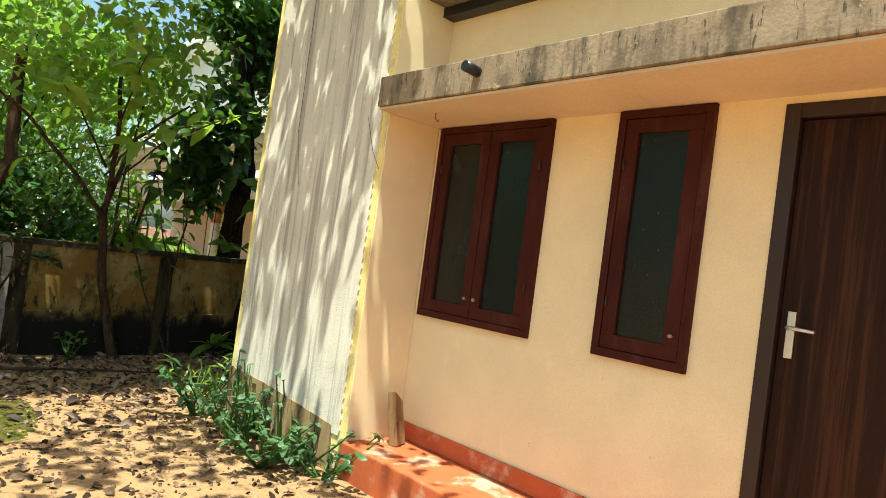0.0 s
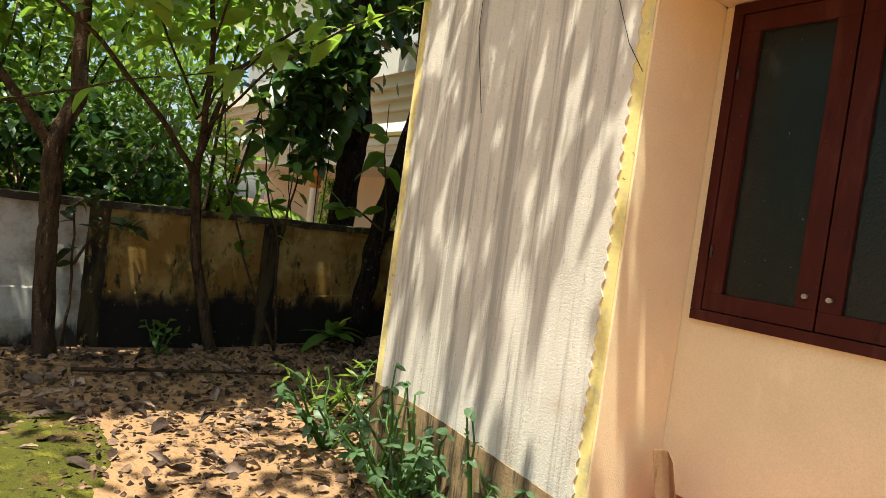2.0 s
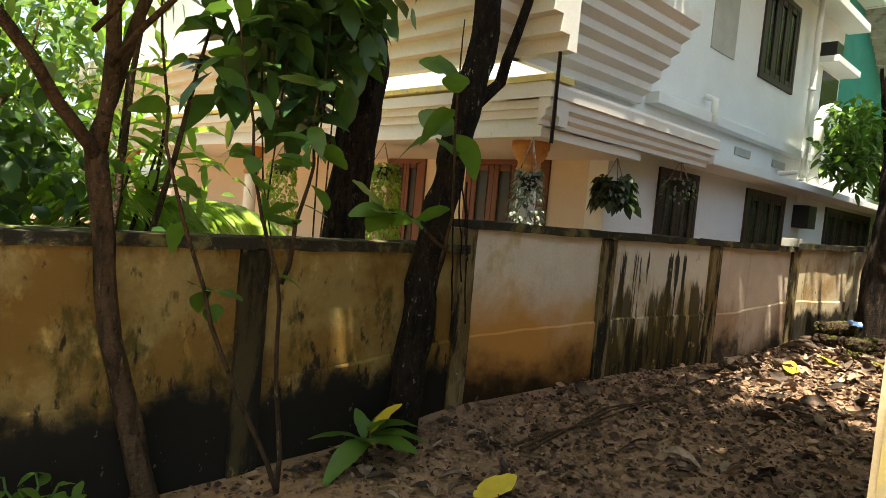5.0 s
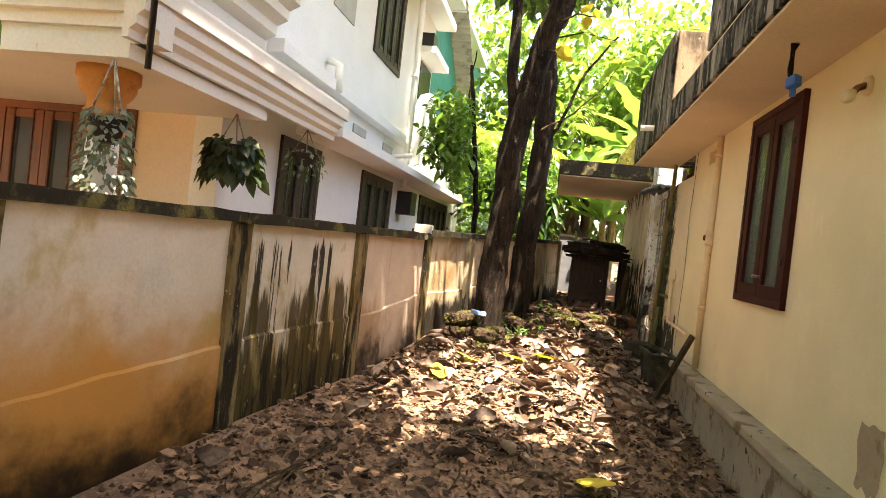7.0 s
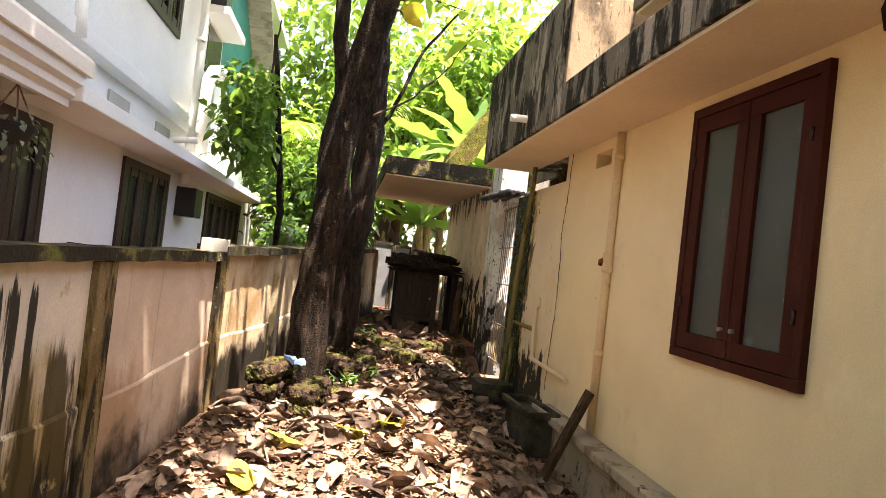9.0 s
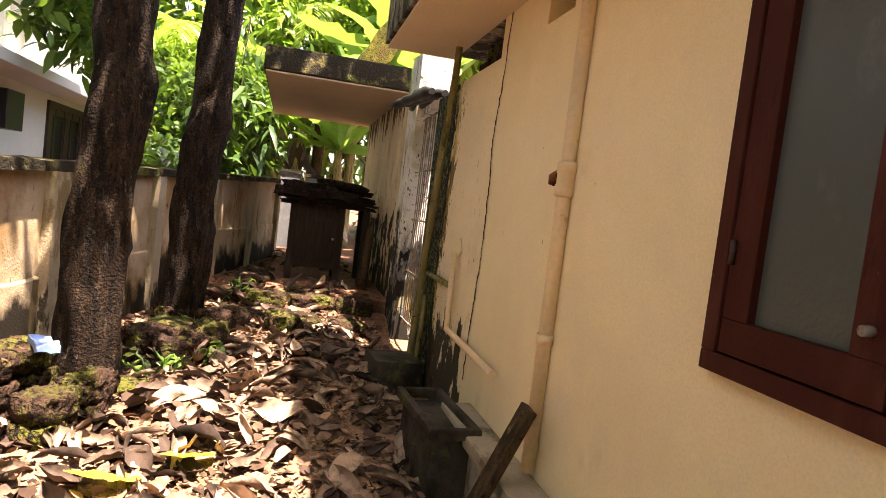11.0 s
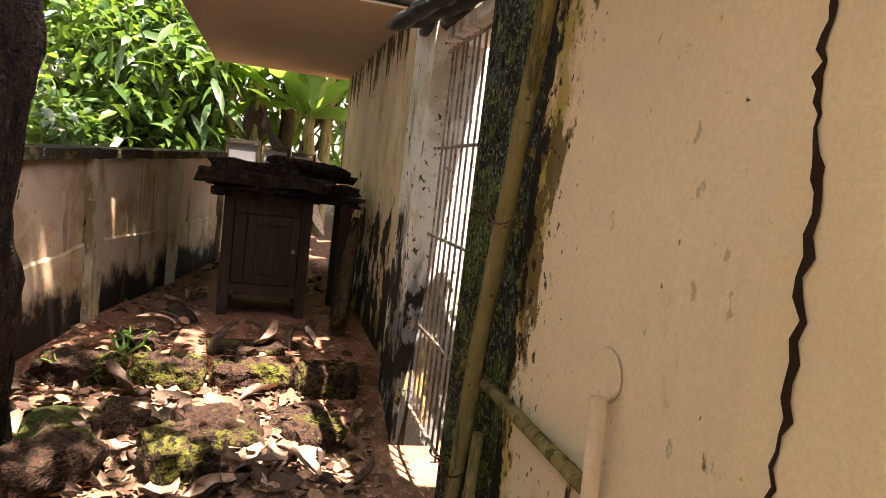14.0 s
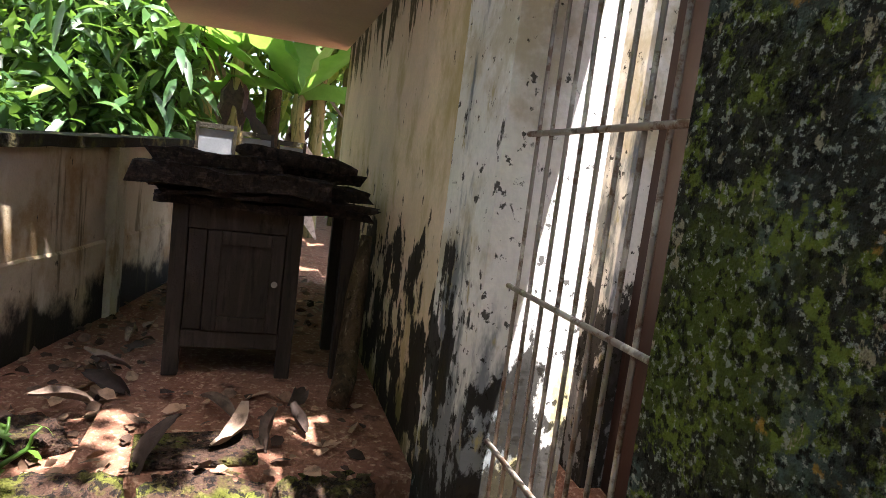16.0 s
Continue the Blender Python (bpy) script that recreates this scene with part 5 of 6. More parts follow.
# bare patches where the plaster came off
for x, z, w, h in ((5.75, 0.62, 0.22, 0.30), (5.42, 0.56, 0.2, 0.34), (5.1, 0.6, 0.26, 0.30)):
    s = thing("bare_patch", x, NY, z, 180, "scraped patch of bare grey plaster on the cream wall", "patch")
    bm = bmesh.new()
    rim = [bm.verts.new((w * (0.5 + 0.16 * noise.noise(Vector((math.cos(a) * 2, math.sin(a) * 2, x)))) * max(-1, min(1, 1.4 * math.cos(a))), -0.003, h * (0.5 + 0.16 * noise.noise(Vector((math.cos(a) * 3, math.sin(a) * 3, x + 4)))) * max(-1, min(1, 1.4 * math.sin(a))))) for a in np.linspace(0, 2 * math.pi, 36)[:-1]]
    bm.faces.new(rim)
    part("scrape", bm, bare_plaster, s)

# loose bricks on the low wall top
for k, (x, dz, r) in enumerate(((10.2, 0, 4), (10.42, 0, -6), (10.64, 0, 3), (10.3, 0.075, 9), (10.55, 0.075, -12))):
    b = thing("brick", x, NY - 0.09, 2.36 + dz, r, "loose old red brick on the wall top", "brick", "bricks on the wall top")
    part("body", boxed(-0.1, 0.1, -0.05, 0.05, 0, 0.072), laterite, b, bevel=0.006)

# ---- old desk under the porch ----
def splintered(y0, y1, x0, x1, h, k, warp=0.05):
    """A rotten slab with torn ends, gouged along its grain."""
    bm = bmesh.new()
    box(bm, x0, x1, y0, y1, 0, h)
    bmesh.ops.subdivide_edges(bm, edges=[e for e in bm.edges if abs(e.verts[0].co.y - e.verts[1].co.y) > 0.01], cuts=26, use_grid_fill=True)
    bmesh.ops.subdivide_edges(bm, edges=[e for e in bm.edges if abs(e.verts[0].co.x - e.verts[1].co.x) > 0.01], cuts=7, use_grid_fill=True)
    mid, half = (y0 + y1) / 2, (y1 - y0) / 2
    for v in bm.verts:
        x, y, z = v.co
        e = abs(y - mid) / half
        v.co.z += 0.020 * noise.noise(Vector((x * 22, y * 4, k))) + 0.014 * noise.noise(Vector((x * 50, y * 9, k + z * 30))) + warp * ((y - mid) / half) ** 2 * 0.4 * (1 if k % 2 else -1) * (z / h)
        v.co.x += 0.045 * noise.noise(Vector((y * 6, k, 3))) + 0.018 * noise.noise(Vector((y * 24, k, 5 + z * 20)))
        v.co.y += (0.10 * noise.noise(Vector((x * 30, k, 8 + z * 25))) + 0.04 * noise.noise(Vector((x * 70, k, z * 60)))) * max(0.0, e - 0.6) / 0.4
        if e > 0.75:
            v.co.z = z * 0.5 + v.co.z * 0.5 - 0.02 * (e - 0.75)
    return bm


desk = thing("old_cupboard_table", 14.12, 5.50, 0.462, 0, "dark rotting wooden cupboard desk with warped boards on top", "desk")
for y in (0.0, 0.545):
    part("leg", boxed(0.0, 0.07, y, y + 0.075, 0, 0.86), desk_wood, desk, bevel=0.006)
    part("leg", boxed(0.55, 0.62, y, y + 0.075, 0, 0.86), desk_wood, desk, bevel=0.006)
part("leg", boxed(0.02, 0.10, -0.29, -0.21, 0, 0.86), desk_wood, desk, bevel=0.006)
part("leg", boxed(0.54, 0.62, -0.29, -0.21, 0, 0.86), desk_wood, desk, bevel=0.006)
part("top_rail", boxed(0.005, 0.05, 0.075, 0.545, 0.75, 0.86), desk_wood, desk, bevel=0.004)
part("bottom_rail", boxed(0.005, 0.05, 0.075, 0.545, 0.15, 0.235), desk_wood, desk, bevel=0.004)
part("bottom_board", boxed(0.05, 0.56, 0.05, 0.57, 0.15, 0.18), desk_wood, desk)
part("side_board", boxed(0.02, 0.045, 0.455, 0.54, 0.24, 0.745), desk_wood, desk, bevel=0.004)
cupboard_door = part("door", boxed(0.016, 0.036, 0.13, 0.40, 0.26, 0.73), desk_wood, desk)
for y0, y1, z0, z1 in ((0.08, 0.145, 0.24, 0.745), (0.385, 0.45, 0.24, 0.745), (0.147, 0.383, 0.24, 0.315), (0.147, 0.383, 0.68, 0.745)):
    part("door_frame", boxed(-0.006, 0.014, y0, y1, z0, z1), desk_wood, cupboard_door, bevel=0.004)
bm = bmesh.new()
tube(bm, [(-0.006, 0.118, 0.50), (-0.03, 0.118, 0.50)], [0.012, 0.016], 10)
part("knob", bm, rust, cupboard_door, "small dull metal knob")
part("back_panel", boxed(0.56, 0.59, 0.06, 0.57, 0.10, 0.84), desk_wood, desk)
part("end_panel", boxed(0.07, 0.55, 0.585, 0.61, 0.10, 0.84), desk_wood, desk)
part("end_panel", boxed(0.07, 0.55, 0.02, 0.045, 0.10, 0.84), desk_wood, desk)
part("table_top", splintered(-0.32, 0.70, -0.05, 0.67, 0.04, 31, 0.01), rotten, desk).location = (0, 0, 0.862 * U)
for k, (y0, y1, z, x0, x1, h, turn) in enumerate(((-0.34, 0.66, 0.915, -0.09, 0.12, 0.03, 2), (-0.10, 0.80, 0.955, -0.14, 0.13, 0.085, -2), (-0.33, 0.10, 0.955, 0.02, 0.24, 0.06, 5), (0.0, 0.74, 0.93, 0.17, 0.40, 0.07, 3), (-0.30, 0.62, 0.93, 0.42, 0.62, 0.07, -3), (0.16, 0.70, 1.05, 0.0, 0.17, 0.06, 4), (-0.26, 0.30, 1.03, 0.20, 0.36, 0.065, -6), (0.12, 0.58, 1.015, 0.38, 0.56, 0.05, 2))):
    plank = thing("rotten_board", 14.12, 5.50, 0.462 + z, turn, "warped rotting plank lying on the old desk", "board", "boards on the desk")
    part("plank", splintered(y0, y1, x0, x1, h, k), rotten, plank)
log = thing("bark_piece", 14.2, 5.44, 1.575, 0, "short dark rotting log on the heap of boards", "log")
bm = bmesh.new()
tube(bm, wobble((0, 0.42, 0.04), (0.05, -0.20, -0.01), 14, 0.02, 7.7, 0.3), [0.012, 0.03, 0.038, 0.04, 0.036, 0.04, 0.042, 0.04, 0.038, 0.042, 0.04, 0.045, 0.04, 0.03, 0.015], 12, True, 0.5, 0.2)
part("wood", bm, rotten, log)
stump = thing("driftwood_piece", 13.85, 5.24, 0.46, 0, "curved broken branch leaning beside the desk", "wood")
bm = bmesh.new()
tube(bm, [(-0.18, 0.06, 0.05), (-0.05, 0.02, 0.12), (0.08, 0.0, 0.24), (0.12, -0.02, 0.5), (0.18, -0.05, 0.8)], [0.05, 0.065, 0.06, 0.05, 0.03], 9, True, 0.4)
part("branch", bm, bark_pale, stump)


# thin aerial roots hanging beside the dark tree
for k, (x, z0, z1) in enumerate(((4.55, 1.5, 0.75), (4.62, 1.45, 0.95), (4.70, 1.4, 0.65), (4.66, 1.42, 1.1))):
    r = thing("hanging_root", x, 8.42, z0, 0, "thin dark root hanging beside the tree", "root", "hanging roots")
    bm = bmesh.new()
    tube(bm, wobble((-0.12, 0, 0.25), (0.0, 0, z1 - z0), 9, 0.02, k * 5.1), 0.006, 5)
    part("strand", bm, bark, r)

# ---- stones ----
def stone(name, x, y, z, w, d, h, rz, label, group, mat=None, rough=0.2):
    t = thing(name, x, y, z, rz, label, "stone", group)
    bm = bmesh.new()
    box(bm, -w / 2, w / 2, -d / 2, d / 2, -0.03, h)
    bmesh.ops.subdivide_edges(bm, edges=bm.edges[:], cuts=10, use_grid_fill=True)
    s = Vector((x * 3, y * 3, z * 3))
    for v in bm.verts:
        c = Vector((v.co.x / w * 2, v.co.y / d * 2, (v.co.z - h / 2) / h * 2))
        f = 1 - 0.26 * max(0.0, c.length - 0.95)
        v.co.x *= f
        v.co.y *= f
        v.co.z = h / 2 + (v.co.z - h / 2) * f
        v.co += Vector((noise.noise(v.co * 7 + s), noise.noise(v.co * 7 + s + Vector((9, 0, 0))), noise.noise(v.co * 7 + s + Vector((0, 9, 0))))) * rough * min(w, d, h) * 0.6
        k = v.co * 26 + s
        v.co += Vector((noise.noise(k), noise.noise(k + Vector((4, 0, 0))), noise.noise(k + Vector((0, 4, 0))))) * 0.026
        v.co *= 1 + 0.05 * noise.noise(v.co * 60 + s)
    for q in bm.faces:
        q.smooth = True
    part("block", bm, mat or laterite, t)


rng = np.random.default_rng(3)
for lay, row in enumerate(((9.76, 10.08, 10.40), (9.78, 10.10), (9.80, 10.08))):
    for x in row:
        stone("laterite_block", x, 7.40 - (x - 9.76) * 0.30 + 0.02 * lay, 0.20 + lay * 0.125, 0.30, 0.24, 0.12, rng.uniform(-30, 10), "dark pitted laterite block in a low pile", "laterite blocks by the trees")
        if lay < 2:
            stone("laterite_block", x - 0.05, 7.12 - (x - 9.76) * 0.30, 0.20 + lay * 0.125, 0.28, 0.22, 0.12, rng.uniform(-30, 20), "dark pitted laterite block in a low pile", "laterite blocks by the trees")
y = 5.22
while y < 6.8:
    w = rng.uniform(0.3, 0.46)
    stone("step_stone", 13.0 + rng.normal(0, 0.02), y + w / 2, 0.27, 0.30, w, 0.20, rng.uniform(-5, 5), "mossy rounded laterite stone edging the raised floor", "step stones")
    y += w + 0.01
for k, (x, y, w) in enumerate(((12.55, 5.55, 0.44), (12.4, 5.95, 0.5), (12.5, 6.4, 0.36), (12.0, 6.1, 0.34), (11.9, 6.55, 0.4), (12.1, 6.95, 0.4), (11.4, 6.6, 0.34), (11.2, 6.95, 0.4), (10.9, 6.75, 0.3), (13.5, 6.5, 0.3), (16.5, 6.1, 0.4), (16.7, 5.7, 0.36))):
    stone("mossy_stone", x, y, ground_z(x, y) - 0.02, w, w * 0.75, 0.19 if x < 12.2 else 0.09, rng.uniform(-40, 40), "half-buried mossy stone in the leaf litter", "stones in the passage")
slabby = thing("paving_slab", 13.27, 5.88, 0.462, 6, "flat mossy stone slab before the desk", "slab")
part("slab", boxed(-0.13, 0.13, -0.22, 0.22, 0, 0.03), laterite, slabby, bevel=0.008)

# galvanised sheets closing the far end
for k, (y0, y1) in enumerate(((5.98, 6.36), (5.62, 5.95), (5.30, 5.59))):
    sh = thing("sheet_panel", 17.6, y0, 0.46, 0, "grey galvanised sheet panel of the far fence", "fence panel", "far fence panels")
    part("sheet", boxed(0, 0.012, 0.03, y1 - y0 - 0.03, 0.05, 1.28 - 0.04 * k), zinc, sh)
    for yy in (0.0, y1 - y0 - 0.03):
        part("post", boxed(-0.02, 0.03, yy, yy + 0.03, 0, 1.34 - 0.04 * k), post_dark, sh)
    part("top_rail", boxed(-0.02, 0.03, 0.03, y1 - y0 - 0.03, 1.29 - 0.04 * k, 1.34 - 0.04 * k), coping, sh)

# ---- details of the neighbouring house ----
col = thing("verandah_column", 6.45, 9.38, -0.2, 0, "white verandah column with an orange turned capital", "column")
bm = bmesh.new()
lathe(bm, [(0.10, 0), (0.10, 1.90), (0.095, 1.96)], 24)
part("shaft", bm, cornice_paint, col)
bm = bmesh.new()
lathe(bm, [(0.10, 1.96), (0.125, 1.98), (0.125, 2.01), (0.10, 2.03), (0.11, 2.10), (0.135, 2.13), (0.115, 2.15), (0.115, 2.20), (0.15, 2.24), (0.17, 2.28), (0.17, 2.31), (0.19, 2.33), (0.19, 2.40)], 28)
part("capital", bm, terracotta, col, "orange turned capital")
for x, y in ((6.42, 15.0), (6.42, 20.5)):
    c2 = copy_thing(col, pose(x * U, y * U, -0.2 * U))
for y0, w, n in ((11.64, 1.43, 3), (13.35, 0.86, 2)):
    window("verandah_door", 7.93, y0, 0.0, -90, w, 2.25, n, nb_glass, "polished red-brown timber door panels on the verandah", True, teak, 0.12)


def hanging_plant(x, y, z, label, m, n, r, h, size, drop):
    t = thing("hanging_plant", x, y, z, 0, label, "hanging plant")
    rg = np.random.default_rng(int(x * 77))
    for a in (0.3, 2.4, 4.5):
        bm = bmesh.new()
        tube(bm, [(0, 0, 0), (0.7 * r * math.cos(a), 0.7 * r * math.sin(a), -drop)], 0.006, 5)
        part("cord", bm, rust, t)
    bm = bmesh.new()
    lathe(bm, [(r * 0.4, -drop - 0.14), (r * 0.68, -drop - 0.01), (r * 0.7, -drop)], 14)
    part("pot", bm, pot_clay, t)
    a = rg.uniform(0, 6.28, n)
    q = rg.uniform(0, 1, n)
    rad = r * (0.65 + 0.45 * np.sqrt(q)) * rg.uniform(0.75, 1.1, n)
    base = np.stack([rad * np.cos(a), rad * np.sin(a), -drop + 0.06 - h * q], 1)
    way = np.stack([np.cos(a), np.sin(a), rg.normal(-0.5, 0.5, n)], 1)
    ob = leaves_mesh("foliage", base, way, size * rg.uniform(0.6, 1.2, n), 0.42, m, 0.5, rng=rg)
    ob.parent = t


hanging_plant(7.68, 9.14, 2.2, "hanging basket with broad dark green leaves", leaf_vine, 190, 0.17, 0.32, 0.12, 0.26)
hanging_plant(9.15, 9.12, 2.35, "hanging pot with a sparse grey trailing plant", leaf_silver, 70, 0.20, 0.36, 0.05, 0.26)
hanging_plant(6.12, 9.1, 2.2, "hanging pot with a silvery trailing plant", leaf_silver, 800, 0.15, 0.80, 0.04, 0.36)
hanging_plant(6.3, 11.5, 2.2, "long yellow-green trailing plant in a hanging pot", leaf_bright, 1200, 0.22, 1.0, 0.055, 0.30)
hanging_plant(6.3, 13.85, 2.2, "long yellow-green trailing plant in a hanging pot", leaf_bright, 1000, 0.22, 1.0, 0.055, 0.30)
pipe("down_pipe", [(14.0, 9.22, 6.5), (14.05, 9.22, 2.2)], 0.055, pvc, "white plastic downpipe on the house wall", clips=[(14.0, 9.22, 4.2), (14.04, 9.22, 2.6)])
pipe("vent_pipe", [(14.6, 9.2, 2.5), (14.6, 9.2, 3.8), (14.66, 9.15, 3.95), (14.8, 9.1, 4.0), (15.05, 9.05, 3.95)], 0.10, pvc, "white vent pipe with an elbow")
pipe("corner_pipe", [(6.0, 8.80, 6.2), (6.0, 8.80, 2.12)], 0.018, black_plastic, "thin black pipe at the cornice corner")
pipe("overflow_pipe", [(10.15, 9.36, 3.35), (10.15, 9.22, 3.30), (10.15, 9.2, 2.98)], 0.05, pvc, "short white overflow pipe on the house wall")
pipe("overflow_pipe", [(11.9, 8.9, 2.49), (11.9, 8.62, 2.52)], 0.035, pvc, "short white pipe over the sunshade")
ac = thing("meter_box", 14.35, 9.4, 1.75, 0, "dark box under the neighbour's sunshade", "box")
part("body", boxed(0, 0.45, -0.28, 0, 0, 0.42), black_plastic, ac, bevel=0.01)
part("window_shade", boxed(14.7, 16.2, 9.04, 9.4, 4.85, 4.97), white_paint, nb, bevel=0.01)
part("shade_box", boxed(14.8, 15.2, 9.12, 9.4, 4.975, 5.25), black_plastic, nb, "dark box on the small window shade", bevel=0.01)
part("upper_opening", boxed(15.1, 16.1, 9.388, 9.4, 4.05, 4.8), nb_glass, nb)
for x0, x1, z in ((9.2, 10.1, 2.72), (11.4, 12.0, 2.72), (13.0, 13.6, 2.72)):
    bm = bmesh.new()
    box(bm, x0, x1, 9.375, 9.395, z, z + 0.12)
    part("vent_strip", bm, grey_paint, nb, "grey pierced vent strip")


# ---- plants with broad leaves ----
def broad_leaf(name, length, width, bend, material, seed=0, torn=0.0, rows=9):
    """A mesh of one broad leaf along +x from its stalk, folded on its rib, bending down; torn cuts its margin into lobes."""
    bm = bmesh.new()
    rg = np.random.default_rng(seed)
    grid = []
    for i in range(rows + 1):
        f = i / rows
        w = width * 0.5 * (math.sin(math.pi * min(1.0, f * 0.92 + 0.06)) ** 0.75)
        if torn and i % 2:
            w *= 1 - torn * rg.uniform(0.2, 1.0)
        x, z = length * f * (1 - 0.12 * abs(bend) * f), -bend * length * f * f
        r = []
        for s in (-1, -0.5, 0, 0.5, 1):
            r.append(bm.verts.new((x + 0.04 * length * abs(s) * (1 - f), s * w, z + 0.22 * w * abs(s) - 0.12 * w * s * s * (1 + rg.normal(0, 0.6)))))
        grid.append(r)
    for a, b in zip(grid, grid[1:]):
        for k in range(4):
            bm.faces.new((a[k], a[k + 1], b[k + 1], b[k])).smooth = True
    for v in bm.verts:
        v.co *= U
    me = bpy.data.meshes.new(name)
    bm.to_mesh(me)
    bm.free()
    me.materials.append(material)
    return me


LEAF_SETS = {}


def leaf_set(key, length, width, material, torn=0.0):
    if key not in LEAF_SETS:
        LEAF_SETS[key] = [broad_leaf("leaf", length, width, b, material, k, torn) for k, b in enumerate((0.1, 0.25, 0.45, 0.7))]
    return LEAF_SETS[key]


def place_leaf(parent, me, at, yaw, pitch, roll=0.0, scale=1.0):
    ob = new("leaf", me)
    ob.parent = parent
    ob.matrix_basis = Matrix.Translation(Vector(at) * U) @ Euler((radians(roll), radians(-pitch), radians(yaw))).to_matrix().to_4x4() @ Matrix.Scale(scale, 4)
    return ob


def leafy_plant(name, x, y, z, n, height, spread, meshes, label, seed, category="plant", stem_mat=None, scale=(0.7, 1.1), stems=3):
    rg = np.random.default_rng(seed)
    t = thing(name, x, y, z, 0, label, category)
    tips = []
    for k in range(stems):
        a = rg.uniform(0, 6.28)
        e = Vector((spread * 0.5 * math.cos(a), spread * 0.5 * math.sin(a), height * rg.uniform(0.7, 1.0)))
        bm = bmesh.new()
        pts = wobble((0, 0, -0.02), tuple(e), 6, 0.04, seed + k)
        tube(bm, pts, list(np.linspace(0.012, 0.005, 7)), 6)
        part("stem", bm, stem_mat or bark_pale, t)
        tips.append(pts)
    for k in range(n):
        pts = tips[k % stems]
        f = rg.uniform(0.25, 1.0)
        p = pts[min(6, int(f * 6.99))]
        place_leaf(t, meshes[rg.integers(0, len(meshes))], p, rg.uniform(0, 360), rg.uniform(-25, 35), rg.normal(0, 20), rg.uniform(*scale))
    return t


big = leaf_set("big", 0.30, 0.17, leaf_mid)
bright = leaf_set("bright", 0.26, 0.12, leaf_bright)
small = leaf_set("small", 0.10, 0.05, leaf_mid)
oval = leaf_set("oval_small", 0.085, 0.052, leaf_weed)
yp = thing("young_plant", 3.72, 8.22, ground_z(3.72, 8.22), 0, "young plant with broad yellow-green leaves at the tree foot", "plant")
bm = bmesh.new()
tube(bm, wobble((0, 0, -0.03), (0.02, 0.0, 0.2), 5, 0.01, 2.2), [0.014, 0.012, 0.01, 0.009, 0.008, 0.006], 8)
part("stem", bm, bark_pale, yp)
yl = leaf_set("young", 0.36, 0.15, leaf_mid)
for k, (yaw, pitch, s) in enumerate(((20, 48, 0.8), (80, 55, 0.7), (150, 30, 0.95), (200, 15, 1.0), (235, 22, 1.05), (285, 12, 0.95), (320, 20, 1.0), (350, 35, 0.9), (255, 40, 0.7))):
    place_leaf(yp, yl[k % 4], (0.02, 0, 0.10 + 0.012 * k), yaw, pitch, 8 * (k % 3 - 1), s)
place_leaf(yp, broad_leaf("yellow_leaf", 0.26, 0.13, 0.2, leaf_yellow, 5), (0.02, 0, 0.18), 335, 55)
place = [(2.75, 5.0), (2.6, 4.55), (2.72, 4.2), (2.5, 4.85), (2.45, 4.35), (2.62, 5.35), (2.55, 5.75), (2.75, 3.95)]
for k, (x, y) in enumerate(place):
    leafy_plant("weed", x, y, -0.17, 95, 0.36 if k % 3 else 0.58, 0.75, oval, "leafy green weed at the foot of the fin", 20 + k, "weed", leaf_mid, scale=(0.5, 1.1), stems=9)
for k, (x, y) in enumerate([(3.0, 6.1), (2.8, 6.4), (3.2, 5.9)]):
    leafy_plant("fern", x, y, -0.17, 40, 0.4, 0.6, leaf_set("fern", 0.16, 0.03, leaf_bright), "feathery yellow-green fern behind the fin", 50 + k, "fern", leaf_mid, stems=7)
# sapling whose broad leaves hang over the wall
def sapling(base, twigs, meshes, per, label, seed, scale=(0.7, 1.15)):
    rg = np.random.default_rng(seed)
    t = thing("sapling", *base, 0, label, "sapling")
    o = Vector(base)
    for k, tw in enumerate(twigs):
        pts = []
        for p, q in zip(tw, tw[1:]):
            pts += wobble(p, q, 5, 0.03, seed + k)[:-1]
        pts.append(Vector(tw[-1]))
        bm = bmesh.new()
        tube(bm, [p - o for p in pts], list(np.linspace(0.014, 0.004, len(pts))), 6)
        part("stem", bm, bark_pale, t)
        for j in range(per):
            f = rg.uniform(0.35, 1.0)
            p = pts[min(len(pts) - 1, int(f * len(pts)))] - o
            place_leaf(t, meshes[rg.integers(0, 4)], p, rg.uniform(0, 360), rg.uniform(-25, 45), rg.normal(0, 25), rg.uniform(*scale))
    return t


sapling((3.1, 8.15, -0.1), [[(3.1, 8.15, -0.1), (3.0, 8.1, 0.9), (2.75, 8.0, 1.6), (2.6, 7.95, 2.3)], [(3.0, 8.1, 1.0), (3.05, 8.0, 1.5), (3.0, 7.9, 1.95)], [(3.1, 8.15, -0.1), (2.7, 8.2, 0.8), (2.4, 8.1, 1.6), (2.3, 8.0, 2.3)]], leaf_set("oval", 0.19, 0.11, leaf_mid), 15, "leafy sapling before the compound wall", 5)
sapling((4.05, 8.1, -0.1), [[(4.25, 8.28, 1.05), (4.15, 8.1, 1.4), (3.95, 7.95, 2.0), (3.9, 7.9, 2.5)], [(4.2, 8.2, 1.2), (3.8, 8.15, 1.4), (3.6, 8.2, 1.38)]], leaf_set("huge", 0.32, 0.20, leaf_mid), 7, "broad-leaved young shoots beside the dark trunk", 8)
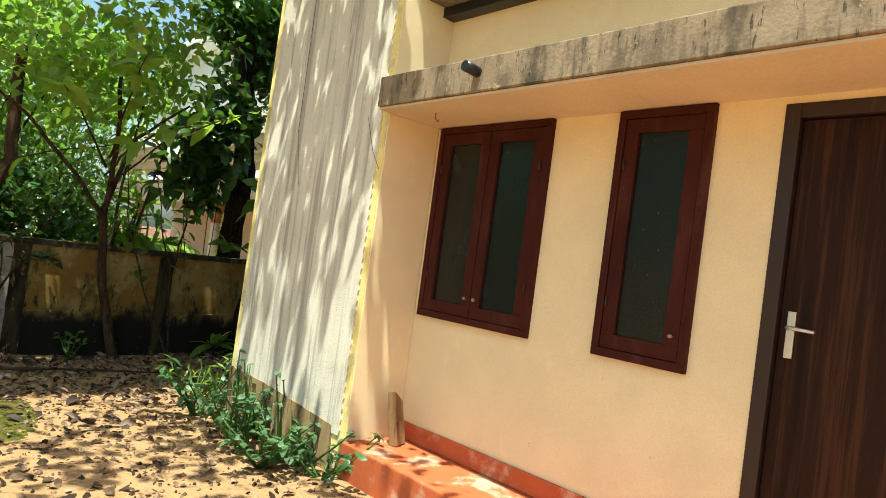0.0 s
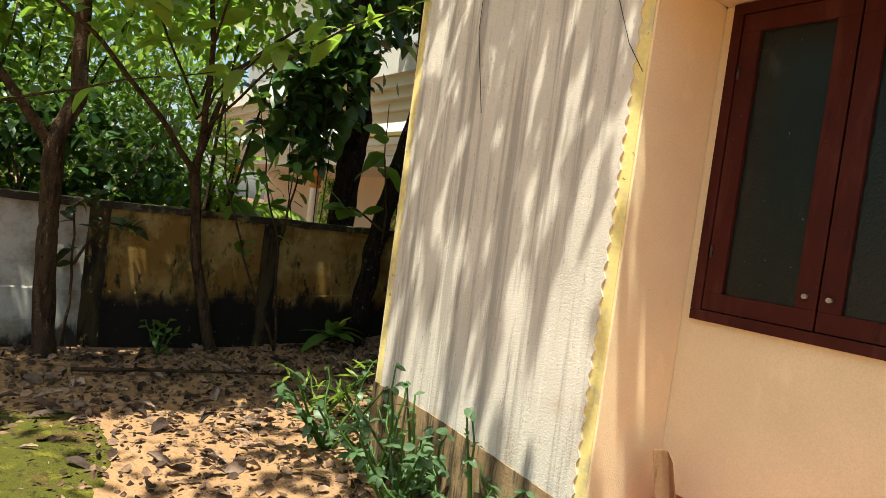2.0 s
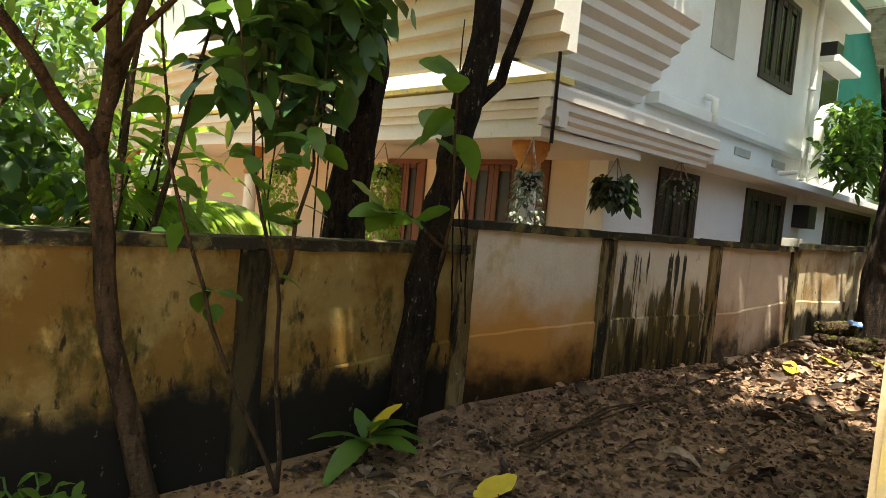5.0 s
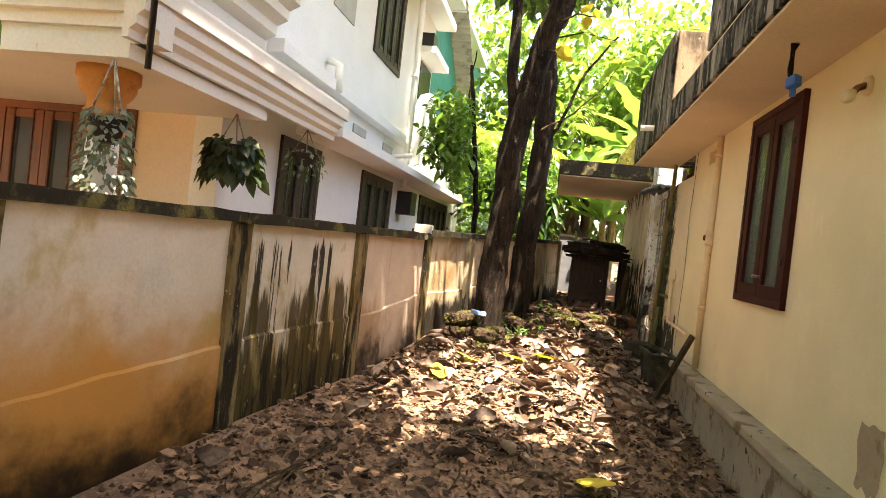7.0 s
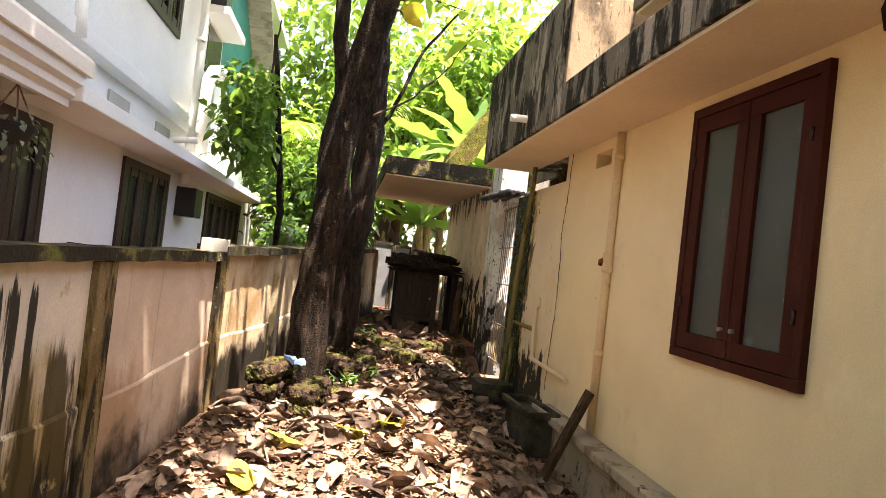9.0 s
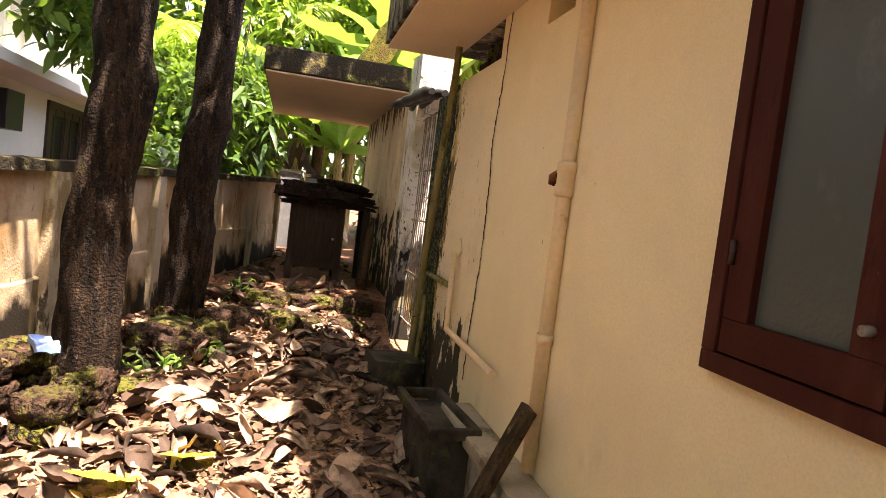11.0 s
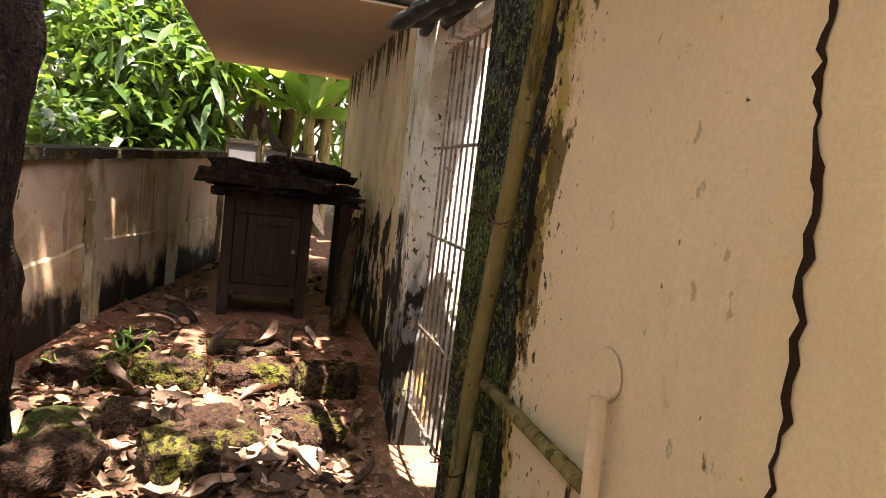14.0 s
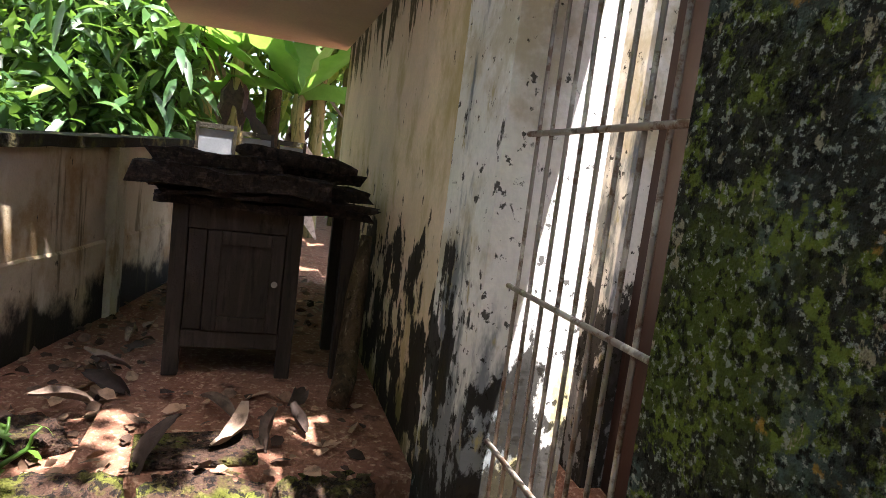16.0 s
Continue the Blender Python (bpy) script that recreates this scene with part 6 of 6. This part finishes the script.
sapling((1.9, 8.0, 2.3), [[(2.1, 8.1, 2.0), (2.2, 7.5, 2.35), (2.3, 6.8, 2.5), (2.5, 6.2, 2.55)], [(2.1, 8.1, 2.1), (1.6, 7.4, 2.6), (1.3, 6.8, 2.7)], [(2.1, 8.0, 2.2), (2.0, 7.2, 2.8), (1.9, 6.5, 3.1)]], bright, 20, "thin overhanging branch with yellow-green leaves", 11)


def banana(x, y, z, h, n, seed, lean=0.0):
    rg = np.random.default_rng(seed)
    t = thing("banana_plant", x, y, z, 0, "banana plant with broad torn sunlit leaves", "banana plant", "banana plants")
    bm = bmesh.new()
    tube(bm, wobble((0, 0, -0.1), (lean, 0, h), 8, 0.04, seed), list(np.linspace(0.13, 0.07, 9)), 10, True, 0.1)
    part("pseudostem", bm, pole_green, t)
    ms = leaf_set("banana", 1.7, 0.5, leaf_banana, 0.45)
    for k in range(n):
        yaw = k * 137.5 + rg.uniform(-25, 25)
        place_leaf(t, ms[rg.integers(0, 4)], (lean, 0, h - 0.05), yaw, rg.uniform(15, 75), rg.normal(0, 20), rg.uniform(0.8, 1.25))
    dm = leaf_set("banana_dead", 1.2, 0.3, dead_leaf_mat, 0.6)
    for k in range(4):
        place_leaf(t, dm[3], (lean, 0, h - 0.25), rg.uniform(0, 360), -70 + rg.uniform(-10, 15), rg.normal(0, 30), rg.uniform(0.7, 1.1))
    return t


for k, (x, y, z, h, n) in enumerate(((18.9, 5.35, 0.4, 1.9, 9), (19.6, 6.1, 0.4, 2.4, 9), (20.4, 5.0, 0.4, 2.9, 9), (17.8, 4.5, 0.3, 3.4, 10), (16.6, 4.2, 0.3, 2.9, 10), (19.2, 3.6, 0.3, 3.8, 10), (21.5, 6.6, 0.4, 3.2, 9), (22.3, 4.4, 0.4, 4.2, 9))):
    banana(x, y, z, h, n, 90 + k)


def palm(x, y, z, h, n, seed, length=2.6):
    rg = np.random.default_rng(seed)
    t = thing("palm_tree", x, y, z, 0, "coconut palm with long arching fronds", "palm tree", "palms")
    bm = bmesh.new()
    tube(bm, wobble((0, 0, -0.1), (0.2, 0, h), 8, 0.06, seed), list(np.linspace(0.16, 0.11, 9)), 10, True, 0.1)
    part("trunk", bm, bark_pale, t)
    for k in range(n):
        a, el = 6.283 * k / n + rg.uniform(-0.2, 0.2), rg.uniform(0.1, 1.2)
        f = np.linspace(0, 1, 34)
        r = length * f * math.cos(el * 0.7)
        zz = h + length * (math.sin(el) * f - 0.75 * f * f)
        rib = np.stack([0.2 + r * math.cos(a), r * math.sin(a), zz], 1)
        tang = np.gradient(rib, axis=0)
        sd = np.array([-math.sin(a), math.cos(a), 0])
        base = np.repeat(rib[3:], 2, 0)
        way = np.repeat(tang[3:] / np.linalg.norm(tang[3:], axis=1, keepdims=True) * 0.6, 2, 0) + np.tile(np.stack([sd, -sd]), (len(rib) - 3, 1)) + np.array([0, 0, -0.15])
        ob = leaves_mesh("frond", base, way, 0.62 * np.repeat(np.sin(np.pi * (f[3:] * 0.85 + 0.12)), 2), 0.06, leaf_bright, 0.45, rng=rg)
        ob.parent = t
    return t


palm(20.5, 8.2, 0.4, 3.6, 12, 1)
palm(23.0, 5.6, 0.4, 5.4, 13, 2, 3.2)
palm(25.5, 3.0, 0.4, 6.5, 13, 3, 3.2)
palm(1.7, 10.3, -0.2, 1.0, 12, 4, 1.5)
palm(3.0, 10.6, -0.2, 1.2, 12, 5, 1.5)
palm(0.3, 10.2, -0.2, 1.1, 12, 6, 1.5)

creeper_leaf = leaf_set("creeper", 0.15, 0.085, leaf_vine)
sapling((1.3, 8.44, -0.15), [[(1.3, 8.44, -0.15), (1.32, 8.46, 0.5), (1.28, 8.44, 1.1), (1.5, 8.4, 1.3)], [(1.32, 8.46, 0.6), (1.5, 8.42, 1.0), (1.85, 8.4, 0.95)]], creeper_leaf, 16, "dark creeper climbing over the compound wall", 23, (0.7, 1.2))
sapling((0.5, 7.2, 1.7), [[(0.2, 7.25, 1.55), (0.62, 7.2, 1.76), (1.34, 7.2, 2.07), (2.0, 7.3, 2.3)]], bright, 3, "long thin pale cane with a few leaves", 29)
sapling((2.3, 8.1, 2.0), [[(2.2, 8.2, 1.9), (2.3, 7.0, 2.35), (2.4, 6.0, 2.52), (2.62, 5.5, 2.66)]], leaf_set("sprig", 0.15, 0.06, leaf_bright), 16, "thin leafy sprig reaching towards the fin", 31)
for k, (x, y) in enumerate([(2.55, 4.75), (2.62, 4.35), (2.6, 5.15)]):
    leafy_plant("weed", x, y, -0.17, 16, 0.78, 0.25, oval, "tall thin weed before the fin", 160 + k, "weed", leaf_mid, scale=(0.45, 0.85), stems=2)

# yellow leaves on a thin branch in the passage
sapling((11.5, 6.5, 3.2), [[(11.15, 6.8, 2.9), (11.4, 6.4, 3.2), (11.7, 6.0, 3.7), (11.6, 5.8, 4.1)], [(11.3, 6.9, 4.1), (11.2, 6.4, 4.2), (11.0, 6.0, 4.05)], [(10.45, 7.1, 4.6), (10.0, 6.8, 4.5), (9.6, 6.6, 4.3)]], leaf_set("yellow", 0.26, 0.13, leaf_bright), 12, "thin branch with large yellowing leaves", 14)

sapling((10.2, 6.6, 3.9), [[(10.22, 6.74, 3.95), (10.0, 6.5, 4.0), (9.8, 6.3, 3.9)], [(10.3, 6.85, 3.7), (10.1, 6.7, 3.6), (9.9, 6.65, 3.45)]], leaf_set("gold", 0.24, 0.12, leaf_yellow), 4, "short twig with yellow leaves on the tree", 17)

# ---- ground litter ----
def dead_leaf_mesh(seed):
    rg = np.random.default_rng(seed)
    bm = bmesh.new()
    L, W = rg.uniform(0.24, 0.32), rg.uniform(0.11, 0.16)
    curl, arch, tw = rg.uniform(0.4, 2.2), rg.uniform(-0.6, 1.3), rg.normal(0, 0.6)
    grid = []
    for i in range(8):
        f = i / 7
        w = W * 0.5 * math.sin(math.pi * min(1, f * 0.9 + 0.08)) ** 0.7
        row = []
        for s in (-1, -0.5, 0, 0.5, 1):
            a = s * curl * (0.7 + 0.5 * f)
            yy, zz = w * math.sin(a) / max(curl, 0.3), w * (1 - math.cos(a)) / max(curl, 0.3)
            y2, z2 = yy * math.cos(tw * f) - zz * math.sin(tw * f), yy * math.sin(tw * f) + zz * math.cos(tw * f)
            row.append(bm.verts.new((L * (f - 0.5), y2, z2 + arch * L * (f - 0.5) ** 2 * 0.9 + 0.022 * noise.noise(Vector((i * 0.8, s * 1.6, seed))))))
        grid.append(row)
    for a, b in zip(grid, grid[1:]):
        for k in range(4):
            bm.faces.new((a[k], a[k + 1], b[k + 1], b[k])).smooth = True
    low = min(v.co.z for v in bm.verts)
    for v in bm.verts:
        v.co.z -= low
        v.co *= U
    me = bpy.data.meshes.new("dead_leaf")
    bm.to_mesh(me)
    bm.free()
    me.materials.append(dead_leaf_mat)
    return me


def floor_at(x, y):
    return 0.465 if x > 13.08 and 5.06 < y < 6.3 else ground_z(x, y)


dead = [dead_leaf_mesh(k) for k in range(14)]
rng = np.random.default_rng(21)
count = 0
while count < 290:
    x, y = (rng.uniform(4.5, 15.5), rng.uniform(5.3, 8.2)) if count < 215 else (rng.uniform(-0.2, 4.3), rng.uniform(4.6, 8.4))
    if y > wall_y(x) - 0.12 or (x > 2.6 and y < 5.7) or (x > 4.3 and y < 5.3) or (12.8 < x < 13.2) or (13.9 < x < 15.0 and y < 6.25):
        continue
    dens = np.interp(x, [4.5, 7.0, 8.5, 11, 12.6, 13.2, 15.5], [0.12, 0.2, 0.9, 1.0, 0.9, 0.25, 0.15])
    if count < 215 and rng.uniform() > dens:
        continue
    ob = new("dead_leaf", dead[rng.integers(0, 14)])
    s = rng.uniform(0.3, 0.7) if x < 4.4 else (rng.uniform(0.45, 1.0) if x < 8.5 else rng.uniform(0.5, 1.15))
    ob.matrix_basis = Matrix.Translation((x * U, y * U, (floor_at(x, y) + 0.004 + rng.uniform(0, 0.02)) * U)) @ Euler((rng.normal(0, 0.22), rng.normal(0, 0.22), rng.uniform(0, 6.28))).to_matrix().to_4x4() @ Matrix.Scale(s, 4)
    tagged(ob, "curled dry brown leaf fallen on the soil", "leaf", "fallen leaves")
    count += 1
for k, (x, y, tilt) in enumerate(((13.16, 5.99, 50), (13.32, 5.74, 25), (13.36, 5.60, 30), (13.5, 5.48, 15), (13.62, 5.82, 10), (13.9, 6.32, 12), (14.2, 6.38, 20), (13.7, 6.45, 15))):
    ob = new("dead_leaf", dead[k])
    ob.matrix_basis = Matrix.Translation((x * U, y * U, (0.466 + 0.10 * math.sin(radians(tilt))) * U)) @ Euler((0.2, radians(tilt), 2.2 + 0.4 * k)).to_matrix().to_4x4() @ Matrix.Scale(0.85, 4)
    tagged(ob, "curled dry brown leaf on the porch earth", "leaf", "fallen leaves")
for x, y in ((9.3, 6.6), (9.55, 6.35), (8.9, 7.0), (8.2, 7.3), (3.9, 7.5), (6.4, 6.2)):
    ob = new("yellow_leaf", broad_leaf("yellow_leaf", 0.30, 0.16, -0.15, leaf_yellow, int(x * 10)))
    ob.matrix_basis = pose(x * U, y * U, (ground_z(x, y) + 0.035) * U, 8, -6, x * 90)
    tagged(ob, "large fallen yellow leaf on the litter", "leaf", "yellow leaves")


def curled_heap(n, x0, x1, y0, y1, seed, label, density, size=(0.3, 0.9)):
    """Many curled leaves of the same kinds, too many to count, as one mesh."""
    rg = np.random.default_rng(seed)
    shapes = []
    for me in dead:
        co = np.zeros(len(me.vertices) * 3, np.float32)
        me.vertices.foreach_get("co", co)
        shapes.append((co.reshape(-1, 3).astype(float), np.array([tuple(p.vertices) for p in me.polygons])))
    vs, fs, at = [], [], 0
    while len(vs) < n:
        x, y = rg.uniform(x0, x1), rg.uniform(y0, y1)
        if y > wall_y(x) - 0.15 or (x > 2.6 and y < 5.32) or (12.85 < x < 13.15) or (13.9 < x < 15.0 and y < 6.25) or rg.uniform() > density(x, y):
            continue
        co, fc = shapes[rg.integers(0, len(shapes))]
        m = Euler((rg.normal(0, 0.3), rg.normal(0, 0.3), rg.uniform(0, 6.28))).to_matrix() * rg.uniform(*size)
        vs.append(co @ np.array(m).T + np.array([x, y, floor_at(x, y) + 0.006 + rg.uniform(0, 0.03)]) * U)
        fs.append(fc + at)
        at += len(co)
    me = bpy.data.meshes.new("leaf_heap")
    me.from_pydata(np.concatenate(vs).tolist(), [], np.concatenate(fs).tolist())
    me.polygons.foreach_set("use_smooth", [True] * len(me.polygons))
    me.materials.append(dead_leaf_mat)
    tagged(new("leaf_heap", me), label, "leaf litter", kind="stuff")


curled_heap(330, 5.0, 13.0, 5.3, 8.0, 61, "heap of curled dry brown leaves over the passage", lambda x, y: np.interp(x, [5, 7.0, 8.5, 11.0, 12.7], [0.05, 0.12, 0.9, 0.8, 0.5]))
curled_heap(34, 13.7, 17.0, 5.2, 6.5, 62, "curled dark leaves under the porch", lambda x, y: np.interp(y, [5.2, 5.9, 6.5], [0.35, 0.5, 1.0]))
curled_heap(260, -1.0, 4.6, 5.2, 8.4, 63, "curled dry leaves in the front yard", lambda x, y: np.interp(y, [5, 6.6, 7.4], [0.3, 0.8, 1.0]), (0.2, 0.6))


def scatter(name, n, x0, x1, y0, y1, size, material, label, seed, keep=None, lift=0.006, width=0.36):
    rg = np.random.default_rng(seed)
    pts = []
    while len(pts) < n:
        x, y = rg.uniform(x0, x1), rg.uniform(y0, y1)
        if y > wall_y(x) - 0.05 or (x > 2.75 and y < NY + 0.15 and x < 13) or (13.9 < x < 15.0 and y < 6.2):
            continue
        if keep and not keep(x, y, rg):
            continue
        pts.append((x, y, floor_at(x, y) + lift + rg.uniform(0, 0.015)))
    a = rg.uniform(0, 6.28, n)
    way = np.stack([np.cos(a), np.sin(a), rg.normal(0.12, 0.22, n)], 1)
    ob = leaves_mesh(name, np.array(pts), way, size * rg.uniform(0.4, 1.3, n), width, material, 0.05, rng=rg)
    tagged(ob, label, "leaf litter", kind="stuff")


scatter("leaf_litter", 6500, 5.0, 17.0, 5.2, 8.3, 0.075, litter_mat, "dry brown leaf litter over the passage soil", 31, lambda x, y, r: r.uniform() < np.interp(x, [5, 7.5, 9, 12.8, 13.2, 17], [0.4, 0.7, 1, 1, 0.3, 0.3]))
scatter("leaf_litter", 9000, 4.4, 13.0, 5.2, 8.3, 0.042, litter_mat, "fine broken leaf crumbs over the passage soil", 33, None, 0.004, 0.22)
scatter("leaf_litter", 4500, -1.5, 4.6, 4.5, 8.5, 0.045, litter_mat, "fine broken leaf crumbs over the yard", 34, lambda x, y, r: r.uniform() < np.interp(y, [4.5, 6.5, 8], [0.3, 1, 1]), 0.004, 0.22)
scatter("leaf_litter", 3600, -2.5, 5.0, 1.0, 8.5, 0.075, litter_mat, "brown and tan leaf litter over the front yard", 32, lambda x, y, r: r.uniform() < np.interp(y, [1, 5, 6.5, 8], [0.35, 0.5, 1, 1]))


def pebbles(name, n, x0, x1, y0, y1, label, seed):
    rg = np.random.default_rng(seed)
    v, f = [], []
    octa = np.array([(1, 0, 0), (0, 1, 0), (-1, 0, 0), (0, -1, 0), (0, 0, 1), (0, 0, -1)], float)
    tri = [(0, 1, 4), (1, 2, 4), (2, 3, 4), (3, 0, 4), (1, 0, 5), (2, 1, 5), (3, 2, 5), (0, 3, 5)]
    for k in range(n):
        x, y = rg.uniform(x0, x1), rg.uniform(y0, y1)
        if y > wall_y(x) - 0.05 or (x > 2.75 and y < NY + 0.15):
            continue
        s = rg.uniform(0.006, 0.02) * rg.uniform(0.7, 1.5, (6, 3))
        p = octa * s + np.array([x, y, ground_z(x, y) + 0.004])
        b = len(v)
        v += [tuple(q * U) for q in p]
        f += [tuple(b + i for i in t) for t in tri]
    me = bpy.data.meshes.new(name)
    me.from_pydata(v, [], f)
    me.materials.append(litter_mat)
    tagged(new(name, me), label, "pebbles", kind="stuff")


pebbles("pebbles", 6000, 3.5, 9.5, 5.2, 8.4, "coarse brown grit and pebbles on the soil", 41)
pebbles("pebbles", 2500, -1.5, 3.5, 2.5, 8.4, "coarse tan grit in the front yard", 42)


def twig(pts, r, label):
    t = thing("twig", *pts[0], 0, label, "twig", "fallen twigs")
    o = Vector(pts[0])
    bm = bmesh.new()
    q = []
    for a, b in zip(pts, pts[1:]):
        q += wobble(a, b, 5, 0.03, r * 900 + a[0])[:-1]
    q.append(Vector(pts[-1]))
    tube(bm, [p - o for p in q], list(np.linspace(r, r * 0.4, len(q))), 6, True, 0.2)
    part("branch", bm, bark_pale, t)


for k in range(16):
    x, y = rng.uniform(4.3, 12.3), rng.uniform(5.6, 7.3)
    a, l = rng.uniform(0, 6.28), rng.uniform(0.3, 0.8)
    twig([(x, y, ground_z(x, y) + 0.012), (x + l * math.cos(a), y + 0.5 * l * math.sin(a), ground_z(x + l * math.cos(a), y) + 0.02)], rng.uniform(0.005, 0.012), "thin dry fallen twig on the litter")
for dy in (0.0, 0.07, -0.06):
    twig([(4.6, 7.75 + dy, ground_z(4.6, 7.7) + 0.02), (5.6, 7.72 - dy, ground_z(5.6, 7.7) + 0.03), (6.5, 7.6 + dy, ground_z(6.5, 7.6) + 0.02)], 0.011, "long dry fallen branch near the wall")
twig([(1.3, 7.75, -0.13), (2.1, 7.6, -0.13), (2.9, 7.45, -0.14)], 0.02, "long fallen branch across the front yard")
wrap = thing("plastic_wrapper", 10.0, 7.22, 0.56, 30, "crumpled blue and white plastic wrapper on the blocks", "litter")
bm = bmesh.new()
box(bm, -0.10, 0.10, -0.05, 0.05, 0, 0.03)
bmesh.ops.subdivide_edges(bm, edges=bm.edges[:], cuts=4, use_grid_fill=True)
for v in bm.verts:
    v.co += Vector((0, 0, 0.03 * noise.noise(v.co * 22) + 0.01))
part("film", bm, blue_white, wrap)

# moss patch and low growth
def mound(name, x, y, rx, ry, h, material, label, category):
    bm = bmesh.new()
    rings = [[bm.verts.new((x, y, ground_z(x, y) + h))]]
    for i in range(1, 8):
        f = i / 7
        ring = []
        for k in range(40):
            a = 2 * math.pi * k / 40
            e = f * (1 + 0.22 * noise.noise(Vector((math.cos(a) * 1.6, math.sin(a) * 1.6, x))))
            px, py = x + rx * e * math.cos(a), y + ry * e * math.sin(a)
            ring.append(bm.verts.new((px, py, ground_z(px, py) + h * (1 - f * f) - 0.012 * f + 0.01 * noise.noise(Vector((px * 9, py * 9, 0))))))
        rings.append(ring)
    for k in range(40):
        bm.faces.new((rings[0][0], rings[1][k], rings[1][(k + 1) % 40]))
    for a, b in zip(rings[1:], rings[2:]):
        for k in range(40):
            bm.faces.new((a[k], b[k], b[(k + 1) % 40], a[(k + 1) % 40]))
    for f in bm.faces:
        f.smooth = True
    ob = finish(name, bm, material)
    tagged(ob, label, category, kind="stuff")


mound("moss_patch", 0.85, 6.1, 0.62, 0.95, 0.035, moss_mat, "yellow-green moss patch on the yard soil", "moss")
mound("moss_patch", 11.55, 6.95, 0.75, 0.28, 0.11, moss_dark, "green moss among the stones", "moss")
mound("moss_patch", 12.3, 6.68, 0.4, 0.25, 0.07, moss_dark, "green moss among the stones", "moss")
for k, (x, y) in enumerate([(10.75, 6.72), (10.95, 6.6), (11.3, 6.75), (12.9, 6.7), (11.9, 6.8), (10.6, 6.85), (13.3, 6.55)]):
    leafy_plant("weed", x, y, ground_z(x, y), 22, 0.15, 0.28, small, "low green weed between the stones", 120 + k, "weed", leaf_mid, scale=(0.35, 0.75), stems=5)
for k in range(6):
    x = rng.uniform(-0.5, 2.4)
    leafy_plant("weed", x, rng.uniform(8.1, 8.5), -0.16, 26, 0.35, 0.35, small, "low green weed at the foot of the wall", 140 + k, "weed", leaf_mid, stems=5)
